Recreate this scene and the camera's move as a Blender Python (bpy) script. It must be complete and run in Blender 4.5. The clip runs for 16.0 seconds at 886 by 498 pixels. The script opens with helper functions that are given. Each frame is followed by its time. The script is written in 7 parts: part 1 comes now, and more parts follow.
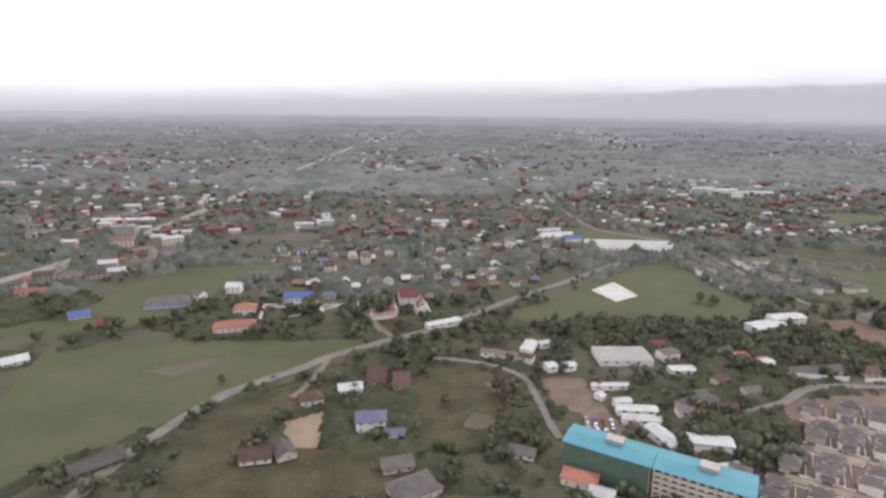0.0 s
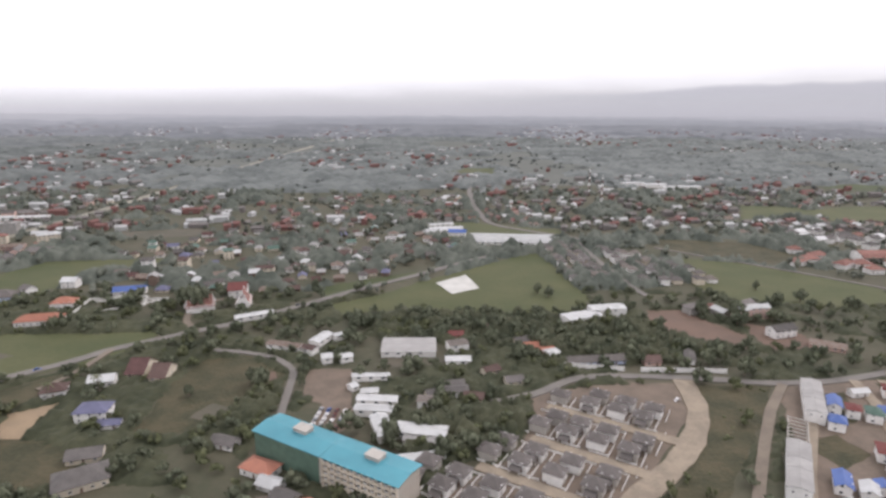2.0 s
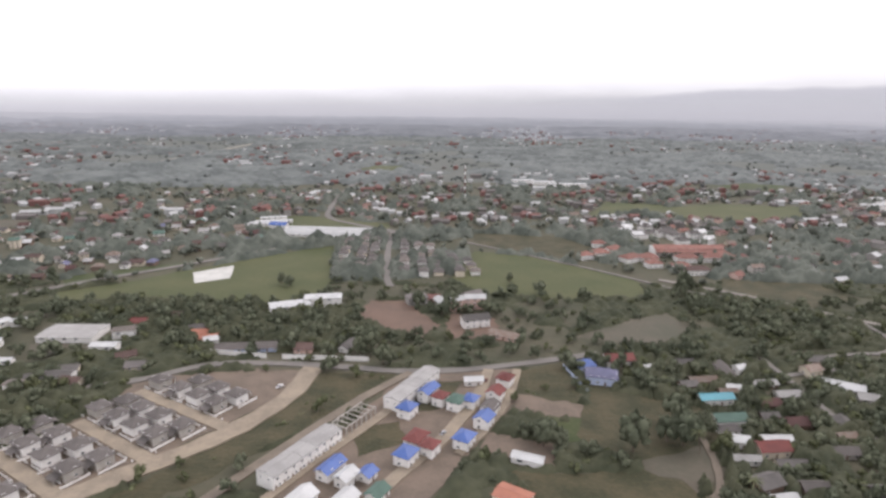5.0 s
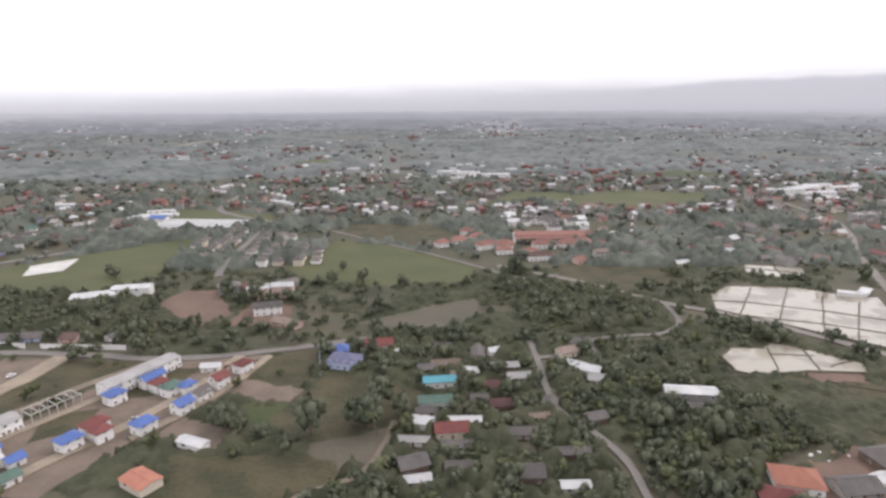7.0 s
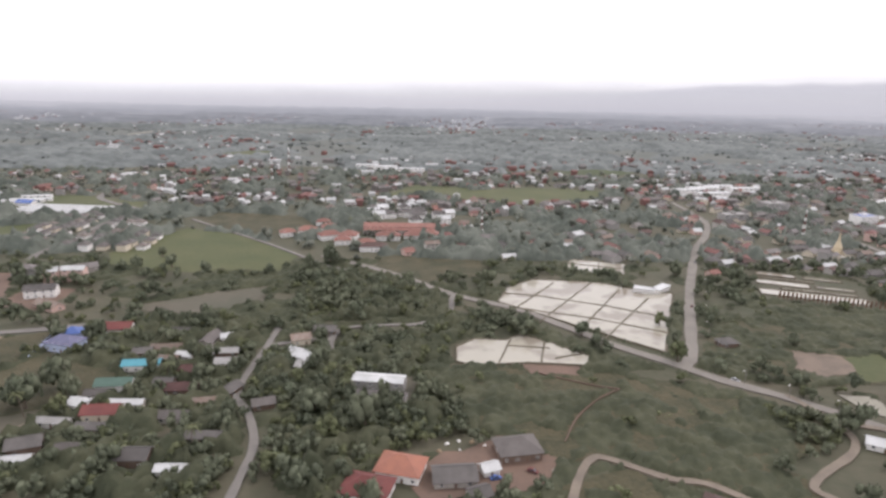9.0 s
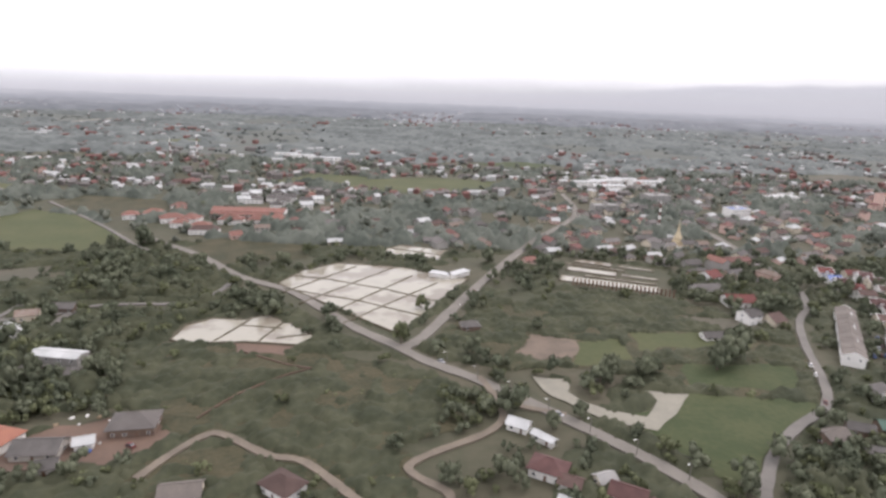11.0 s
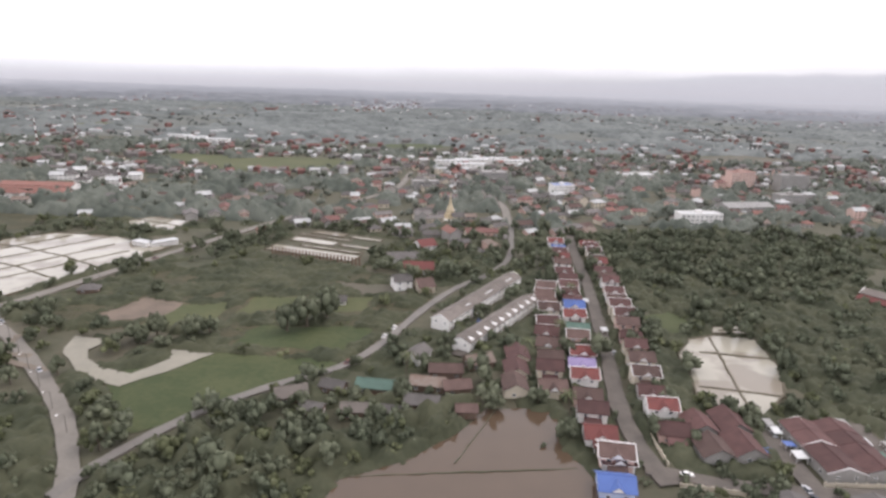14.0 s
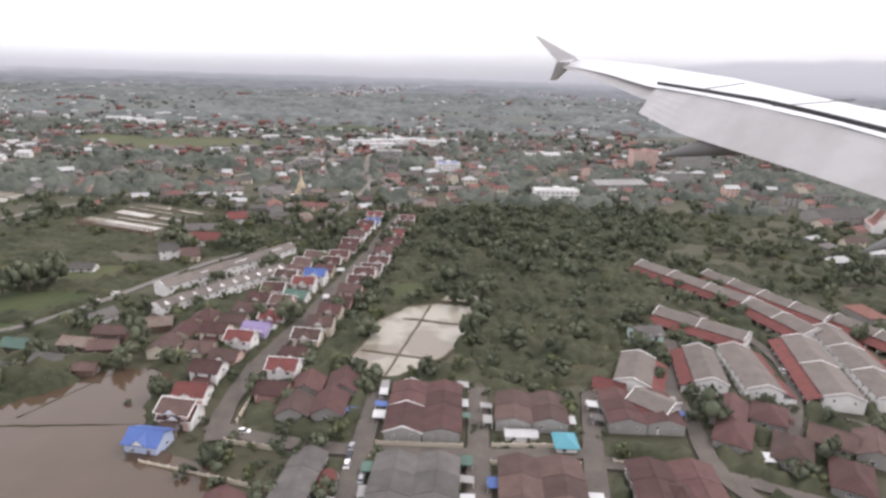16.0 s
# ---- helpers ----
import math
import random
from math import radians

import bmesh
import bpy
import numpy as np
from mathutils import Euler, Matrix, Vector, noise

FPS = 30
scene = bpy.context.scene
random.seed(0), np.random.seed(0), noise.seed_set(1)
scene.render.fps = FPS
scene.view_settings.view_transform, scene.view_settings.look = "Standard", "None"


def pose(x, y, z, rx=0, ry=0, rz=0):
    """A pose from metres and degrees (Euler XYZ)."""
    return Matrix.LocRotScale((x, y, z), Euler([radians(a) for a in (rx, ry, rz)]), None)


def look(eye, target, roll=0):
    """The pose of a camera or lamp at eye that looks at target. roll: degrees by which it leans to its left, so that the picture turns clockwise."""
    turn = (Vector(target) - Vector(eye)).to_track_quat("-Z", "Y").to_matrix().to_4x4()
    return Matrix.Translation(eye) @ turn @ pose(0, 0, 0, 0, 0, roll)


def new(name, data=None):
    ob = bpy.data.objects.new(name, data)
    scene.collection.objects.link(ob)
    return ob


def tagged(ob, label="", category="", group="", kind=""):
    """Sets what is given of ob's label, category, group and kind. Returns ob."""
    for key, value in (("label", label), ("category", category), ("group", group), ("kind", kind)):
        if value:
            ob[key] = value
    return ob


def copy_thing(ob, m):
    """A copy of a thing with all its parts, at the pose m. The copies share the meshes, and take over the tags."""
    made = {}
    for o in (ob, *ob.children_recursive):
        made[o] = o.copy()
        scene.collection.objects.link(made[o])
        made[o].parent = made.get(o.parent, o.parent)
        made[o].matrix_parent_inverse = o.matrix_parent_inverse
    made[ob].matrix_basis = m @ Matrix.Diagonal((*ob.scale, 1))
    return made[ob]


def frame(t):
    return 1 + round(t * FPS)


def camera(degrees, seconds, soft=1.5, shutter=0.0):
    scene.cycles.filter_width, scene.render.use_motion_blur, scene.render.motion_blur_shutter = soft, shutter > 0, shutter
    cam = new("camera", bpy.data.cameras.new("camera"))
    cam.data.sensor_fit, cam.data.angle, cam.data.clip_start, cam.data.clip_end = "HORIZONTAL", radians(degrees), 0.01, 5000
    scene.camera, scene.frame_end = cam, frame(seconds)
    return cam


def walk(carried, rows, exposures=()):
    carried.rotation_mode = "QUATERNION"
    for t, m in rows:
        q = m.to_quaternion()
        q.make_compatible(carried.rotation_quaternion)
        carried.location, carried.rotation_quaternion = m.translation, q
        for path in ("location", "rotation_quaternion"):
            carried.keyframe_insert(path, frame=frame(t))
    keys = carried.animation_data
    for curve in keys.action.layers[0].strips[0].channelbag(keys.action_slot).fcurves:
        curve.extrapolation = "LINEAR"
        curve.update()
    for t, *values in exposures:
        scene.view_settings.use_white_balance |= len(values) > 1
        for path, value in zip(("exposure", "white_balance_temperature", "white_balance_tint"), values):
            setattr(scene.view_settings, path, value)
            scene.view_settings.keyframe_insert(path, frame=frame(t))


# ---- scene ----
# The header holds a camera to 40 m/s; the whole place, path and aircraft are therefore built at 0.56 of full size.
# All numbers below are full-size metres, and S is applied where meshes and poses are made.
S = 0.56

# The camera looks out to the left of an airliner on its final approach: straight, about 70 m/s, sinking at 2.8 degrees.
cam = camera(74.0, 16.0, soft=2.85)
PATH = [
    (0.0, 0.00, -0.00, 163.94, -1.86, -14.41, 0.76),
    (0.5, 35.39, -0.04, 162.23, -1.72, -14.79, 0.54),
    (1.0, 70.77, -0.07, 160.53, -1.69, -14.86, 0.55),
    (1.5, 106.14, -0.10, 158.83, -1.58, -14.68, 0.29),
    (2.0, 141.52, -0.13, 157.13, -1.47, -14.36, 0.28),
    (2.5, 176.88, -0.15, 155.42, -1.47, -14.15, 0.76),
    (3.0, 212.25, -0.18, 153.72, -1.46, -14.46, 0.87),
    (3.5, 247.60, -0.20, 152.01, -1.50, -14.35, 0.50),
    (4.0, 282.96, -0.22, 150.30, -1.25, -13.95, 0.68),
    (6.5, 459.65, -0.28, 141.76, -1.25, -14.55, 0.34),
    (7.0, 494.97, -0.29, 140.05, -0.97, -14.58, -0.32),
    (7.5, 530.29, -0.29, 138.34, -1.46, -14.45, 0.43),
    (8.0, 565.61, -0.29, 136.63, -1.67, -14.83, 1.24),
    (8.5, 600.92, -0.29, 134.92, -1.81, -14.89, 1.26),
    (9.0, 636.22, -0.29, 133.21, -1.65, -14.73, 1.11),
    (11.5, 812.68, -0.24, 124.63, -2.24, -15.45, 2.26),
    (12.0, 847.96, -0.22, 122.92, -2.28, -16.08, 2.31),
    (12.5, 883.23, -0.20, 121.20, -1.94, -16.36, 2.29),
    (13.0, 918.50, -0.18, 119.48, -1.69, -16.30, 2.47),
    (13.5, 953.76, -0.15, 117.76, -1.46, -16.24, 2.64),
    (14.0, 989.02, -0.13, 116.04, -1.12, -16.02, 1.86),
    (14.5, 1024.27, -0.10, 114.32, -0.74, -16.25, 1.73),
    (15.0, 1059.52, -0.07, 112.60, -0.30, -16.82, 1.91),
    (15.5, 1094.76, -0.04, 110.88, 0.11, -17.28, 1.68),
    (16.0, 1130.00, -0.00, 109.16, 0.23, -17.18, 1.73),
]


def aircraft_pose(x, y, z, yaw, pitch, roll):
    return pose(x * S, y * S, z * S, 90 + pitch, 0, yaw) @ pose(0, 0, 0, 0, 0, roll)


walk(cam, [(t, aircraft_pose(x, y, z, yaw, pitch, roll)) for t, x, y, z, yaw, pitch, roll in PATH], exposures=((0.0, 0.20, 6420, 20), (4.0, 0.24, 6420, 20), (8.0, 0.35, 6420, 20), (16.0, 0.40, 6420, 20)))

# ---------------------------------------------------------------- light: a bright overcast afternoon
SUN_UP, SUN_ROUND = 48.0, 60.0
world = bpy.data.worlds.new("overcast_sky")
scene.world = world
world.use_nodes = True
wn, wl = world.node_tree.nodes, world.node_tree.links
wn.clear()
w_out = wn.new("ShaderNodeOutputWorld")
w_sky = wn.new("ShaderNodeTexSky")
w_sky.sky_type = "NISHITA"
w_sky.sun_disc = False
w_sky.sun_elevation, w_sky.sun_rotation = radians(SUN_UP), radians(SUN_ROUND)
w_sky.dust_density = 4.0
w_bg_sky = wn.new("ShaderNodeBackground")
w_bg_sky.inputs["Strength"].default_value = 0.06
wl.new(w_sky.outputs[0], w_bg_sky.inputs["Color"])


def w_math(op, a, b=None, clamp=False):
    n = wn.new("ShaderNodeMath")
    n.operation, n.use_clamp = op, clamp
    for i, v in enumerate((a, b)):
        if v is None:
            continue
        if isinstance(v, (int, float)):
            n.inputs[i].default_value = v
        else:
            wl.new(v, n.inputs[i])
    return n.outputs[0]


w_tc = wn.new("ShaderNodeTexCoord")
w_sep = wn.new("ShaderNodeSeparateXYZ")
wl.new(w_tc.outputs["Generated"], w_sep.inputs[0])
# clouds stretched along the horizon
w_map = wn.new("ShaderNodeMapping")
w_map.inputs["Scale"].default_value = (1.6, 1.6, 9.0)
wl.new(w_tc.outputs["Generated"], w_map.inputs[0])
w_noise = wn.new("ShaderNodeTexNoise")
w_noise.inputs["Scale"].default_value = 2.2
w_noise.inputs["Detail"].default_value = 5.0
wl.new(w_map.outputs[0], w_noise.inputs["Vector"])
# height above the horizon, wavered by the cloud
w_h = w_math("ADD", w_sep.outputs[2], w_math("MULTIPLY", w_math("SUBTRACT", w_noise.outputs["Fac"], 0.5), 0.05))
# low cloud lies nearer to the ground on the side that the aircraft comes from
w_h2 = w_math("SUBTRACT", w_h, w_math("MULTIPLY", w_sep.outputs[0], 0.045))
w_ramp = wn.new("ShaderNodeValToRGB")
w_ramp.color_ramp.interpolation = "LINEAR"
stops = ((0.0, 0.58), (0.20, 0.62), (0.36, 0.70), (0.46, 0.86), (0.62, 1.04), (1.0, 1.32))
while len(w_ramp.color_ramp.elements) < len(stops):
    w_ramp.color_ramp.elements.new(0.5)
for e, (pos, v) in zip(w_ramp.color_ramp.elements, stops):
    e.position, e.color = pos, (v * 0.97, v, v * 1.005, 1)
wl.new(w_math("ADD", w_math("MULTIPLY", w_h2, 7.5), 0.36, True), w_ramp.inputs[0])
# far ridges, pale in the moist air
w_az = w_math("ARCTAN2", w_sep.outputs[0], w_sep.outputs[1])
w_rn = wn.new("ShaderNodeTexNoise")
w_rn.noise_dimensions = "1D"
w_rn.inputs["Scale"].default_value = 3.4
w_rn.inputs["Detail"].default_value = 4.0
wl.new(w_az, w_rn.inputs["W"])
w_top = w_math("ADD", w_math("MULTIPLY", w_math("SUBTRACT", w_rn.outputs["Fac"], 0.5), 0.03), w_math("MULTIPLY", w_math("SUBTRACT", w_az, 0.10), 0.055))
w_ridge = w_math("MULTIPLY", w_math("SUBTRACT", w_top, w_sep.outputs[2]), 160.0, True)
w_ridge = w_math("MULTIPLY", w_ridge, w_math("MULTIPLY", w_math("SUBTRACT", w_az, 0.02), 3.0, True))
w_mix = wn.new("ShaderNodeMix")
w_mix.data_type = "RGBA"
wl.new(w_math("MULTIPLY", w_ridge, 0.6), w_mix.inputs["Factor"])
wl.new(w_ramp.outputs[0], w_mix.inputs["A"])
w_mix.inputs["B"].default_value = (0.40, 0.425, 0.475, 1)
w_bg = wn.new("ShaderNodeBackground")
wl.new(w_mix.outputs["Result"], w_bg.inputs["Color"])
w_add = wn.new("ShaderNodeMixShader")
w_add.inputs[0].default_value = 0.9
wl.new(w_bg_sky.outputs[0], w_add.inputs[1])
wl.new(w_bg.outputs[0], w_add.inputs[2])
wl.new(w_add.outputs[0], w_out.inputs["Surface"])

sun_data = bpy.data.lights.new("sun", "SUN")
sun_data.energy, sun_data.angle, sun_data.color = 1.0, radians(14), (1.0, 0.96, 0.9)
sun = new("sun", sun_data)
sun.matrix_world = look((0, 0, 600), Vector((0, 0, 600)) - Vector((math.sin(radians(SUN_ROUND)) * math.cos(radians(SUN_UP)), math.cos(radians(SUN_ROUND)) * math.cos(radians(SUN_UP)), math.sin(radians(SUN_UP)))))


# ---------------------------------------------------------------- materials
def material(name, base, base2=None, rough=0.85, scale=0.25, detail_scale=3.0, contrast=1.0, metal=0.0, bump=0.0, random=0.0, spec=0.3, island=0.0):
    """Two colours mixed by coarse and fine noise, in metres of the world."""
    m = bpy.data.materials.new(name)
    m.use_nodes = True
    n, l = m.node_tree.nodes, m.node_tree.links
    b = n["Principled BSDF"]
    b.inputs["Roughness"].default_value, b.inputs["Metallic"].default_value = rough, metal
    b.inputs["Specular IOR Level"].default_value = spec
    geo = n.new("ShaderNodeNewGeometry")
    tex = []
    for sc, dt in ((scale, 4.0), (detail_scale, 3.0)):
        t = n.new("ShaderNodeTexNoise")
        t.inputs["Scale"].default_value, t.inputs["Detail"].default_value = sc / S, dt
        l.new(geo.outputs["Position"], t.inputs["Vector"])
        tex.append(t)
    add = n.new("ShaderNodeMath")
    add.operation = "MULTIPLY_ADD"
    l.new(tex[1].outputs["Fac"], add.inputs[0])
    add.inputs[1].default_value = 0.45
    l.new(tex[0].outputs["Fac"], add.inputs[2])
    rng = n.new("ShaderNodeMapRange")
    half = 0.22 / max(contrast, 0.05)
    rng.inputs["From Min"].default_value, rng.inputs["From Max"].default_value = 0.725 - half, 0.725 + half
    l.new(add.outputs[0], rng.inputs["Value"])
    mix = n.new("ShaderNodeMix")
    mix.data_type = "RGBA"
    mix.inputs["A"].default_value = (*base, 1)
    mix.inputs["B"].default_value = (*(base2 or tuple(c * 0.72 for c in base)), 1)
    l.new(rng.outputs[0], mix.inputs["Factor"])
    out = mix.outputs["Result"]
    if random or island:
        hsv = n.new("ShaderNodeHueSaturation")
        mr = n.new("ShaderNodeMapRange")
        amount = random or island
        mr.inputs["To Min"].default_value, mr.inputs["To Max"].default_value = 1 - amount, 1 + amount
        if random:
            info = n.new("ShaderNodeObjectInfo")
            l.new(info.outputs["Random"], mr.inputs["Value"])
        else:
            l.new(geo.outputs["Random Per Island"], mr.inputs["Value"])
        l.new(mr.outputs[0], hsv.inputs["Value"])
        l.new(out, hsv.inputs["Color"])
        out = hsv.outputs["Color"]
    l.new(out, b.inputs["Base Color"])
    if bump:
        bp = n.new("ShaderNodeBump")
        bp.inputs["Strength"].default_value, bp.inputs["Distance"].default_value = min(1.0, bump), bump * S
        l.new(tex[1].outputs["Fac"], bp.inputs["Height"])
        l.new(bp.outputs[0], b.inputs["Normal"])
    return m


M_GROUND = material("scrub_ground", (0.052, 0.055, 0.032), (0.088, 0.078, 0.052), scale=0.018, detail_scale=0.22, contrast=1.1, bump=0.5)
M_GRASS = material("mown_grass", (0.056, 0.066, 0.026), (0.082, 0.084, 0.037), scale=0.02, detail_scale=0.3, contrast=1.3, bump=0.3)
M_BRIGHT = material("young_rice_grass", (0.0387, 0.0522, 0.0189), (0.0594, 0.0684, 0.0279), scale=0.05, detail_scale=0.4, contrast=1.6, bump=0.4)
M_SCRUB = material("rough_pasture", (0.037, 0.038, 0.0185), (0.073, 0.062, 0.034), scale=0.06, detail_scale=0.5, contrast=1.5, bump=0.8)
M_DRY = material("dry_field", (0.106, 0.090, 0.068), (0.072, 0.070, 0.049), scale=0.04, detail_scale=0.4, bump=0.3)
M_EARTH = material("bare_red_earth", (0.153, 0.100, 0.075), (0.111, 0.078, 0.060), scale=0.05, detail_scale=0.5, contrast=1.1, bump=0.3)
M_SAND = material("pale_sand", (0.28, 0.205, 0.13), (0.22, 0.165, 0.11), scale=0.08, detail_scale=0.6, bump=0.2)
M_ROAD = material("worn_concrete_road", (0.176, 0.161, 0.143), (0.132, 0.122, 0.111), scale=0.1, detail_scale=0.9)
M_DRIVE = material("pale_gravel_drive", (0.2601, 0.2422, 0.1955), (0.2091, 0.1955, 0.159), scale=0.1, detail_scale=0.9)
M_STREET = material("dusty_concrete_street", (0.122, 0.104, 0.089), (0.088, 0.077, 0.067), scale=0.15, detail_scale=0.9, contrast=1.2)
M_ASPHALT = material("faded_asphalt", (0.195, 0.176, 0.152), (0.15, 0.136, 0.118), scale=0.1, detail_scale=0.9)
M_DIRT = material("dirt_track", (0.1845, 0.1521, 0.1173), (0.1394, 0.1148, 0.0909), scale=0.1, detail_scale=0.8, contrast=1.3)
M_BEIGE = material("pale_beige_building_dirt", (0.27, 0.222, 0.165), (0.195, 0.160, 0.122), scale=0.1, detail_scale=0.8, contrast=1.3)
M_LOT = material("trodden_brown_earth", (0.16, 0.122, 0.094), (0.118, 0.093, 0.072), scale=0.09, detail_scale=0.6, contrast=1.5, bump=0.3)
M_SLAB = material("white_concrete_slab", (0.50, 0.49, 0.455), (0.40, 0.39, 0.36), scale=0.08, detail_scale=0.7, contrast=1.4)
M_BUND = material("muddy_bund", (0.0806, 0.0713, 0.0465), (0.1054, 0.0868, 0.062), scale=0.2, detail_scale=1.2)
M_LEAF = material("tree_leaves", (0.07, 0.081, 0.052), (0.116, 0.124, 0.08), scale=0.05, detail_scale=0.7, contrast=1.2, island=0.25, spec=0.25)
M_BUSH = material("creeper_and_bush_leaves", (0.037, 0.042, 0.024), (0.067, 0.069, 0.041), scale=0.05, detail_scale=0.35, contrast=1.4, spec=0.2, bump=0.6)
# Mid-distance leaves, greyed in the base colour to stand in for haze.
M_LEAF_MID = material("haze_greyed_belt_leaves", (0.08, 0.088, 0.069), (0.14, 0.147, 0.118), scale=0.03, detail_scale=0.16, contrast=1.9, island=0.3, spec=0.2, bump=0.8)
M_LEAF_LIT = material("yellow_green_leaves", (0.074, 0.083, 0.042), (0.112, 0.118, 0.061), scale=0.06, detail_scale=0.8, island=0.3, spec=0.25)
# Far leaves turn paler and bluer band by band: haze painted into the colour.
M_LEAF_FAR = material("haze_greyed_far_leaves", (0.078, 0.086, 0.082), (0.124, 0.133, 0.126), scale=0.010, detail_scale=0.06, contrast=2.0, island=0.25, spec=0.2, bump=0.8)
# Canopy of the mid-distance belts, its colour greyed for haze as well.
M_CANOPY = material("haze_greyed_canopy_leaves", (0.066, 0.076, 0.062), (0.12, 0.129, 0.107), scale=0.03, detail_scale=0.16, contrast=1.8, spec=0.2, bump=0.8)
# The two farthest leaf bands, paled most to imitate haze.
M_LEAF_HORIZON = material("haze_paled_horizon_leaves", (0.112, 0.12, 0.128), (0.15, 0.158, 0.166), scale=0.005, detail_scale=0.02, contrast=1.8, spec=0.2)
M_LEAF_HAZE = material("haze_paled_skyline_leaves", (0.15, 0.16, 0.172), (0.185, 0.195, 0.208), scale=0.004, detail_scale=0.015, spec=0.2)
# Ground of the far plain: haze is painted in as a paler base colour.
M_PLAIN = material("haze_paled_plain", (0.078, 0.086, 0.072), (0.112, 0.114, 0.1), scale=0.006, detail_scale=0.05)
M_PLAIN_FAR = material("haze_paled_far_plain", (0.14, 0.148, 0.156), (0.16, 0.168, 0.174), scale=0.004, detail_scale=0.03)
M_BARK = material("tree_bark", (0.16, 0.13, 0.10), scale=0.8, detail_scale=5)
M_WHITE = material("white_painted_wall", (0.78, 0.76, 0.73), (0.64, 0.62, 0.59), scale=0.2, detail_scale=1.5)
M_CREAM = material("cream_plaster_wall", (0.62, 0.55, 0.44), (0.52, 0.46, 0.37), scale=0.2, detail_scale=1.5)
M_TOWNWALL = material("dull_plaster_wall", (0.32, 0.304, 0.284), (0.24, 0.228, 0.212), scale=0.1, detail_scale=0.8)
M_GREYWALL = material("raw_cement_wall", (0.42, 0.39, 0.35), (0.33, 0.31, 0.28), scale=0.3, detail_scale=1.6)
M_TRIM = material("white_gable_board", (0.82, 0.80, 0.78), (0.74, 0.72, 0.69), scale=0.3, detail_scale=2)
M_GLASS = material("dark_window_glass", (0.05, 0.06, 0.07), rough=0.12, spec=0.6)
M_DOOR = material("brown_wooden_door", (0.16, 0.10, 0.07), rough=0.6)
ROOF = {
    "maroon": material("maroon_roof_tiles", (0.072, 0.038, 0.035), (0.104, 0.054, 0.049), scale=0.3, detail_scale=2.0, random=0.25),
    "brown": material("brown_roof_tiles", (0.078, 0.05, 0.043), (0.11, 0.071, 0.061), scale=0.3, detail_scale=2.0, random=0.25),
    "red": material("red_roof_tiles", (0.165, 0.055, 0.048), (0.118, 0.044, 0.040), scale=0.3, detail_scale=2.0, random=0.15),
    "orange": material("orange_roof_tiles", (0.35, 0.15, 0.10), (0.28, 0.125, 0.09), scale=0.3, detail_scale=2.0, random=0.12),
    "grey": material("weathered_grey_roof", (0.122, 0.11, 0.103), (0.084, 0.077, 0.072), scale=0.25, detail_scale=1.6, random=0.2),
    "umber": material("weathered_umber_roof", (0.168, 0.1434, 0.1254), (0.1254, 0.1086, 0.0963), scale=0.25, detail_scale=1.5, random=0.12),
    "slate": material("dark_grey_roof_tiles", (0.094, 0.083, 0.077), (0.122, 0.108, 0.1), scale=0.3, detail_scale=2.0, random=0.12),
    "blue": material("bright_blue_metal_roof", (0.068, 0.1207, 0.3145), (0.0578, 0.0978, 0.255), rough=0.45, scale=0.2, detail_scale=1.2, random=0.1),
    "teal": material("turquoise_metal_roof", (0.085, 0.285, 0.34), (0.075, 0.245, 0.295), rough=0.45, scale=0.1, detail_scale=1.0),
    "dusk": material("dusty_violet_roof", (0.135, 0.135, 0.205), (0.11, 0.11, 0.165), scale=0.3, detail_scale=1.5),
    "green": material("faded_green_roof", (0.095, 0.15, 0.122), (0.075, 0.118, 0.096), scale=0.3, detail_scale=1.5, random=0.1),
    "white": material("white_metal_roof", (0.4928, 0.4928, 0.484), (0.3872, 0.3872, 0.3784), rough=0.5, scale=0.15, detail_scale=1.2, random=0.06),
    "lilac": material("lilac_roof", (0.27, 0.22, 0.36), (0.22, 0.18, 0.3), scale=0.3, detail_scale=1.5),
    # red for distant roofs, muted in the colour itself to suggest haze
    "far_red": material("dull_red_far_roofs", (0.18, 0.088, 0.078), (0.15, 0.078, 0.068), scale=0.2, detail_scale=1.0),
    "far_white": material("pale_far_roofs", (0.46, 0.46, 0.45), (0.34, 0.34, 0.33), scale=0.2, detail_scale=1.0),
    "far_grey": material("grey_far_roofs", (0.178, 0.16, 0.15), (0.132, 0.12, 0.112), scale=0.2, detail_scale=1.0),
    "salmon": material("salmon_roof_tiles", (0.235, 0.115, 0.092), (0.185, 0.095, 0.078), scale=0.3, detail_scale=2.0, random=0.15),
    "pale": material("pale_grey_metal_roof", (0.32, 0.31, 0.295), (0.25, 0.24, 0.23), scale=0.15, detail_scale=1.2, random=0.08),
    "rust": material("rusty_sheet_roof", (0.165, 0.112, 0.086), (0.205, 0.172, 0.148), scale=0.4, detail_scale=1.5, random=0.25),
}
WALL = {"white": M_WHITE, "cream": M_CREAM, "cement": M_GREYWALL,
        "dull": M_TOWNWALL,
        "pink": material("pink_plaster_wall", (0.60, 0.42, 0.36), (0.52, 0.37, 0.32), scale=0.2, detail_scale=1.5),
        "blue": material("pale_blue_wall", (0.42, 0.48, 0.62), (0.36, 0.41, 0.54), scale=0.2, detail_scale=1.5),
        "mint": material("pale_mint_wall", (0.50, 0.62, 0.58), (0.44, 0.55, 0.52), scale=0.2, detail_scale=1.5),
        "lilac": material("lilac_wall", (0.50, 0.44, 0.62), (0.45, 0.40, 0.56), scale=0.2, detail_scale=1.5),
        "wood": material("dark_timber_wall", (0.13, 0.09, 0.07), (0.18, 0.13, 0.10), scale=0.4, detail_scale=2)}


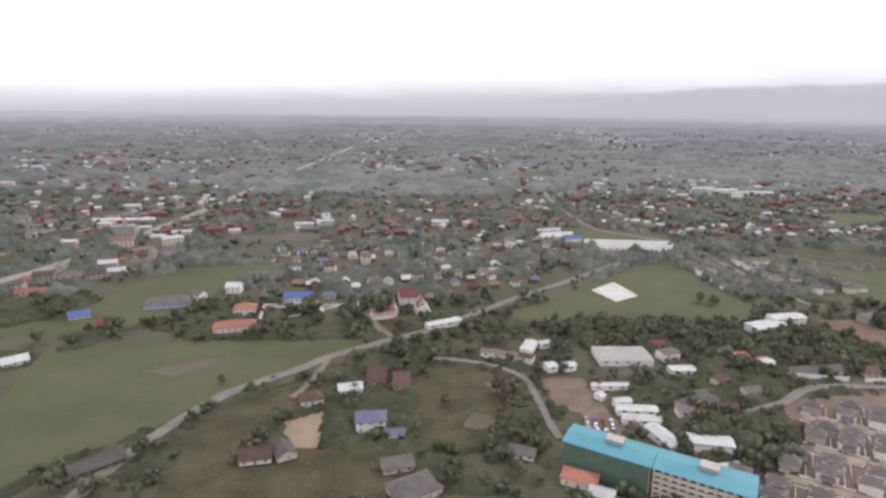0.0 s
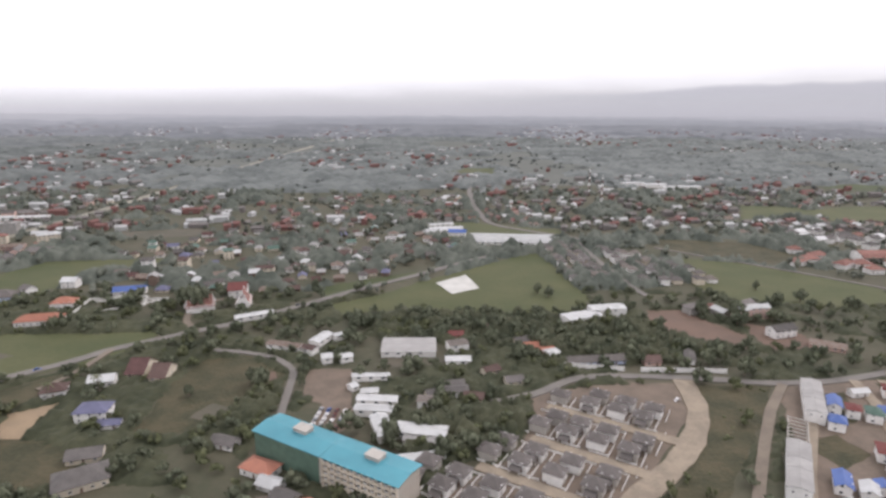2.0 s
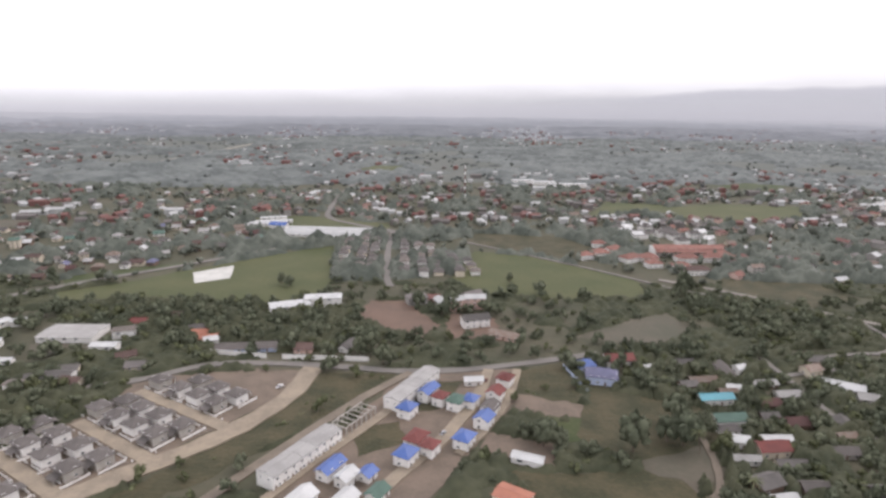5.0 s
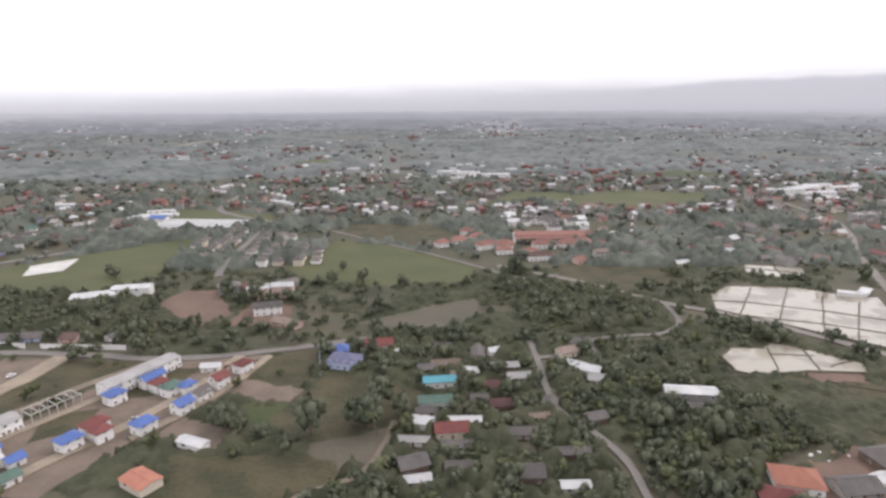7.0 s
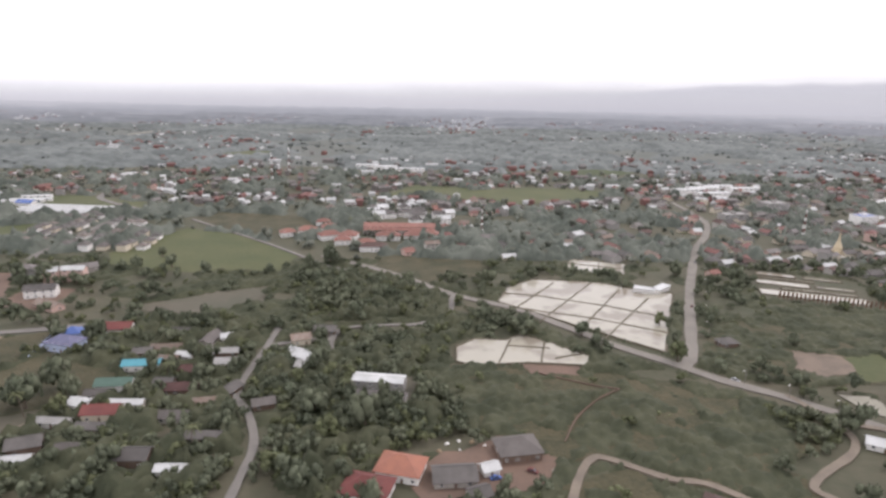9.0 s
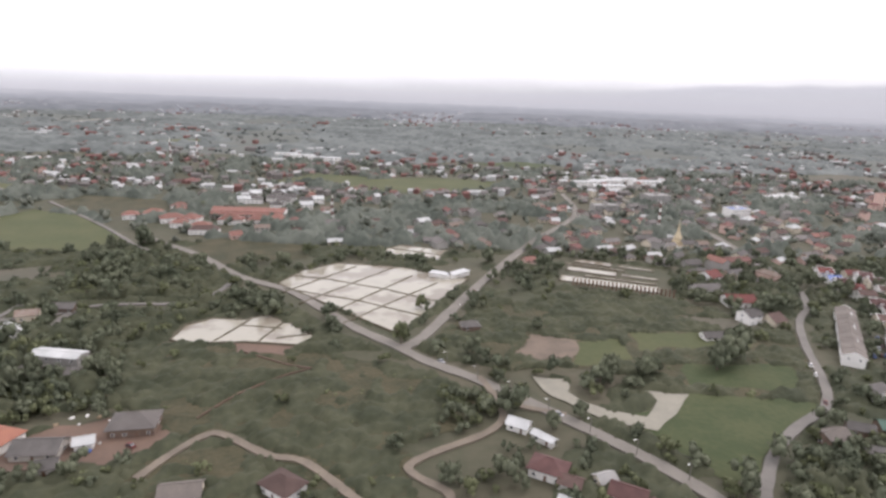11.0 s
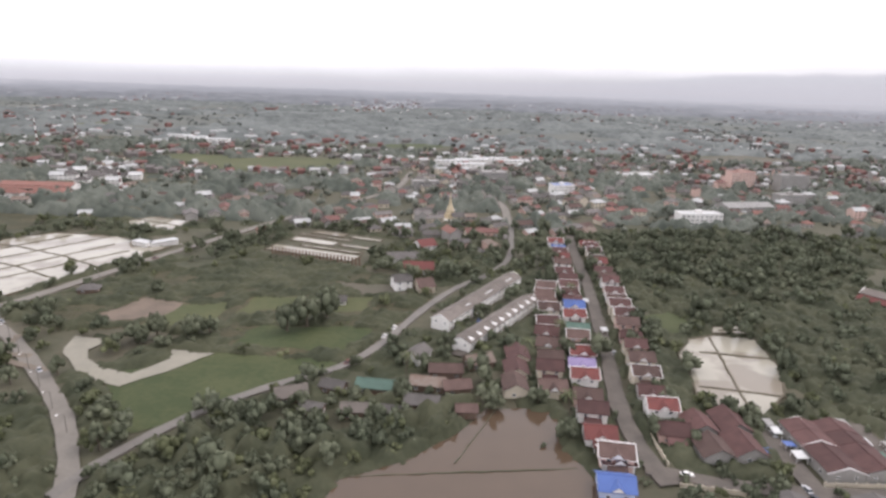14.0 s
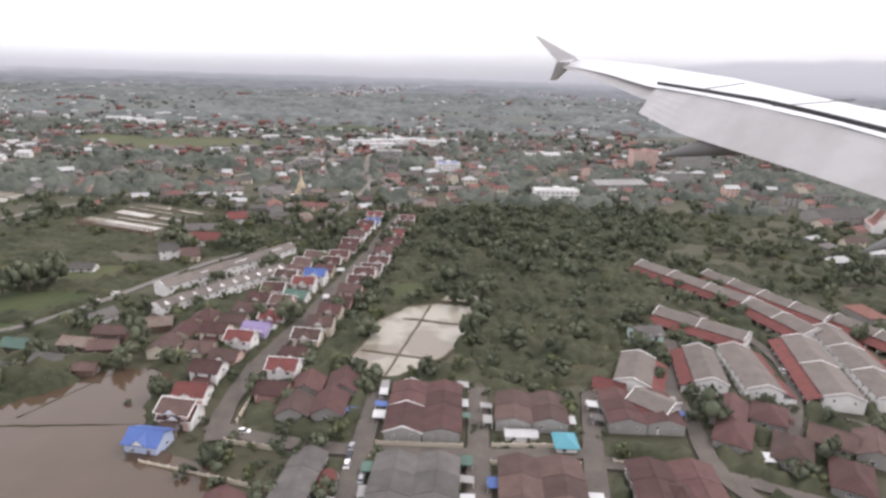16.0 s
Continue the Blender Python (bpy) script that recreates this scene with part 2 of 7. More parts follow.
def water_material(name, deep, rough, mud=0.0, gloss=0.5):
    m = bpy.data.materials.new(name)
    m.use_nodes = True
    n, l = m.node_tree.nodes, m.node_tree.links
    b = n["Principled BSDF"]
    b.inputs["Roughness"].default_value, b.inputs["IOR"].default_value = rough, 1.333
    b.inputs["Specular IOR Level"].default_value = gloss
    geo = n.new("ShaderNodeNewGeometry")
    t = n.new("ShaderNodeTexNoise")
    t.inputs["Scale"].default_value, t.inputs["Detail"].default_value = 0.07 / S, 4.0
    l.new(geo.outputs["Position"], t.inputs["Vector"])
    mix = n.new("ShaderNodeMix")
    mix.data_type = "RGBA"
    mix.inputs["A"].default_value = (*deep, 1)
    mix.inputs["B"].default_value = (*(c * 0.78 for c in deep), 1)
    l.new(t.outputs["Fac"], mix.inputs["Factor"])
    out = mix.outputs["Result"]
    if mud:
        t2 = n.new("ShaderNodeTexNoise")
        t2.inputs["Scale"].default_value, t2.inputs["Detail"].default_value = 0.045 / S, 6.0
        l.new(geo.outputs["Position"], t2.inputs["Vector"])
        mr = n.new("ShaderNodeMapRange")
        mr.inputs["From Min"].default_value, mr.inputs["From Max"].default_value, mr.inputs["To Max"].default_value = 0.49, 0.60, mud
        l.new(t2.outputs["Fac"], mr.inputs["Value"])
        m2 = n.new("ShaderNodeMix")
        m2.data_type = "RGBA"
        l.new(mr.outputs[0], m2.inputs["Factor"])
        l.new(out, m2.inputs["A"])
        m2.inputs["B"].default_value = (0.17, 0.14, 0.11, 1)
        out = m2.outputs["Result"]
    l.new(out, b.inputs["Base Color"])
    return m


# Paddy: the mirrored bright sky is put into a pale base colour, with mud patches.
M_PADDY = water_material("sky_pale_flooded_paddy", (0.35, 0.325, 0.265), 0.12, mud=0.7)
M_POND = water_material("brown_muddy_pond", (0.092, 0.063, 0.042), 0.04, gloss=0.8)


# ---------------------------------------------------------------- mesh tools
class Shape:
    """Vertices and faces gathered for one mesh."""

    def __init__(self):
        self.v, self.f = [], []

    def add(self, verts, faces):
        k = len(self.v)
        self.v += [tuple(p) for p in verts]
        self.f += [tuple(i + k for i in q) for q in faces]
        return self

    def box(self, x0, y0, z0, x1, y1, z1):
        return self.add([(x0, y0, z0), (x1, y0, z0), (x1, y1, z0), (x0, y1, z0), (x0, y0, z1), (x1, y0, z1), (x1, y1, z1), (x0, y1, z1)],
                        [(3, 2, 1, 0), (4, 5, 6, 7), (0, 1, 5, 4), (1, 2, 6, 5), (2, 3, 7, 6), (3, 0, 4, 7)])

    def beam(self, a, b, w, h):
        """A straight bar from a to b, w wide and h high."""
        a, b = Vector(a), Vector(b)
        d = (b - a).normalized()
        s = d.cross(Vector((0, 0, 1)))
        s = (s.normalized() if s.length > 1e-4 else Vector((1, 0, 0))) * (w / 2)
        u = s.cross(d).normalized() * (h / 2)
        return self.add([p + i * s + j * u for p in (a, b) for i, j in ((-1, -1), (1, -1), (1, 1), (-1, 1))],
                        [(0, 1, 2, 3), (7, 6, 5, 4), (0, 4, 5, 1), (1, 5, 6, 2), (2, 6, 7, 3), (3, 7, 4, 0)])

    def slab(self, quad, t):
        """A sloping sheet through four corners, t thick downwards."""
        q = [Vector(p) for p in quad]
        n = len(q)
        low = [p - Vector((0, 0, t)) for p in q]
        return self.add(q + low, [tuple(range(n)), tuple(range(2 * n - 1, n - 1, -1))] + [(i, i + n, (i + 1) % n + n, (i + 1) % n) for i in range(n)])

    def mesh(self, name, mat):
        me = bpy.data.meshes.new(name)
        me.from_pydata([(x * S, y * S, z * S) for x, y, z in self.v], [], self.f)
        me.materials.append(mat)
        me.validate()
        return me


def part(name, shape, mat, parent=None, label=""):
    ob = new(name, shape.mesh(name, mat) if isinstance(shape, Shape) else shape)
    ob.parent = parent
    if label:
        tagged(ob, label)
    return ob


def at(x, y, z=0.0, turn=0.0):
    return pose(x * S, y * S, z * S, 0, 0, turn)


def thing(name, label, category, group="", kind=""):
    return tagged(new(name), label, category, group, kind)


def inside(poly, x, y):
    """Which of the points lie in the polygon (numpy arrays)."""
    r = np.zeros(np.shape(x), bool)
    n = len(poly)
    for i in range(n):
        (xa, ya), (xb, yb) = poly[i], poly[(i + 1) % n]
        if ya != yb:
            r ^= ((ya > y) != (yb > y)) & (x < (xb - xa) * (y - ya) / (yb - ya) + xa)
    return r


# what is taken up: 2 m cells, 1 road or building or water, 2 open field, 3 scrub
GX0, GY0, GX1, GY1, CELL = -700, 60, 2000, 1500, 2.0
GRID = np.zeros((int((GY1 - GY0) / CELL), int((GX1 - GX0) / CELL)), np.int8)
CX, CY = np.meshgrid(GX0 + CELL * (np.arange(GRID.shape[1]) + 0.5), GY0 + CELL * (np.arange(GRID.shape[0]) + 0.5))


def take_poly(poly, kind):
    xs, ys = [p[0] for p in poly], [p[1] for p in poly]
    i0, i1 = int((min(xs) - GX0) / CELL), int((max(xs) - GX0) / CELL) + 2
    j0, j1 = int((min(ys) - GY0) / CELL), int((max(ys) - GY0) / CELL) + 2
    i0, j0 = max(i0, 0), max(j0, 0)
    sub = inside(poly, CX[j0:j1, i0:i1], CY[j0:j1, i0:i1])
    GRID[j0:j1, i0:i1][sub] = kind


def take_disc(x, y, r, kind=1):
    i0, i1, j0, j1 = int((x - r - GX0) / CELL), int((x + r - GX0) / CELL) + 2, int((y - r - GY0) / CELL), int((y + r - GY0) / CELL) + 2
    if i1 <= 0 or j1 <= 0:
        return
    i0, j0 = max(i0, 0), max(j0, 0)
    sub = (CX[j0:j1, i0:i1] - x) ** 2 + (CY[j0:j1, i0:i1] - y) ** 2 < r * r
    GRID[j0:j1, i0:i1][sub] = kind


def taken(x, y):
    i, j = int((x - GX0) / CELL), int((y - GY0) / CELL)
    return GRID[j, i] if 0 <= j < GRID.shape[0] and 0 <= i < GRID.shape[1] else 0


def smooth(points, steps=6):
    """A curve through the points (Catmull-Rom)."""
    p = [Vector(q) for q in points]
    p = [2 * p[0] - p[1]] + p + [2 * p[-1] - p[-2]]
    out = []
    for i in range(1, len(p) - 2):
        for k in range(steps):
            u = k / steps
            out.append(0.5 * (2 * p[i] + (p[i + 1] - p[i - 1]) * u + (2 * p[i - 1] - 5 * p[i] + 4 * p[i + 1] - p[i + 2]) * u * u + (3 * p[i] - p[i - 1] - 3 * p[i + 1] + p[i + 2]) * u ** 3))
    return out + [p[-2]]


LAYER = [0.04]


def road(name, points, width, mat, label, curve=True):
    """A ribbon of road with a low edge, on the ground."""
    line = smooth([Vector(p) for p in points]) if curve else [Vector(p) for p in points]
    LAYER[0] += 0.006
    z = 0.22 + LAYER[0]
    s = Shape()
    left, right = [], []
    for i, p in enumerate(line):
        d = (line[min(i + 1, len(line) - 1)] - line[max(i - 1, 0)]).normalized()
        n = Vector((-d.y, d.x)) * (width / 2 * (1 + 0.07 * math.sin(i * 1.7) + 0.05 * math.sin(i * 0.61)))
        left.append(p + n), right.append(p - n)
        take_disc(p.x, p.y, width / 2 + 1.5)
    for i in range(len(line) - 1):
        a, b, c, d = left[i], right[i], right[i + 1], left[i + 1]
        s.add([(a.x, a.y, z), (b.x, b.y, z), (c.x, c.y, z), (d.x, d.y, z), (a.x, a.y, -0.1), (b.x, b.y, -0.1), (c.x, c.y, -0.1), (d.x, d.y, -0.1)],
              [(0, 1, 2, 3), (0, 3, 7, 4), (2, 1, 5, 6)])
    for i in range(len(line) - 1):
        a, b = line[i], line[i + 1]
        k = max(1, int((b - a).length / 2))
        for j in range(k):
            q = a.lerp(b, j / k)
            take_disc(q.x, q.y, width / 2 + 1.2)
    return tagged(part(name, s, mat), label, "road", kind="structure")


def patch(name, poly, mat, label, kind=2, z=None, category="field", rag=1.5):
    """A field: a thin sheet with a ragged edge, just above the ground."""
    take_poly(poly, kind)
    LAYER[0] += 0.005
    z = LAYER[0] if z is None else z
    rng = random.Random(len(poly) + int(abs(poly[0][0]) * 7))
    edge = []
    for i, p in enumerate(poly):
        q = poly[(i + 1) % len(poly)]
        k = max(1, int(math.dist(p, q) / 6))
        for j in range(k):
            ex, ey = p[0] + (q[0] - p[0]) * j / k, p[1] + (q[1] - p[1]) * j / k
            wx, wy = (2.4 * rag * noise.noise(Vector((ex * 0.09, ey * 0.09, h))) for h in (2.0, 8.0))
            edge.append((ex + wx + rng.uniform(-rag, rag) * 0.7, ey + wy + rng.uniform(-rag, rag) * 0.7, z))
    s = Shape().add(edge, [tuple(range(len(edge)))])
    return tagged(part(name, s, mat), label, category, kind="structure")

# ---------------------------------------------------------------- the ground, fields and water
g = Shape()
NX = 24
for i in range(NX):
    for j in range(NX):
        x0, y0 = -5200 + i * 475, -1500 + j * 290
        g.add([(x0, y0, 0), (x0 + 475, y0, 0), (x0 + 475, y0 + 290, 0), (x0, y0 + 290, 0)], [(0, 1, 2, 3)])
tagged(part("ground", g, M_GROUND), "green and brown plain of scrub, gardens and bare earth", "ground", kind="structure")

# upright glowing sheets far out, imitating low mist where the plain fades into the cloud
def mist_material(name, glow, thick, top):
    """Clear above and glowing denser towards the ground: haze put into a pale backdrop."""
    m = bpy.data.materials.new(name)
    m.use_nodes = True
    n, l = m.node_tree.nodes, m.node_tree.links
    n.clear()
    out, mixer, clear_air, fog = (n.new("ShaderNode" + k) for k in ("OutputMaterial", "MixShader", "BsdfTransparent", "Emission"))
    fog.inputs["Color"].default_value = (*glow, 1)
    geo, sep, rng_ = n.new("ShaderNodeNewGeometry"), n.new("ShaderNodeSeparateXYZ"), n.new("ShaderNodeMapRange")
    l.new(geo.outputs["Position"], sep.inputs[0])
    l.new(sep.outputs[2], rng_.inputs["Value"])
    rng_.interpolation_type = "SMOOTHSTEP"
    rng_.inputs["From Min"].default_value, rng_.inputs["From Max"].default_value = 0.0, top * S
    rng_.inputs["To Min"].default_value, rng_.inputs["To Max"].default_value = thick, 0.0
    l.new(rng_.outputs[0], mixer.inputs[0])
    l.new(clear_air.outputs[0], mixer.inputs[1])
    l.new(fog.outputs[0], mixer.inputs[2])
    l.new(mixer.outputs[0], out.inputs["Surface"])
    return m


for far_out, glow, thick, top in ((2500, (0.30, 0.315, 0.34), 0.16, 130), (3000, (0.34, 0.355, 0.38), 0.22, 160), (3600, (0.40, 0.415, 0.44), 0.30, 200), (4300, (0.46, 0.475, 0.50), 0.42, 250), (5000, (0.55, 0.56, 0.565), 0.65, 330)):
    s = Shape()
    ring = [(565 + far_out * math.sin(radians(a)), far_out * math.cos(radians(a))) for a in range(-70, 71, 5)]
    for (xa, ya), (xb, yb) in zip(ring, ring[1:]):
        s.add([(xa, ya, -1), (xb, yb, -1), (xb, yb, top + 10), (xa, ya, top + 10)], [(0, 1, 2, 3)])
    bank = tagged(part("mist_backdrop", s, mist_material("glowing_mist_sheet", glow, thick, top)), "pale low mist far out over the plain", "mist", kind="structure")
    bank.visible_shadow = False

# the two far sheets carry painted haze in their ground colour
patch("far_plain", [(-4800, 1080), (-2000, 1150), (0, 1080), (1500, 1120), (3500, 1080), (5800, 1120), (5800, 2300), (-4800, 2300)], M_PLAIN, "mixed farmland beyond the villages, paled in colour for haze", kind=0)
patch("far_plain", [(-4800, 2300), (5800, 2300), (5800, 5400), (-4800, 5400)], M_PLAIN_FAR, "farmland towards the horizon, haze painted into its colour", kind=0)
patch("pasture", [(-290, 200), (-224, 269), (-249, 361), (-192, 379), (-126, 382), (-42, 384), (-52, 345), (-103, 308), (-133, 276), (-170, 235), (-195, 205)], M_GRASS, "wide yellow-green pasture beside the curving lane")
patch("dry_plot", [(-172, 335), (-140, 352), (-118, 345), (-150, 325)], M_DRY, "small dry stubble plot within the pasture")
patch("pasture_strip", [(-340, 380), (-273, 424), (-253, 511), (-232, 567), (-106, 580), (-165, 514), (-192, 428), (-240, 395)], M_GRASS, "long green strip of pasture behind a hedge")
patch("lane_verge", [(-130, 255), (-100, 298), (-70, 322), (-62, 300), (-76, 272), (-100, 240)], M_SCRUB, "rough green plot below the lane", rag=2)
patch("lawn", [(4, 340), (28, 344), (59, 316), (46, 294), (33, 256), (-2, 256), (-4, 308)], M_SCRUB, "worn green lawn with bare brown spots")
patch("rough_meadow", [(-121, 233), (-83, 244), (-56, 255), (-25, 245), (-7, 220), (-35, 208), (-100, 201)], M_SCRUB, "rough dark green meadow below the sand lot", rag=2.5)
patch("bare_spot", [(20, 276), (27, 283), (38, 280), (40, 270), (28, 266)], M_DRY, "worn brown earth in the lawn", rag=3)
patch("bare_spot", [(36, 318), (50, 322), (54, 312), (42, 306)], M_EARTH, "bare reddish earth in the lawn", rag=1)
patch("big_meadow", [(75, 415), (65, 439), (101, 462), (148, 508), (217, 570), (257, 600), (266, 514), (272, 448), (250, 418), (181, 413), (127, 430)], M_GRASS, "large green meadow beside the lane")
patch("rice_strip", [(50, 482), (133, 530), (120, 497), (83, 475), (58, 448)], M_BRIGHT, "bright green strip of young rice")
patch("upper_meadow", [(120, 735), (193, 755), (303, 705), (307, 668), (203, 640), (170, 640), (150, 690)], M_GRASS, "light green meadow round the white sheds")
patch("concrete_slab", [(148, 493), (176, 516), (185, 477), (161, 462)], M_SLAB, "white concrete building pad on the meadow", kind=1, z=0.35, category="slab", rag=0.4)
patch("right_field", [(372, 480), (397, 575), (440, 560), (474, 540), (530, 480), (525, 432), (468, 428), (392, 437)], M_GRASS, "green paddock bounded by a hedge and a path")
patch("stubble_field", [(445, 352), (494, 384), (526, 398), (530, 365), (494, 336)], M_DRY, "pale dry field ringed by trees")
patch("red_field", [(300, 391), (307, 422), (335, 422), (360, 372), (349, 348), (323, 368)], M_EARTH, "bare red-brown field behind the walled garden")
patch("red_field", [(360, 350), (368, 395), (398, 385), (402, 345)], M_EARTH, "bare red earth round a white house")
patch("green_strip", [(292, 301), (336, 299), (302, 251), (272, 214), (250, 190), (228, 190), (266, 238), (286, 273)], M_SCRUB, "rough green strip beside the new estate", kind=3)
patch("estate_earth", [(196, 292), (240, 303), (288, 303), (282, 274), (241, 223), (216, 190), (190, 165), (130, 165), (134, 196), (150, 214), (178, 232), (196, 262)], M_LOT, "pale bare earth of a housing estate under construction", category="earth")
patch("blue_estate_earth", [(338, 300), (402, 306), (396, 262), (366, 215), (352, 185), (290, 185), (312, 240)], M_LOT, "dusty trodden earth between new houses", category="earth")
patch("plot", [(352, 290), (372, 292), (362, 262), (340, 255)], M_SCRUB, "weedy plot between the new houses", rag=1.2)
patch("plot", [(318, 240), (338, 250), (344, 232), (324, 220)], M_SCRUB, "weedy plot between the new houses", rag=1.2)
patch("brown_lot", [(408, 304), (428, 306), (432, 272), (428, 262), (398, 275)], M_SCRUB, "rough brown-green lot at the end of the street", kind=3)
patch("beige_lot", [(398, 276), (434, 264), (436, 250), (410, 252), (396, 260)], M_LOT, "bare beige earth beside the new street", category="earth")
patch("beige_yard", [(382, 240), (410, 230), (406, 214), (374, 224)], M_LOT, "beige yard round a low white shed", category="earth", rag=0.6)
patch("rough_field", [(386, 212), (411, 209), (442, 211), (460, 200), (458, 190), (440, 183), (430, 160), (372, 160), (372, 178), (396, 188)], M_SCRUB, "smooth dark green field below the village")
patch("brown_plot", [(440, 230), (474, 226), (478, 210), (458, 199), (442, 211)], M_DRY, "bare brown earth under village trees", category="earth", rag=4.0)
patch("grass_plot", [(404, 252), (436, 248), (440, 232), (412, 232)], M_BRIGHT, "green grass plot between brown lots", rag=2)
patch("green_lot", [(398, 300), (430, 312), (432, 285), (400, 280)], M_SCRUB, "weedy green lot")
patch("green_lot", [(440, 285), (490, 262), (488, 232), (440, 216), (420, 236)], M_SCRUB, "green grassy lot beside the village")
patch("sand_lot", [(-74, 274), (-54, 286), (-50, 252), (-64, 252)], M_SAND, "triangular lot of raw orange sand", category="earth", rag=0.6)
patch("yard", [(69, 324), (96, 324), (98, 300), (104, 262), (96, 252), (82, 258), (84, 284), (72, 290)], M_LOT, "trodden brown yard among sheds", category="yard", rag=1.0)
patch("yard", [(110, 338), (155, 342), (160, 330), (118, 326)], M_DRY, "pale gravel yard", category="yard")
patch("yard", [(640, 195), (668, 210), (690, 200), (680, 178), (636, 170), (628, 182)], M_EARTH, "orange earth yard beside the farmhouses", category="yard")
patch("yard", [(604, 262), (634, 262), (632, 236), (600, 240)], M_DRY, "dirt yard of the long white building", category="yard")
patch("scrub_land", [(632, 276), (729, 266), (782, 249), (806, 226), (800, 204), (771, 190), (762, 172), (738, 180), (713, 196), (692, 192), (650, 220)], M_SCRUB, "wide rough pasture with low bushes", kind=3)
patch("scrub_land", [(714, 190), (738, 168), (760, 140), (790, 140), (775, 168), (776, 184), (760, 188)], M_SCRUB, "grassy wedge between two dirt tracks", kind=3)
patch("plot", [(680, 172), (700, 186), (714, 188), (734, 168), (752, 142), (690, 140)], M_SCRUB, "green grass inside the bend of the track", kind=3)
patch("earth_patch", [(682, 276), (716, 276), (712, 262), (690, 264)], M_EARTH, "bare red earth beside the flooded fields", category="earth")
patch("meadow", [(786, 290), (809, 327), (869, 363), (940, 357), (992, 306), (955, 224), (899, 228), (874, 250), (849, 256), (818, 252)], M_SCRUB, "patchwork of rough green meadow and hedges", kind=3)
patch("meadow_strip", [(893, 300), (960, 304), (955, 282), (890, 278)], M_GRASS, "olive strip of grass", rag=2.5)
patch("meadow_strip", [(905, 262), (965, 262), (950, 236), (900, 240)], M_BRIGHT, "green strip of grass", rag=2.5)
patch("red_plot", [(824, 268), (839, 295), (860, 288), (866, 274), (845, 262)], M_LOT, "bare red-brown plot in the meadow", rag=2.0)
patch("meadow_strip", [(862, 284), (884, 290), (884, 264), (864, 258), (850, 258)], M_GRASS, "yellow-green strip of grass", rag=2.5)
patch("lawn", [(862, 209), (895, 233), (950, 226), (940, 212), (915, 195), (900, 177), (886, 170)], M_BRIGHT, "smooth green triangle of grass at the fork")
patch("tip", [(932, 328), (967, 323), (982, 307), (952, 308)], M_DRY, "pale dry strip across the meadow", rag=1.5)
patch("far_field", [(640, 820), (790, 870), (900, 850), (850, 760), (740, 730), (690, 760)], M_GRASS, "distant green paddock")
patch("far_field", [(560, 760), (620, 880), (700, 860), (690, 780)], M_GRASS, "distant green paddock")
patch("far_field", [(860, 1060), (960, 1120), (1020, 1080), (960, 1010)], M_BRIGHT, "distant green sports field")
patch("far_field", [(160, 1250), (230, 1370), (300, 1370), (280, 1240)], M_GRASS, "distant green field")
patch("far_field", [(400, 660), (500, 640), (540, 560), (470, 556), (400, 600)], M_SCRUB, "distant rough field")
patch("far_field", [(1420, 1000), (1560, 1080), (1640, 1000), (1500, 930)], M_DRY, "distant bare brown field")
patch("far_field", [(-250, 690), (-150, 720), (-100, 690), (-180, 660)], M_DRY, "distant dry field")
patch("far_field", [(-460, 520), (-420, 640), (-395, 560), (-400, 500)], M_SCRUB, "distant strip of field")
patch("far_field", [(600, 480), (680, 470), (690, 430), (640, 410), (590, 430)], M_SCRUB, "olive meadow edged by woods")
patch("right_scrub", [(1071, 366), (1112, 412), (1214, 476), (1291, 433), (1262, 329), (1225, 250), (1190, 200), (1170, 188), (1148, 190), (1141, 210), (1152, 262), (1120, 280)], M_SCRUB, "dense green tangle of bushes and creepers", kind=3)
patch("grass_spot", [(1098, 285), (1118, 292), (1126, 272), (1108, 262)], M_BRIGHT, "bright green grass at the paddy's edge", rag=1)


def pool(name, poly, mat, label, bunds=(), z=0.12, rimmed=True):
    """A sheet of water with mud banks round it and bunds across."""
    take_poly(poly, 1)
    p = thing(name, label, "water", kind="structure")
    LAYER[0] += 0.004
    rim = [Vector(q) for q in poly]
    edge = []
    rng = random.Random(int(poly[0][0]))
    for a, b in zip(rim, rim[1:] + rim[:1]):
        k = max(1, int((b - a).length / 4))
        edge += [a.lerp(b, j / k) + Vector((rng.uniform(-0.7, 0.7), rng.uniform(-0.7, 0.7))) for j in range(k)]
    part("water_surface", Shape().add([(q.x, q.y, z + 0.24 + LAYER[0]) for q in edge], [tuple(range(len(edge)))]), mat, p)
    banks = (list(zip(rim, rim[1:] + rim[:1])) if rimmed else []) + [(Vector(a), Vector(b)) for a, b in bunds]
    for a, b in banks:
        n = max(2, int((b - a).length / 5))
        s = Shape()
        side = Vector((-(b - a).y, (b - a).x)).normalized()
        prev = None
        for j in range(n + 1):
            q = a.lerp(b, j / n) + side * rng.uniform(-0.25, 0.25)
            w, h = (rng.uniform(0.55, 0.9) if rimmed else rng.uniform(0.3, 0.5)), z + (0.5 if rimmed else 0.3) + LAYER[0] + rng.uniform(0.0, 0.25)
            ring = [(*(q + side * w), z), (*(q + side * w * 0.5), h), (*(q - side * w * 0.5), h), (*(q - side * w), z)]
            if prev:
                s.add(prev + ring, [(0, 1, 5, 4), (1, 2, 6, 5), (2, 3, 7, 6)])
            prev = ring
        part("bund", s, M_BUND if rimmed else M_GROUND, p)
    return p


def lerp2(a, b, u):
    return (a[0] + (b[0] - a[0]) * u, a[1] + (b[1] - a[1]) * u)


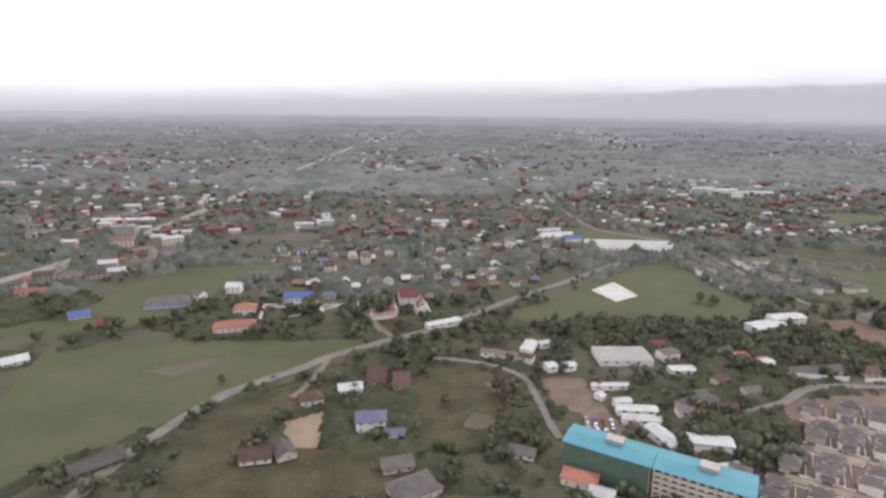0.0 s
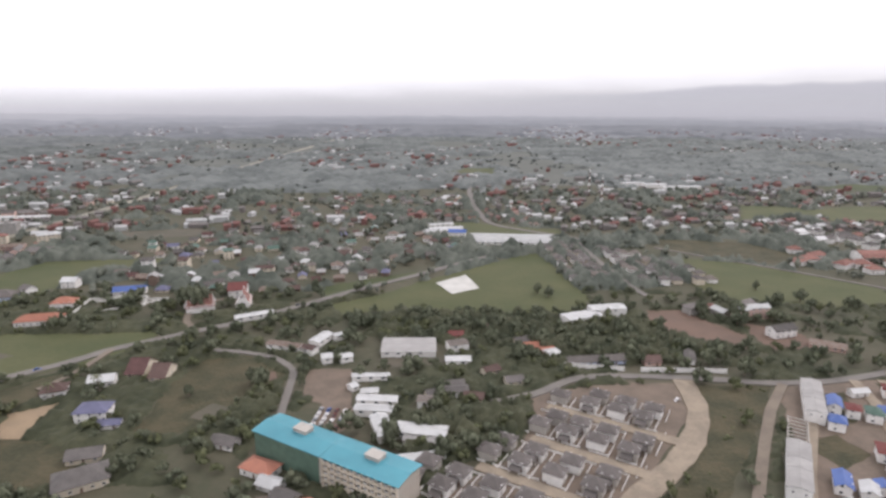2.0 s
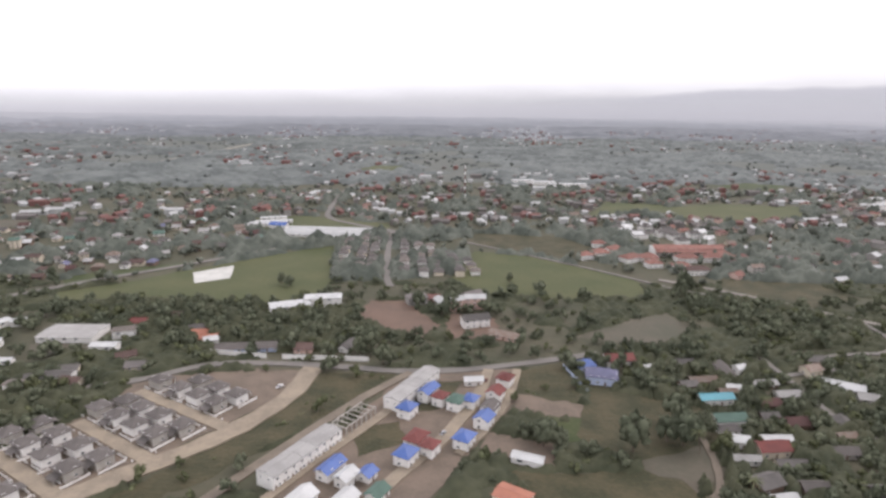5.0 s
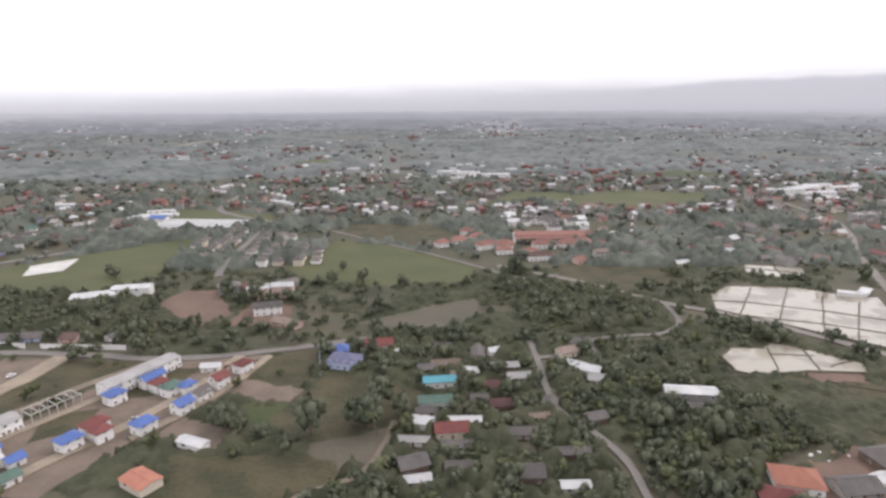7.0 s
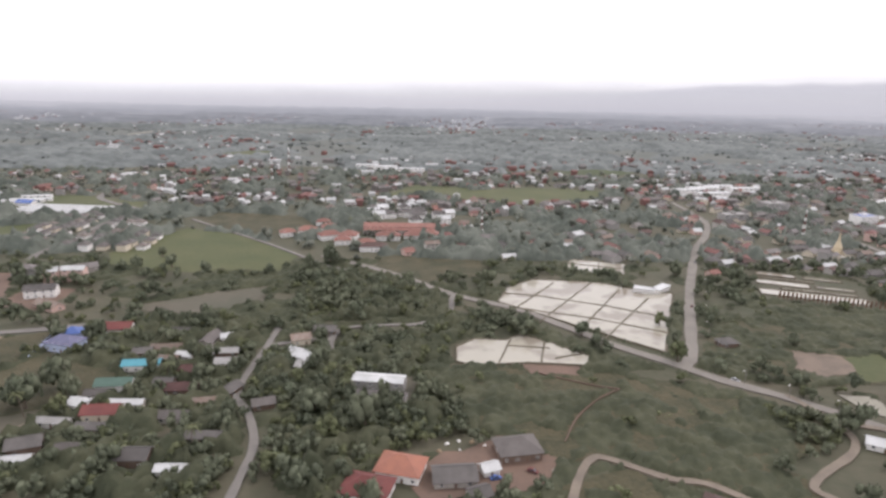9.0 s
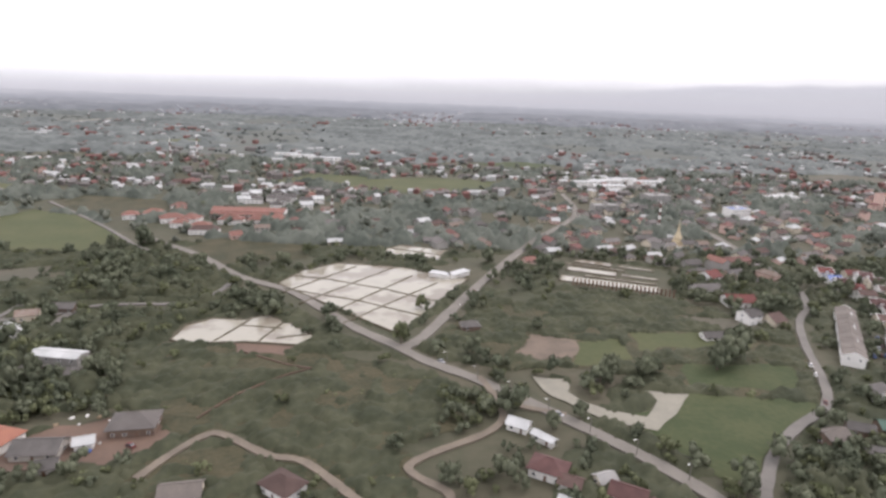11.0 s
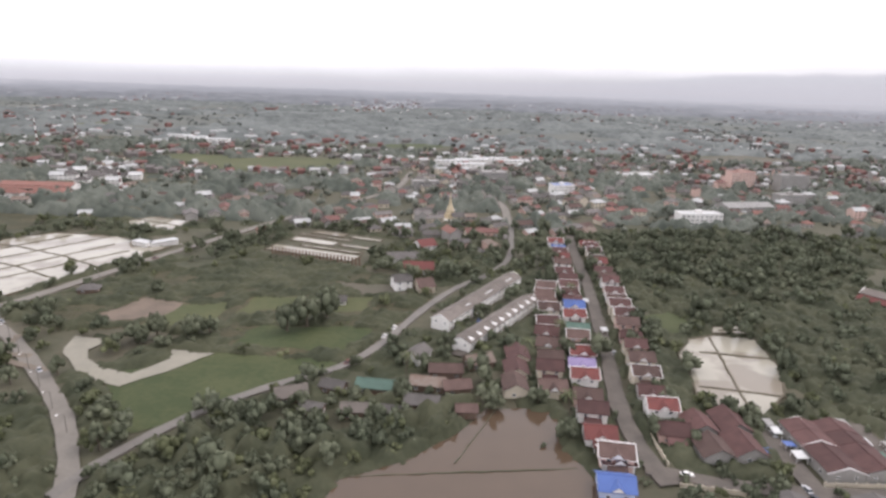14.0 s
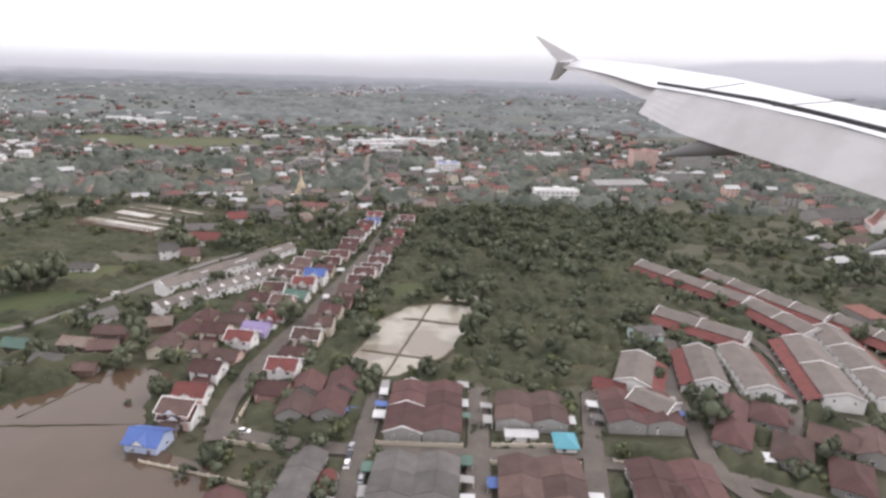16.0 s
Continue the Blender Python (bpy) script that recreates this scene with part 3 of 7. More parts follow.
# the large flooded fields at the crossroads: a skewed grid of cells
A, B, C, D = (766, 290), (810, 388), (716, 418), (684, 368)
lines = [((691, 351), (730, 410)), ((705, 332), (758, 411)), ((724, 315), (771, 391)), ((735, 303), (788, 377)), ((688, 386), (716, 379)), ((716, 379), (757, 360)), ((757, 360), (790, 340)), ((690, 358), (740, 339)), ((740, 339), (779, 316))]
pool("flooded_paddies", [A, B, (790, 394), (764, 412), C, (694, 398), D], M_PADDY, "flooded rice paddies divided by narrow mud bunds", lines)
pool("flooded_paddies", [(652, 277), (660, 273), (690, 276), (720, 273), (724, 284), (704, 304), (691, 313), (681, 305), (664, 306), (653, 296)], M_PADDY, "small flooded paddies with mud bunds", [((684, 305), (674, 276)), ((703, 304), (696, 276)), ((681, 297), (704, 294)), ((704, 281), (722, 288))])
pool("flooded_paddies", [(744, 455), (760, 475), (800, 462), (790, 432), (760, 438)], M_PADDY, "flooded paddies beside the village", [((772, 442), (780, 468)), ((750, 464), (794, 446))])
patch("seed_beds", [(868, 382), (944, 356), (966, 424), (893, 452)], M_GROUND, "brown earth beds between flooded strips", category="earth")
for u0, u1, w0, w1 in ((0.03, 0.24, 0.02, 0.97), (0.30, 0.36, 0.25, 0.93), (0.44, 0.60, 0.05, 0.55), (0.48, 0.56, 0.60, 0.95), (0.68, 0.74, 0.02, 0.62), (0.80, 0.94, 0.10, 0.48), (0.82, 0.90, 0.55, 0.9)):
    ends = [(lerp2((872, 388), (894, 452), u), lerp2((938, 364), (962, 424), u)) for u in (u0, u1)]
    pool("flooded_strip", [lerp2(*ends[0], w0), lerp2(*ends[0], w1), lerp2(*ends[1], w1), lerp2(*ends[1], w0)], M_PADDY, "narrow flooded bed between earth banks", [])
pool("flooded_paddies", [(1113, 189), (1092, 197), (1099, 222), (1101, 240), (1113, 257), (1127, 262), (1146, 260), (1141, 228), (1131, 207)], M_PADDY, "pale flooded paddies with straight bunds", [((1124, 259), (1109, 190)), ((1112, 243), (1143, 237)), ((1098, 211), (1130, 204))])
pool("flooded_paddies", [(1128, 265), (1131, 272), (1148, 275), (1147, 264)], M_PADDY, "corner of a flooded plot with seed beds", [((1132, 268), (1146, 269))])
pool("muddy_pond", [(1035, 189), (1024, 192), (1010, 190), (999, 175), (984, 160), (963, 150), (955, 128), (960, 100), (1080, 100), (1074, 128), (1066, 139), (1043, 146), (1035, 166)], M_POND, "large still pond of brown muddy water", [((1014, 190), (998, 158)), ((966, 151), (1036, 157))], rimmed=False)
pool("muddy_pond", [(70, 207), (84, 210), (104, 204), (116, 190), (74, 180)], M_POND, "brown pond below the apartment block", rimmed=False)

# ---------------------------------------------------------------- roads
road("lane", [(-165, 170), (-148, 210), (-140, 240), (-129, 271), (-110, 306), (-78, 335), (-61, 354), (-40, 369), (-19, 384), (4, 400), (44, 437), (81, 473), (131, 516), (174, 557), (201, 580), (262, 625), (313, 664)], 7.5, M_ROAD, "pale concrete lane winding between pastures")
road("lane", [(313, 664), (258, 706), (222, 750), (212, 855), (213, 1005), (222, 1080), (260, 1180)], 8, M_ROAD, "pale concrete road leading off into the plain")
road("highway", [(-405, 380), (-383, 497), (-360, 563), (-346, 657), (-330, 764), (-316, 958), (-297, 1275), (-256, 1849), (-205, 2464)], 15, M_DRIVE, "wide busy highway lined with buildings")
road("side_lane", [(4, 352), (25, 348), (45, 340), (60, 324), (63, 310), (66, 271), (68, 258)], 4.4, M_ROAD, "narrow pale lane to the apartment block")
road("side_lane", [(-19, 384), (-34, 405), (-40, 440), (-20, 452)], 5, M_DIRT, "dusty lane round the temple trees")
road("side_lane", [(-61, 354), (-66, 320), (-74, 300)], 4, M_DIRT, "short dusty lane")
road("estate_road", [(175, 282), (201, 292), (230, 310), (271, 311), (312, 306), (336, 302), (375, 304), (422, 316), (455, 326)], 6, M_ROAD, "pale straight road along the garden wall")
road("dirt_road", [(288, 306), (282, 273), (267, 245), (249, 224), (226, 203), (200, 178), (180, 160)], 11, M_BEIGE, "broad raw dirt road edging the new estate")
for near_end, far_end in (((204, 278), (262, 242)), ((190, 248), (240, 216)), ((163, 227), (216, 193)), ((150, 196), (196, 166))):
    road("estate_street", [near_end, far_end], 6.2, M_BEIGE, "pale unfinished concrete street", curve=False)
road("dirt_track", [(436, 165), (445, 183), (458, 190), (467, 197), (474, 215), (477, 234)], 3.0, M_DIRT, "sandy track to the village")
road("farm_lane", [(343, 300), (320, 272), (300, 242), (281, 212), (262, 180)], 5, M_DIRT, "straight dusty lane beside the long sheds", curve=False)
road("street", [(356, 296), (330, 253), (306, 217), (290, 190)], 4.5, M_BEIGE, "dusty street of new houses", curve=False)
road("street", [(387, 304), (378, 270), (360, 234), (340, 206), (328, 185)], 6, M_BEIGE, "dusty street of new houses", curve=False)
road("street", [(403, 304), (393, 269), (378, 240), (366, 222)], 4.5, M_BEIGE, "dusty street of new houses")
road("residential_road", [(313, 664), (310, 631), (312, 551), (317, 478), (322, 455)], 6, M_ROAD, "grey road between rows of suburban houses")
road("hedge_path", [(388, 616), (438, 569), (488, 522), (530, 478), (560, 446), (600, 425), (652, 384)], 3.5, M_ROAD, "narrow pale path along the paddock hedge")
road("village_road", [(571, 155), (571, 180), (570, 203), (561, 226), (552, 240), (550, 262), (551, 290), (551, 320)], 3.4, M_ROAD, "winding pale village road")
road("village_road", [(551, 296), (574, 304), (591, 321), (615, 326), (632, 328), (650, 345), (654, 376), (655, 384)], 3.4, M_ROAD, "pale village road curving through trees")
for vx0, vy0 in ((560, 296), (572, 298), (584, 307), (596, 314), (608, 317), (620, 319), (632, 321)):
    take_disc(vx0, vy0, 6.5, 3)
road("village_road", [(586, 318), (584, 300), (588, 284)], 4, M_ROAD, "short pale spur road")
for k in range(40):
    take_disc(*lerp2((668, 370), (764, 277), k / 39), 9.0, 2)
    take_disc(*lerp2((766, 275), (828, 218), k / 39), 6.0, 2)
road("main_road", [(549, 478), (610, 430), (655, 382), (694, 355), (720, 325), (743, 297), (764, 277), (782, 258), (803, 242), (828, 218), (853, 192), (870, 171), (885, 146), (895, 120)], 6.2, M_ASPHALT, "long straight grey road past the flooded fields")
road("cross_road", [(768, 272), (778, 285), (793, 320), (820, 384), (858, 465), (886, 520), (920, 575), (949, 644), (960, 760)], 6.6, M_ASPHALT, "straight grey road leading to the town")
road("village_lane", [(884, 140), (890, 157), (899, 172), (912, 189), (931, 206), (954, 223), (969, 248), (985, 286), (1003, 320), (1026, 350), (1043, 390), (1055, 480)], 4.2, M_ROAD, "pale village lane past long row houses")
road("dirt_track", [(686, 168), (692, 182), (699, 193), (706, 194), (725, 182), (739, 178), (758, 160), (775, 144), (784, 122)], 3.2, M_DIRT, "sandy farm track")
road("dirt_track", [(775, 145), (787, 155), (788, 163), (778, 171), (775, 177), (784, 185), (804, 198), (812, 210), (811, 224), (824, 224)], 3.2, M_DIRT, "sandy farm track with a tight bend")
patch("sandy_drive", [(828, 244), (845, 243), (843, 231), (848, 224), (860, 214), (871, 211), (880, 224), (877, 234), (897, 231), (884, 214), (872, 201), (858, 205), (836, 226)], M_DRIVE, "pale sandy drive looping round a tree clump", kind=1, category="road", rag=1.0)
road("side_lane", [(805, 244), (814, 222), (838, 212)], 3, M_DIRT, "short drive")
road("red_roof_street", [(1063, 150), (1060, 168), (1061, 196), (1068, 236), (1075, 280), (1083, 335), (1091, 405), (1098, 450)], 6.5, M_STREET, "pale concrete street of red-roofed houses")
road("red_roof_street", [(1058, 158), (1070, 154), (1083, 150.5), (1108, 147.6), (1142, 147.4), (1178, 150)], 5.5, M_STREET, "pale concrete cross street")
road("terrace_street", [(1104, 105), (1106, 130), (1107, 152), (1108, 180)], 6.5, M_STREET, "pale concrete street between terraces", curve=False)
road("terrace_street", [(1140, 105), (1141, 131), (1142, 154), (1143, 186)], 6.5, M_STREET, "pale concrete street between terraces", curve=False)
road("terrace_street", [(1170, 105), (1173, 132), (1177, 155), (1183, 186)], 6, M_STREET, "pale concrete street between terraces", curve=False)
road("terrace_street", [(1224, 105), (1216, 130), (1210, 145), (1212, 165), (1212, 182), (1214, 192), (1224, 210), (1226, 230)], 6, M_STREET, "pale concrete street between terraces")
road("terrace_street", [(1174, 146), (1209, 142), (1232, 132), (1260, 120)], 5, M_STREET, "pale concrete street between terraces")
road("terrace_street", [(1240, 158), (1246, 168), (1258, 190), (1264, 213), (1262, 236), (1250, 262)], 4.5, M_STREET, "narrow lane between long terraces")
road("terrace_street", [(1264, 172), (1284, 160), (1300, 150)], 4.5, M_STREET, "narrow lane between long terraces")
road("foot_track", [(728, 249), (716, 240), (702, 224), (692, 205)], 0.5, M_EARTH, "faint earth track across the pasture")
road("foot_track", [(692, 265), (717, 252), (728, 249)], 0.5, M_EARTH, "faint earth track across the pasture")
road("parking_lane", [(1001, 234), (1021, 267), (1041, 300)], 5.5, M_STREET, "paved lane with parked cars before the row houses", curve=False)
road("temple_path", [(-124, 420), (-129, 452), (-87, 459), (-79, 436)], 2.6, M_SLAB, "pale concrete path round a school yard", curve=False)
road("town_road", [(1053, 480), (1056, 560), (1040, 640), (1030, 760)], 7, M_ASPHALT, "grey town road")

# ---------------------------------------------------------------- houses
def window_mesh(w, h):
    """A window: white frame, dark pane set back in it; stands 6 cm out of the wall; looks along -y."""
    f, a, b = 0.1, w / 2, h
    ring = lambda y, e: [(-a + e, y, e), (a - e, y, e), (a - e, y, b - e), (-a + e, y, b - e)]
    me = Shape().add(ring(0.1, 0) + ring(-0.06, 0) + ring(-0.06, f) + ring(-0.01, f),
                     [(k + i, k + (i + 1) % 4, k + 4 + (i + 1) % 4, k + 4 + i) for k in (0, 4, 8) for i in range(4)] + [(12, 13, 14, 15)]).mesh("window", M_TRIM)
    me.materials.append(M_GLASS)
    me.polygons[12].material_index = 1
    return me


WINDOW = {k: window_mesh(*k) for k in ((1.4, 1.2), (2.4, 1.3), (1.0, 1.0))}
DOOR = Shape().box(-0.5, -0.05, 0, 0.5, 0.1, 2.05).mesh("door", M_DOOR)


def put(name, data, parent, x, y, z, turn=0.0):
    ob = new(name, data)
    ob.parent = parent
    ob.matrix_basis = at(x, y, z, turn)
    return ob


def gable_roof(w, d, h, rise, over, t=0.18):
    """Two slopes with the ridge along x and a ridge cap."""
    s = Shape()
    e = rise * over / (d / 2)
    for sg in (-1, 1):
        q = [(-w / 2 - over, sg * (d / 2 + over), h - e), (w / 2 + over, sg * (d / 2 + over), h - e), (w / 2 + over, 0, h + rise), (-w / 2 - over, 0, h + rise)]
        s.slab(q if sg < 0 else q[::-1], t)
    s.box(-w / 2 - over, -0.15, h + rise - 0.05, w / 2 + over, 0.15, h + rise + 0.1)
    return s


def hip_roof(w, d, h, rise, over):
    s = Shape()
    a, b, k = w / 2 + over, d / 2 + over, max(0.3, (w - d) / 2)
    e = h - rise * over / (d / 2)
    v = [(-a, -b, e), (a, -b, e), (a, b, e), (-a, b, e), (-k, 0, h + rise), (k, 0, h + rise)]
    low = [(x, y, e - 0.2) for x, y, _ in v[:4]]
    s.add(v + low, [(0, 1, 5, 4), (2, 3, 4, 5), (1, 2, 5), (3, 0, 4), (9, 8, 7, 6), (0, 6, 7, 1), (1, 7, 8, 2), (2, 8, 9, 3), (3, 9, 6, 0)])
    s.box(-k, -0.12, h + rise - 0.05, k, 0.12, h + rise + 0.08)
    return s


def house_walls(w, d, h, rise, gable):
    s = Shape().box(-w / 2, -d / 2, -0.2, w / 2, d / 2, h)
    if gable:
        for x0, x1 in ((-w / 2, -w / 2 + 0.2), (w / 2 - 0.2, w / 2)):
            r = rise - 0.22
            s.add([(x0, -d / 2 + 0.1, h), (x1, -d / 2 + 0.1, h), (x1, d / 2 - 0.1, h), (x0, d / 2 - 0.1, h), (x0, 0, h + r), (x1, 0, h + r)],
                  [(0, 1, 5, 4), (2, 3, 4, 5), (1, 2, 5), (3, 0, 4), (3, 2, 1, 0)])
    return s


STOREY = {1: "single-storey", 2: "two-storey", 3: "three-storey", 4: "four-storey", 5: "five-storey"}
WORD = {"umber": "weathered brown-grey", "dusk": "dusty violet-blue", "maroon": "maroon tiled", "brown": "brown tiled", "red": "red tiled", "orange": "orange tiled", "grey": "weathered grey", "slate": "dark grey tiled", "blue": "bright blue", "teal": "turquoise metal", "green": "faded green", "white": "white metal", "lilac": "lilac", "rust": "rusty sheet", "salmon": "salmon tiled", "pale": "pale metal", "far_red": "dull red", "far_white": "pale", "far_grey": "grey"}
WALLWORD = {"white": "white", "cream": "cream", "cement": "raw cement", "pink": "pink", "blue": "pale blue", "mint": "pale mint", "lilac": "lilac", "wood": "timber", "dull": "dull plaster"}
MADE = {}


def house(x, y, turn, w, d, h, roof, wall="white", gable=True, trim=False, detail=2, rise=None, group="", wing=False, where="", cross=False):
    """A house of that plan, ridge along its own x. detail 2: windows, door and porch; 1: windows on the near side; 0: walls and roof."""
    w, d, h = round(w * 2) / 2, round(d * 2) / 2, round(h * 2) / 2
    rise = rise if rise is not None else round(d * 0.27, 1)
    key = (w, d, h, roof, wall, gable, trim, detail, rise, group, wing, where, cross)
    take_disc(x, y, max(w, d) * 0.5 + 0.5)
    if key in MADE:
        return copy_thing(MADE[key], at(x, y, 0, turn))
    storeys = max(1, round(h / 3))
    label = "%s %s house with %s %s roof%s" % (STOREY[storeys], WALLWORD[wall], WORD[roof], "gable" if gable else "hipped", where)
    if len(label.split()) > 12:
        label = label.split(" ", 1)[1]
    label = " ".join(label.split()[:12]) if where == "" else label if len(label.split()) <= 12 else label[: -len(where)]
    t = thing("house", label, "house", group)
    part("wall", house_walls(w, d, h, rise, gable), WALL[wall], t)
    over = 0.7
    part("roof", gable_roof(w, d, h, rise, over) if gable else hip_roof(w, d, h, rise, over), ROOF[roof], t)
    if trim and gable:
        e = rise * over / (d / 2)
        for sx in (-1, 1):
            s = Shape()
            for sg in (-1, 1):
                s.beam((sx * (w / 2 + over + 0.1), sg * (d / 2 + over + 0.1), h - e), (sx * (w / 2 + over + 0.1), 0, h + rise + 0.12), 0.2, 0.36)
            part("gable_board", s, M_TRIM, t, "white gable board")
        for sg in (-1, 1):
            part("gutter", Shape().beam((-w / 2 - over, sg * (d / 2 + over + 0.08), h - e - 0.05), (w / 2 + over, sg * (d / 2 + over + 0.08), h - e - 0.05), 0.15, 0.14), M_TRIM, t, "white gutter")
        part("ridge_cap", Shape().beam((-w / 2 - over, 0, h + rise + 0.16), (w / 2 + over, 0, h + rise + 0.16), 0.26, 0.14), M_TRIM, t, "white ridge cap")
    if cross:
        # a white-faced gable in the front slope
        cw, cr, y0 = w * 0.42, rise * 0.72, -d / 2 - over - 0.25
        part("front_gable", Shape().add([(-cw / 2, y0, h), (cw / 2, y0, h), (0, y0, h + cr), (-cw / 2, y0 + 0.25, h), (cw / 2, y0 + 0.25, h), (0, y0 + 0.25, h + cr)], [(0, 1, 2), (5, 4, 3), (0, 2, 5, 3), (2, 1, 4, 5), (1, 0, 3, 4)]), M_TRIM, t, "white front gable")
        sl = Shape()
        for sg in (-1, 1):
            q = [(sg * (cw / 2 + 0.4), y0 - 0.2, h - 0.25), (0, y0 - 0.2, h + cr + 0.15), (0, 0, h + cr + 0.15), (sg * (cw / 2 + 0.4), -d / 4, h - 0.25 + 0.1)]
            sl.slab(q if sg > 0 else q[::-1], 0.15)
        part("cross_roof", sl, ROOF[roof], t)
    if wing:
        # a lower wing or porch in front
        pw, pd, ph = w * 0.55, 3.4, max(2.6, h * 0.5)
        s = Shape()
        for sx in (-1, 1):
            s.box(sx * pw / 2 - 0.15, -d / 2 - pd + 0.2, -0.2, sx * pw / 2 + 0.15, -d / 2 - pd + 0.5, ph)
        part("porch_post", s, WALL[wall], t)
        part("porch_roof", Shape().slab([(-pw / 2 - 0.4, -d / 2 - pd - 0.3, ph), (pw / 2 + 0.4, -d / 2 - pd - 0.3, ph), (pw / 2 + 0.4, -d / 2 + 0.05, ph + 0.9), (-pw / 2 - 0.4, -d / 2 + 0.05, ph + 0.9)], 0.16), ROOF[roof], t)
    if detail:
        for k in range(storeys):
            z = 0.9 + 3 * k
            n = max(1, int(w / 4))
            for i in range(n):
                wx = (i + 0.5) / n * w - w / 2
                if k == 0 and i == n // 2 and detail > 1:
                    put("door", DOOR, t, wx, -d / 2, 0.0)
                else:
                    put("window", WINDOW[(1.4, 1.2)], t, wx, -d / 2, z)
            if detail > 1:
                for sx, a in ((-1, -90), (1, 90)):
                    put("window", WINDOW[(1.4, 1.2)], t, sx * w / 2, 0.8, z, a)
    t.matrix_basis = at(x, y, 0, turn)
    MADE[key] = t
    return t


def terrace(name, a, b, wide, h, roof, wall, label, unit=5.0, eave="", gables=0, rise=1.6, back=False, dormers=0, clerestory=False, group="", front="", sides=(-1,)):
    """A long row of joined houses from a to b: common roof, party gables, one door and window a unit."""
    a, b = Vector(a), Vector(b)
    length, turn = (b - a).length, math.degrees(math.atan2((b - a).y, (b - a).x))
    t = thing(name, label, "building", group)
    for k in range(int(length / 6) + 1):
        q = a.lerp(b, min(1, k * 6 / length))
        take_disc(q.x, q.y, wide * 0.62)
    part("wall", house_walls(length, wide, h, rise, True), WALL[wall], t)
    n = max(1, int(length / unit))
    if eave:
        e = rise / wide
        for sg, mt, nm in ((-1, ROOF[front or roof], "front_roof"), (1, ROOF[roof], "back_roof")):
            q = [(-length / 2 - 0.5, sg * (wide / 2 + 0.5), h - e), (length / 2 + 0.5, sg * (wide / 2 + 0.5), h - e), (length / 2 + 0.5, 0, h + rise), (-length / 2 - 0.5, 0, h + rise)]
            part(nm, Shape().slab(q if sg < 0 else q[::-1], 0.18), mt, t, (WORD[front or roof] + " front slope") if sg < 0 else (WORD[roof] + " back slope"))
    else:
        cuts = max(1, round(length / 8))
        for i in range(cuts):
            step = 0.12 * ((i * 7 + int(a.x)) % 3)
            s = gable_roof(length / cuts - 0.06, wide, h + step, rise, 0.03)
            s.v = [(px + (i + 0.5) / cuts * length - length / 2, py * (1 + 1.0 / wide), pz) for px, py, pz in s.v]
            part("roof_section", s, ROOF[roof], t)
    if eave:
        for sg in sides:
            q = [(-length / 2, sg * (wide / 2 + 5.0), h - 2.6), (length / 2, sg * (wide / 2 + 5.0), h - 2.6), (length / 2, sg * (wide / 2 + 0.2), h - 0.55), (-length / 2, sg * (wide / 2 + 0.2), h - 0.55)]
            part("porch_roof", Shape().slab(q if sg < 0 else q[::-1], 0.15), ROOF[eave], t, WORD[eave] + " porch roof")
            for i in range(n + 1):
                x = i / n * (length - 0.4) - length / 2 + 0.2
                part("porch_wall", Shape().box(x - 0.12, sg * (wide / 2 + 4.6) if sg < 0 else wide / 2, -0.2, x + 0.12, -wide / 2 if sg < 0 else wide / 2 + 4.6, h - 2.75), M_WHITE, t)
    if gables:
        for i in range(gables + 1):
            x = i / gables * length - length / 2
            s = Shape()
            for sg in (-1, 1):
                s.beam((x, sg * (wide / 2 + 0.6), h - rise * 1.2 / wide), (x, 0, h + rise + 0.2), 0.22, 0.3)
            part("party_gable", s, M_TRIM, t, "white party-wall gable")
    for i in range(dormers):
        x = (i + 0.5) / dormers * length - length / 2
        z, y0 = h + 0.1, -wide / 2 + 0.2
        part("dormer", Shape().add([(x - 0.9, y0, z - 0.4), (x + 0.9, y0, z - 0.4), (x + 0.9, y0, z + 0.7), (x, y0, z + 1.6), (x - 0.9, y0, z + 0.7), (x - 0.9, y0 + 2.4, z - 0.4), (x + 0.9, y0 + 2.4, z - 0.4), (x + 0.9, y0 + 2.4, z + 0.7), (x, y0 + 2.8, z + 1.6), (x - 0.9, y0 + 2.4, z + 0.7)],
                                   [(0, 1, 2, 3, 4), (9, 8, 7, 6, 5), (1, 6, 7, 2), (2, 7, 8, 3), (3, 8, 9, 4), (4, 9, 5, 0)]), M_TRIM, t, "small white gabled dormer")
    if clerestory:
        part("roof_strip", Shape().slab([(-length * 0.25, -wide * 0.30, h + rise * 0.45), (length / 2, -wide * 0.30, h + rise * 0.45), (length / 2, -wide * 0.22, h + rise * 0.62), (-length * 0.25, -wide * 0.22, h + rise * 0.62)], 0.05), ROOF["white"], t, "white roof sheets")
    for i in range(n):
        x = (i + 0.5) / n * length - length / 2
        for sg, an in ((-1, 0), (1, 180)):
            if h > 4.5:
                put("window", WINDOW[(1.4, 1.2)], t, x, sg * wide / 2, h - 2.0, an)
            put("window", WINDOW[(1.4, 1.2)], t, x + 1.1, sg * wide / 2, 0.9, an)
            if sg < 0:
                put("door", DOOR, t, x - 0.9, sg * wide / 2, 0.0, an)
    mid = (a + b) / 2
    for sx, an in ((-1, -90), (1, 90)):
        for yy in (-wide / 4, wide / 4):
            put("window", WINDOW[(1.0, 1.0)], t, sx * length / 2, yy, h - 1.9, an)
    t.matrix_basis = at(mid.x, mid.y, 0, turn)
    return t


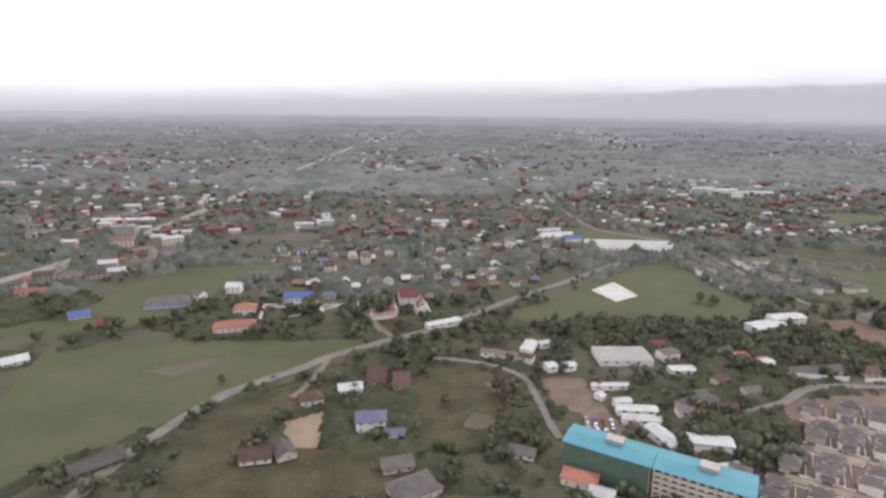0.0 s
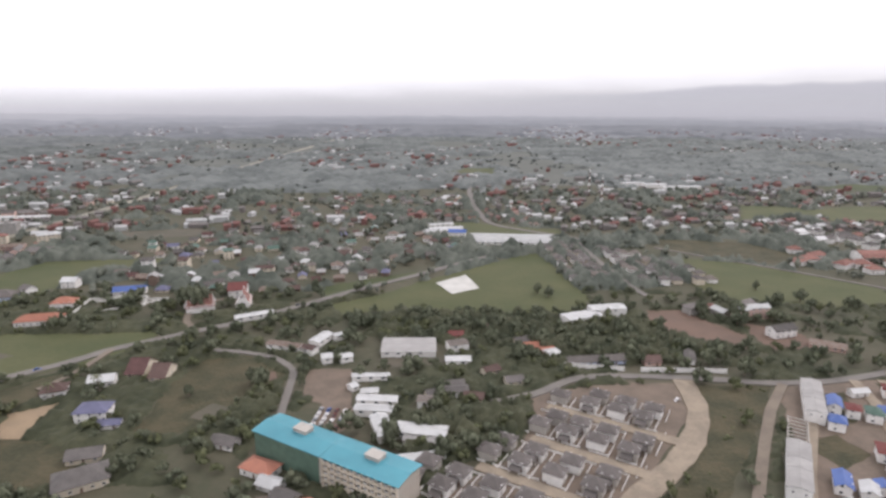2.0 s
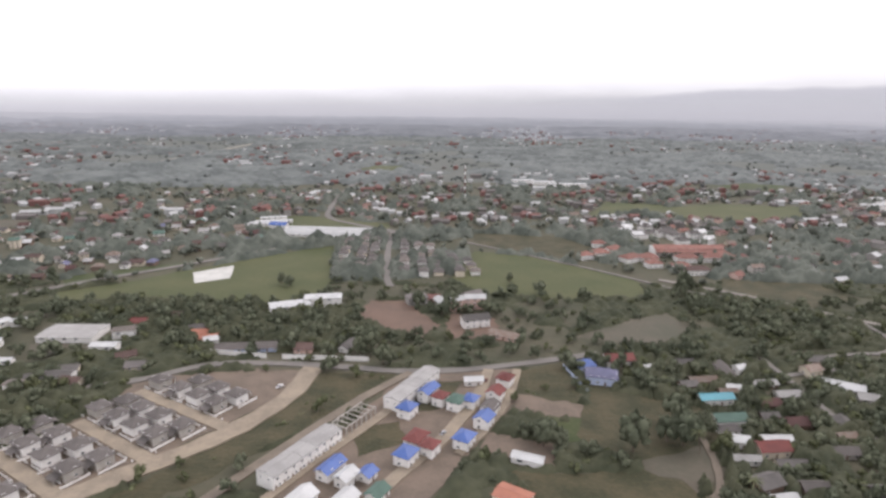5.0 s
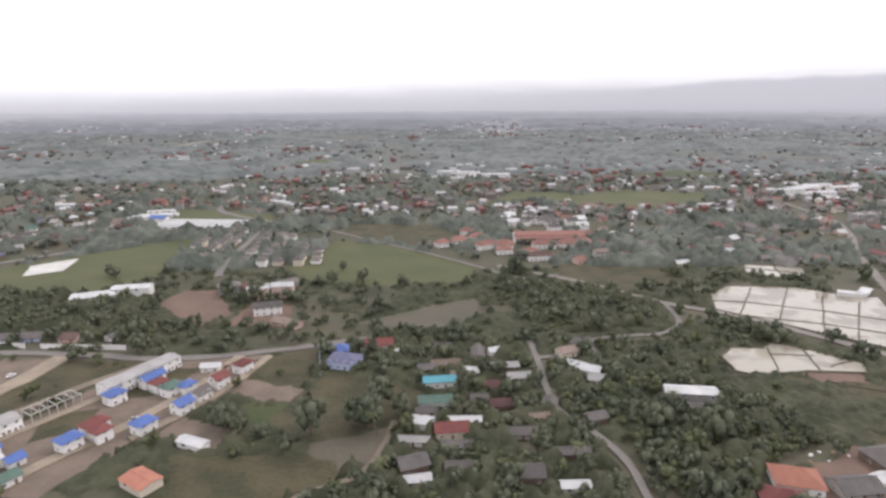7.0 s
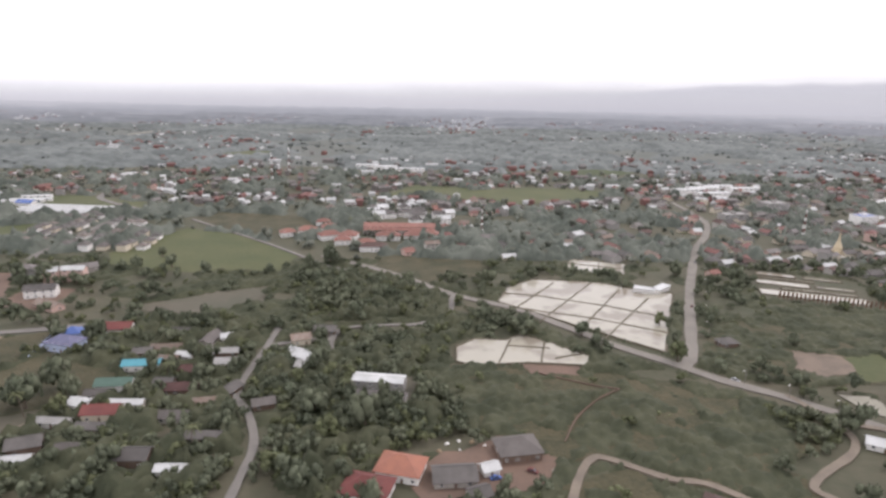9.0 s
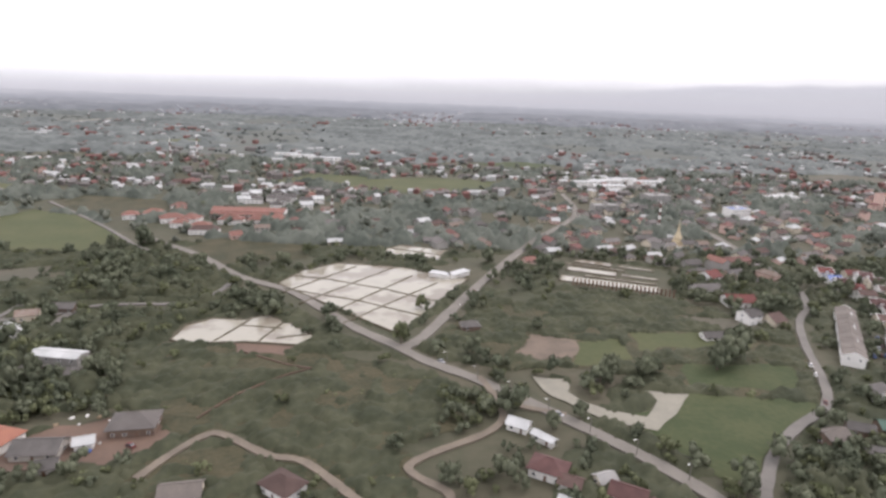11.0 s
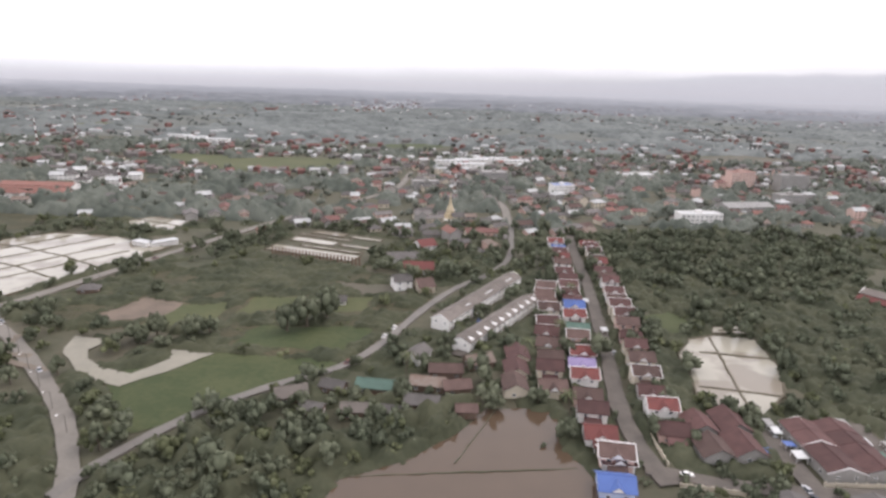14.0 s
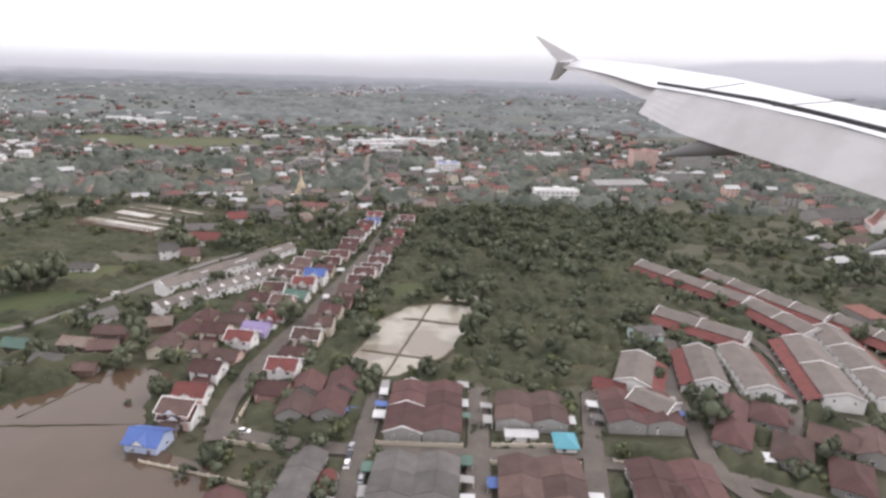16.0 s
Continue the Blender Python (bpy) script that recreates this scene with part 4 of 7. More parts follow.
def shed(a, b, wide, h, roof, label, wall="white", rise=0.9, category="shed"):
    """A long plain shed with a ribbed metal roof."""
    a, b = Vector(a), Vector(b)
    length, turn = (b - a).length, math.degrees(math.atan2((b - a).y, (b - a).x))
    mid = (a + b) / 2
    for k in range(int(length / 4) + 1):
        q = a.lerp(b, min(1, k * 4 / max(length, 1)))
        take_disc(q.x, q.y, wide * 0.6)
    t = thing("shed", label, category)
    part("wall", house_walls(length, wide, h, rise, True), WALL[wall], t)
    s = gable_roof(length, wide, h, rise, 0.5, 0.1)
    for i in range(1, int(length / 3)):
        x = i * 3 - length / 2
        for sg in (-1, 1):
            s.beam((x, sg * (wide / 2 + 0.45), h + 0.02), (x, 0, h + rise + 0.06), 0.18, 0.1)
    part("roof", s, ROOF[roof], t)
    for i in range(max(1, int(length / 7))):
        put("window", WINDOW[(2.4, 1.3)], t, (i + 0.5) * 7 - length / 2 if length > 7 else 0, -wide / 2, max(0.6, h - 2.0))
    t.matrix_basis = at(mid.x, mid.y, 0, turn)
    return t


# ---------------------------------------------------------------- the apartment block under the turquoise roof
def apartment():
    t = thing("apartment_building", "five-storey cream apartment block under turquoise metal roof", "building")
    L, D, H, FL = 38.0, 15.5, 13.6, 2.72
    M_NET = material("green_scaffold_netting", (0.10, 0.16, 0.12), (0.075, 0.12, 0.09), scale=0.3, detail_scale=2)
    M_STRIPE = material("brown_facade_stripe", (0.40, 0.34, 0.27), (0.34, 0.28, 0.22), scale=0.3, detail_scale=2)
    balcony = Shape().box(-1.55, -1.1, -0.15, 1.55, 0.05, 0.0).box(-1.55, -1.1, 0, 1.55, -1.0, 0.95).mesh("balcony", M_CREAM)
    M_PALE = material("pale_apartment_plaster", (0.60, 0.565, 0.51), (0.50, 0.47, 0.42), scale=0.2, detail_scale=1.5)
    sill = Shape().box(-1.3, -0.2, -0.12, 1.3, -0.065, -0.01).mesh("window_sill", M_TRIM)
    for k, x0 in ((0, -38.6), (1, 0.6)):
        blk = part("block", Shape().box(x0, -D / 2, -0.3, x0 + L, D / 2, H), M_PALE, t, "pale plastered block")
        s = Shape()
        for sg in (-1, 1):
            q = [(x0 - 0.9, sg * (D / 2 + 1.0), H + 0.25), (x0 + L + 0.9, sg * (D / 2 + 1.0), H + 0.25), (x0 + L + 0.9, 0, H + 1.5), (x0 - 0.9, 0, H + 1.5)]
            s.slab(q if sg < 0 else q[::-1], 0.3)
        for i in range(1, 38):
            for sg in (-1, 1):
                s.beam((x0 + i, sg * (D / 2 + 0.95), H + 0.32), (x0 + i, 0, H + 1.55), 0.14, 0.1)
        part("roof", s, ROOF["teal"], t, "turquoise ribbed metal roof")
        part("stair_head", Shape().box(x0 + 17, -1.0, H + 0.5, x0 + 24, 4.2, H + 3.0).box(x0 + 16.7, -1.3, H + 3.0, x0 + 24.3, 4.5, H + 3.25), M_GREYWALL, t, "grey rooftop stair and tank housing")
        n = 11
        for f in range(5):
            z = f * FL
            for i in range(n):
                x = x0 + (i + 0.5) / n * L
                if k == 1:
                    put("window_sill", sill, put("window", WINDOW[(2.4, 1.3)], t, x, -D / 2, z + 1.0), 0, 0, 0)
                    put("balcony", balcony, t, x, -D / 2, z + 0.25)
                put("window", WINDOW[(1.4, 1.2)], t, x, D / 2, z + 0.95, 180)
        for i in range(n + 1):
            x = x0 + i / n * (L - 0.5) + 0.25
            part("pilaster", Shape().box(x - 0.22, -D / 2 - 1.15, -0.3, x + 0.22, -D / 2, H), M_CREAM, t) if k == 1 else None
    part("netting", Shape().box(-38.4, -D / 2 - 0.5, 0.0, -1.0, -D / 2 - 0.42, H - 0.4), M_NET, t, "dark green netting over the facade")
    for i in range(9):
        y = -D / 2 + 0.9 + i * 1.7
        part("facade_stripe", Shape().box(38.6, y, -0.3, 38.75, y + 0.75, H), M_STRIPE, t, "brown vertical stripe")
    t.matrix_basis = at(101.0, 221.8, 0, -31.6)
    for i in range(18):
        q = Vector((68, 245)).lerp(Vector((137, 203)), i / 17)
        take_disc(q.x, q.y, 11)


apartment()
house(98, 196, -32, 14, 8, 3, "orange", "cream", where=" below the apartment block")
house(84, 205, -32, 10, 7, 3, "grey", "cement", where=" beside a pond")
shed((118, 226), (148, 232), 6, 3.5, "white", "low white canteen shed behind the apartment block")

# sheds and yards behind it
for a, b, wd, h, rf in (((116, 265), (122, 246), 8, 4, "white"), ((104, 273), (123, 271), 6, 4, "white"), ((104, 283), (125, 281), 6, 4, "white"), ((105, 290), (114, 291), 5, 4, "white"), ((126, 254), (150, 249), 9, 4, "white"), ((130, 246), (146, 243), 5, 3, "pale"), ((98, 310), (119, 310), 4, 3.5, "white"), ((98, 297), (101, 300), 5, 3, "white"),
                        ((148, 291), (163, 292), 8, 4, "grey"), ((136, 281), (146, 280), 7, 4, "umber"), ((152, 330), (167, 330), 7, 4, "white"), ((67, 357), (74, 372), 8, 4, "white"), ((78, 368), (86, 372), 5, 4, "white"), ((76, 334), (82, 336), 7, 4, "white"), ((87, 334), (94, 337), 6, 4, "white"),
                        ((112, 351), (146, 351), 22, 4, "pale"), ((154, 350), (166, 354), 9, 5, "umber"), ((38, 357), (60, 350), 7, 4, "rust"), ((62, 350), (70, 346), 7, 4, "brown"),
                        ((240, 396), (266, 406), 13, 5, "white"), ((262, 410), (288, 414), 11, 7, "white"), ((215, 338), (222, 342), 8, 4, "white"), ((2, 402), (26, 414), 7, 4, "white")):
    shed(a, b, wd, h, rf, "%s low shed beside a yard" % WORD[rf] if rf != "white" else "long low shed with a white metal roof")
for x, y, a, w, d, h, rf, wl_, gb in ((-27, 271, 5, 15, 11, 6, "dusk", "white", False), (-15, 262, 5, 11, 5, 3, "dusk", "white", True), (-42, 307, 12, 13, 8, 4, "white", "white", True), (-62, 296, 20, 12, 10, 4, "brown", "white", False),
                                      (-78, 244, 10, 14, 11, 3, "brown", "white", True), (-66, 247, -60, 12, 9, 3, "grey", "cream", True), (-148, 238, 40, 22, 10, 3, "grey", "wood", True), (-28, 324, 0, 10, 20, 3, "maroon", "cream", True),
                                      (-13, 318, 0, 9, 18, 3, "brown", "cream", True), (47, 245, -20, 12, 7, 3, "grey", "white", True), (-4, 218, 30, 20, 14, 4, "grey", "cream", False), (-12, 236, 15, 14, 9, 3, "grey", "cream", True)):
    house(x, y, a, w, d, h, rf, wl_, gb)

# the orange-roofed school compound and neighbours far to the left
for x, y, a, w, d, h, rf, wl_, gb in ((-136, 402, 12, 30, 12, 4, "orange", "white", False), (-139, 436, 8, 16, 12, 5, "orange", "white", False), (-104, 467, 10, 24, 10, 4, "blue", "white", True), (-163, 486, 0, 12, 10, 6, "white", "white", True),
                                      (-205, 452, 15, 34, 16, 4, "slate", "blue", False), (-186, 466, -30, 10, 9, 6, "grey", "white", True), (-44, 440, 25, 12, 18, 6, "orange", "white", True), (-14, 462, 10, 14, 16, 7, "red", "white", True),
                                      (-232, 410, 10, 12, 10, 3, "red", "cream", True), (-260, 425, 30, 14, 9, 3, "blue", "cream", True), (-268, 330, 40, 18, 12, 4, "grey", "white", True), (-255, 345, 40, 14, 9, 3, "white", "white", True), (-280, 318, 40, 15, 9, 3, "white", "white", True)):
    house(x, y, a, w, d, h, rf, wl_, gb, detail=1)


# ---------------------------------------------------------------- walls
def garden_wall(a, b, h, label, mat=M_WHITE, gap=4.0, skip=()):
    a, b = Vector(a), Vector(b)
    t = thing("garden_wall", label, "wall")
    L = (b - a).length
    n = max(1, int(L / gap))
    panel = Shape().box(0, -0.08, -0.2, L / n, 0.08, h).mesh("wall_panel", mat)
    post = Shape().box(-0.2, -0.2, -0.2, 0.2, 0.2, h + 0.3).mesh("post", mat)
    for i in range(n + 1):
        if i < n and i not in skip:
            put("wall_panel", panel, t, i * L / n, 0, 0)
        put("post", post, t, i * L / n, 0, 0)
    t.matrix_basis = at(a.x, a.y, 0, math.degrees(math.atan2((b - a).y, (b - a).x)))
    return t


garden_wall((224, 325), (258, 319), 3.0, "long white garden wall beside the estate road")
garden_wall((268, 318), (318, 315), 3.0, "long white garden wall beside the estate road")
garden_wall((-122, 410), (-66, 452), 1.6, "white boundary wall of the compound")
garden_wall((-122, 446), (-66, 452), 1.6, "white boundary wall of the compound")
garden_wall((-84, 470), (-40, 478), 1.6, "white boundary wall of a bare yard")
garden_wall((430, 308), (436, 278), 1.8, "pale blue boundary wall", WALL["blue"])
house(236, 330, 5, 20, 8, 3, "slate", "blue", where=" behind the white wall")
house(256, 332, 5, 14, 8, 3, "slate", "blue", where=" behind the white wall")
house(278, 330, 0, 10, 9, 3, "brown", "pink", where=" behind the white wall")
house(304, 334, 70, 14, 6, 3, "grey", "white", where=" behind the white wall")
for x, y, a, rf in ((203, 361, 20, "grey"), (208, 352, 10, "orange"), (216, 344, 15, "orange"), (160, 372, 0, "red"), (178, 383, 10, "brown"), (145, 290, 20, "grey"), (156, 300, 10, "grey"), (166, 286, -10, "brown"), (190, 305, 10, "grey"), (178, 318, 30, "brown")):
    house(x, y, a, 10, 7, 3, rf, "cream", detail=1)
house(384, 372, 15, 18, 9, 6, "grey", "white", where=" on bare red earth")
house(402, 350, -30, 20, 8, 3, "rust", "pink", where=" on bare red earth")

# ---------------------------------------------------------------- the estate of grey two-storey houses under construction
ux, uy = 0.847, -0.531
vx, vy = 0.531, 0.847


def plot(u, v):
    return ux * u + vx * v, uy * u + vy * v


ESTATE = "houses of the unfinished estate"
for v, us in ((364.5, (47, 61, 75)), (354.0, (29, 45, 59, 72)), (332.0, (35, 47, 60.5, 77)), (321.5, (30, 44, 58.5, 73)), (299.0, (22, 37, 54, 70)), (288.0, (19, 34, 50, 67)), (267.0, (0, 15, 31, 47, 62)), (256.0, (-2, 13, 28, 43, 58)), (234.0, (8, 24, 40, 54))):
    for i, u in enumerate(us):
        x, y = plot(u, v)
        house(x, y, -32 if i % 2 else 148, 8.5, 7.5, 5, "slate", "white" if i % 3 else "cement", False, wing=True, rise=1.9, group=ESTATE, where=" on bare earth")
        back = 1 if v in (364.5, 332.0, 299.0, 267.0) else -1
        garden_wall(plot(u + 6.8, v - 4.5 * back), plot(u + 6.8, v + 6.5 * back), 1.1, "low pale plot wall beside an unfinished house", M_WHITE, 3.6)
for v, u0, u1 in ((348.2, 24, 84), (339.0, 24, 84), (315.6, 22, 82), (306.4, 18, 80), (283.2, 2, 74), (274.0, -4, 70), (250.6, -6, 62), (241.4, 2, 58)):
    garden_wall(plot(u0, v), plot(u1, v), 0.9, "low pale plot wall along an unfinished street", M_WHITE, 4.2, skip=tuple(range(1, 40, 3)))

# ---------------------------------------------------------------- the long white sheds, the frame between them, and the blue-roofed houses
terrace("row_building", (290, 200), (311, 235), 9, 6, "pale", "white", "long white two-storey row building with pale roof", unit=4.5, rise=1.0)
terrace("row_building", (335, 259), (355, 295), 9, 6, "pale", "white", "long white two-storey row building with pale roof", unit=4.5, rise=1.0)
fr = thing("concrete_frame", "bare concrete frame of an unfinished row building", "building")
for i in range(7):
    for y in (-4.2, 4.2):
        put("column", Shape().box(-0.2, -0.2, -0.2, 0.2, 0.2, 4.2).mesh("column", M_GREYWALL), fr, i * 3.6, y, 0)
    part("beam", Shape().box(i * 3.6 - 0.2, -4.6, 4.2, i * 3.6 + 0.2, 4.6, 4.6), M_GREYWALL, fr)
for y in (-4.2, 4.2):
    part("beam", Shape().box(0, y - 0.2, 4.62, 22, y + 0.2, 5.0), M_GREYWALL, fr)
fr.matrix_basis = at(313, 238, 0, 59)

BLUE_GROUP = "new houses of the blue-roofed street"
for x, y, a, w, d, h, rf, gb in ((353, 272, 60, 15, 8, 6, "blue", True), (343, 255, 60, 10, 9, 6, "blue", False), (359, 266, 60, 9, 8, 6, "red", False), (367, 262, 60, 11, 9, 6, "green", False), (374, 263, 60, 9, 8, 6, "blue", False),
                                 (377, 287, 5, 12, 6, 4, "white", True), (394, 286, 60, 10, 9, 6, "red", False), (387, 270, 60, 10, 9, 6, "red", True), (383, 257, 60, 10, 9, 5, "slate", True), (379, 245, 60, 10, 9, 6, "blue", True), (369, 229, 60, 11, 9, 6, "blue", False),
                                 (348, 229, 60, 13, 9, 6, "red", False), (354, 223, 60, 9, 8, 6, "red", False), (344, 217, 60, 11, 9, 6, "blue", False), (314, 209, 60, 15, 8, 5, "blue", True), (321, 203, 60, 10, 8, 5, "white", True), (329, 206, 60, 8, 7, 4, "blue", True), (305, 190, 60, 16, 10, 4, "white", True), (322, 190, 60, 12, 9, 4, "white", True), (334, 194, 60, 10, 8, 4, "green", True)):
    house(x, y, a, w * 0.78, d * 0.78, h - 0.5, rf, "white", gb, group=BLUE_GROUP, where=" on a dusty street")
shed((389, 219), (401, 214), 5, 3, "white", "low white shed on a beige yard")
shed((380, 195), (391, 188), 9, 3.5, "orange", "orange-roofed shed beside the new street", "cream")
house(447, 291, -15, 16, 11, 5, "dusk", "blue", False, where=" behind a pale wall")
house(442, 306, 10, 9, 8, 4, "blue", "blue", False)
house(463, 313, 5, 16, 9, 4, "red", "white", where=" beside the village")
house(475, 303, 10, 9, 4, 3, "white", "white")

# ---------------------------------------------------------------- the wooded village with the turquoise roof
for x, y, a, w, d, h, rf, wl_ in ((498, 267, 5, 17, 6, 4, "teal", "white"), (491, 283, 5, 9, 6, 3, "grey", "wood"), (501, 288, 5, 15, 6, 3, "rust", "wood"), (519, 300, 85, 16, 7, 3, "slate", "cement"), (514, 279, -10, 8, 5, 3, "white", "white"), (528, 301, 20, 6, 5, 4, "white", "white"), (532, 284, 5, 14, 5, 3, "pale", "wood"),
                                  (538, 272, 5, 12, 6, 3, "pale", "white"), (523, 263, 5, 11, 7, 3, "maroon", "wood"), (508, 274, 0, 9, 6, 3, "rust", "wood"), (495, 247, 5, 15, 7, 4, "green", "white"), (491, 239, 5, 9, 5, 3, "grey", "white"), (526, 245, 5, 17, 7, 3, "maroon", "wood"), (490, 229, -15, 9, 6, 4, "white", "white"), (502, 223, 5, 14, 8, 4, "red", "cream"),
                                  (508, 231, 0, 14, 4, 3, "white", "cream"), (486, 216, -5, 13, 4, 3, "pale", "white"), (504, 212, 0, 12, 5, 3, "grey", "cream"), (532, 221, 0, 12, 6, 3, "slate", "cement"), (486, 199, 20, 11, 8, 4, "grey", "wood"), (488, 190, 10, 10, 4, 3, "white", "cream"), (504, 197, 0, 10, 6, 3, "slate", "wood"), (529, 192, 0, 13, 8, 4, "grey", "wood"),
                                  (550, 206, 0, 13, 5, 3, "grey", "wood"), (546, 185, 0, 10, 4, 3, "white", "white"), (541, 232, 10, 9, 6, 3, "rust", "wood"), (516, 250, 0, 8, 6, 3, "grey", "wood"), (575, 277, -30, 11, 7, 4, "white", "white"), (578, 268, -20, 10, 7, 3, "pale", "cement"), (570, 284, -30, 9, 6, 3, "white", "white"), (579, 314, 0, 12, 7, 3, "grey", "wood"),
                                  (568, 300, 20, 10, 7, 4, "rust", "cream"), (500, 310, 0, 10, 6, 3, "grey", "white"), (548, 244, 70, 9, 6, 3, "grey", "wood"), (566, 232, 20, 9, 6, 3, "slate", "wood")):
    house(x, y, a, w, d, h, rf, wl_, group="houses of the wooded village", where=" among trees")
terrace("workshop", (603, 250), (627, 246), 8, 6, "white", "dull", "long two-storey workshop with white metal roof", unit=5, rise=1.0)
shed((604, 240), (628, 236), 7, 3, "grey", "open shed roof of grey sheets beside the workshop")
for x, y, a, w, d, h, rf, wl_, gb in ((628, 186, -15, 16, 12, 4, "orange", "white", False), (617, 174, -15, 16, 12, 4, "red", "white", False), (672, 198, 10, 16, 12, 4, "slate", "wood", False), (647, 182, 5, 15, 10, 3, "grey", "cement", True), (660, 186, 20, 6, 5, 3, "white", "white", True), (655, 172, 20, 7, 6, 3, "grey", "cement", True), (735, 163, -35, 12, 9, 4, "brown", "white", False),
                                      (823, 174, -28, 12, 9, 4, "maroon", "white", False), (829, 167, -28, 7, 6, 3, "brown", "white", True), (846, 160, -28, 11, 8, 4, "maroon", "white", True), (851, 153, 62, 8, 6, 3, "brown", "white", True), (841, 169, 20, 6, 5, 3, "pale", "cream", True), (825, 157, -28, 4, 4, 3, "white", "white", True), (817, 202, -30, 8, 6, 3, "white", "white", True), (825, 193, -45, 9, 3, 3, "white", "white", True), (829, 142, -28, 10, 8, 3, "salmon", "white", False), (805, 301, 10, 10, 7, 3, "grey", "wood", False), (704, 160, 10, 12, 8, 3, "umber", "cream", True)):
    house(x, y, a, w, d, h, rf, wl_, gb, where=" beside a track")

# ---------------------------------------------------------------- the red-roofed school and the pale resort behind
terrace("school", (575, 566), (644, 566), 15, 8, "salmon", "white", "long school block with salmon roof and white stripes", unit=4, eave="salmon", front="salmon", gables=0, rise=2.5)
for x, y, a, w, d, rf in ((521, 558, 10, 18, 12, "salmon"), (540, 572, 10, 16, 12, "salmon"), (545, 540, 30, 20, 12, "salmon"), (563, 540, -10, 16, 14, "salmon"), (504, 548, 20, 14, 10, "salmon"), (582, 512, 5, 16, 10, "salmon"), (560, 520, 5, 14, 10, "salmon"), (600, 540, 0, 22, 12, "salmon"), (625, 542, 0, 20, 12, "salmon"), (640, 548, 0, 14, 12, "salmon"), (530, 596, 0, 14, 10, "salmon"), (590, 498, 5, 24, 10, "brown")):
    house(x, y, a, w, d, 5, rf, "white", False, detail=1, group="salmon-roofed school buildings", where=" in the school grounds")
rng = random.Random(11)
for i in range(22):
    u = rng.random()
    x, y = 572 + u * 80 + rng.uniform(-8, 8), 705 - u * 60 - (i % 3) * 26 + rng.uniform(-6, 6)
    house(x, y, 15, 13, 10, 6, "grey" if i % 4 else "white", "white", i % 2 == 0, detail=1, group="pale resort villas", where=" among palms")
for i in range(5):
    shed((178 + i * 3, 640 + i * 8.5), (276 + i * 5, 628 + i * 9), 4.2, 3, "white", "very long white-roofed growing shed on a meadow")
for i in range(3):
    shed((134 + i * 4, 684 + i * 9), (176 + i * 4, 694 + i * 9), 5, 3.5, "white", "long white-roofed growing shed on a meadow")
shed((142, 722), (172, 732), 8, 4, "white", "long white-roofed depot shed")
house(176, 678, -10, 20, 10, 5, "blue", "white", True, detail=1, where=" of the depot")

# ---------------------------------------------------------------- beside the crossroads: angled pavilion, seed beds with a palisade, red houses
pv = thing("pavilion", "low white angled pavilion beside the flooded fields", "building")
for a, b in (((-13, 6), (0, 0)), ((0, 0), (13, 12))):
    part("roof", Shape().beam((*a, 3.6), (*b, 3.6), 7.0, 0.35), ROOF["white"], pv)
    part("wall", Shape().beam((*a, 1.6), (*b, 1.6), 5.0, 3.4), M_WHITE, pv)
pv.matrix_basis = at(797, 388, 0, 0)
take_disc(797, 392, 16)
fence = thing("palisade", "row of dark standing planks before pale beds", "fence")
plank = Shape().box(-0.55, -0.2, -0.2, 0.55, 0.2, 5.2).box(-0.6, -0.25, 5.2, 0.6, 0.25, 5.6).mesh("plank", M_DOOR)
for i in range(26):
    q = Vector((882, 381)).lerp(Vector((943, 359)), i / 25)
    put("plank", plank, fence, q.x - 882, q.y - 381, 0, -20)
fence.matrix_basis = at(882, 381, 0)
for x, y, a, w, d, h, rf, wl_ in ((984, 396, 30, 12, 12, 6, "red", "white"), (970, 372, 10, 20, 10, 4, "grey", "white"), (981, 350, 0, 18, 12, 4, "red", "white"), (972, 320, 20, 10, 10, 6, "grey", "white"), (985, 318, 20, 9, 12, 4, "brown", "cream"), (938, 294, 5, 12, 7, 2.5, "grey", "white")):
    house(x, y, a, w, d, h, rf, wl_, where=" beside the meadow")
for x, y, a, w, d, rf in ((938, 196, 20, 11, 8, "umber"), (953, 202, -20, 9, 6, "grey"), (969, 203, -8, 14, 7, "green"), (987, 192, -8, 12, 7, "grey"), (977, 185, -8, 10, 5, "grey"), (963, 186, 0, 9, 6, "umber"), (989, 206, -8, 13, 7, "rust"), (1000, 204, 10, 10, 7, "brown"), (996, 217, 0, 13, 7, "brown"), (1003, 187, 0, 7, 5, "brown"), (1010, 226, 20, 11, 8, "rust"), (948, 186, -15, 8, 5, "grey")):
    house(x, y, a, w, d, 3.5, rf, "wood", group="old farmhouses by the pond", where=" beside the pond trees")

# long grey row houses beside the village lane
terrace("row_house", (994, 262), (1038, 332), 10, 5.5, "umber", "white", "long row of houses under weathered grey roof", unit=5, gables=1, rise=2.2, clerestory=True)
terrace("row_house", (1003, 239), (1043, 297), 9, 5, "umber", "white", "long row of houses with small white dormers", unit=5, dormers=10, rise=2.0)
house(984, 230, 60, 10, 8, 4, "grey", "white", where=" at the end of the row")

# ---------------------------------------------------------------- the street of red-roofed houses
rng = random.Random(21)


def street_x(y):
    pts = ((150, 1063), (168, 1060), (196, 1061), (236, 1068), (280, 1075), (335, 1083), (405, 1091))
    for (ya, xa), (yb, xb) in zip(pts, pts[1:]):
        if y <= yb:
            return xa + (xb - xa) * (y - ya) / (yb - ya)
    return pts[-1][1]


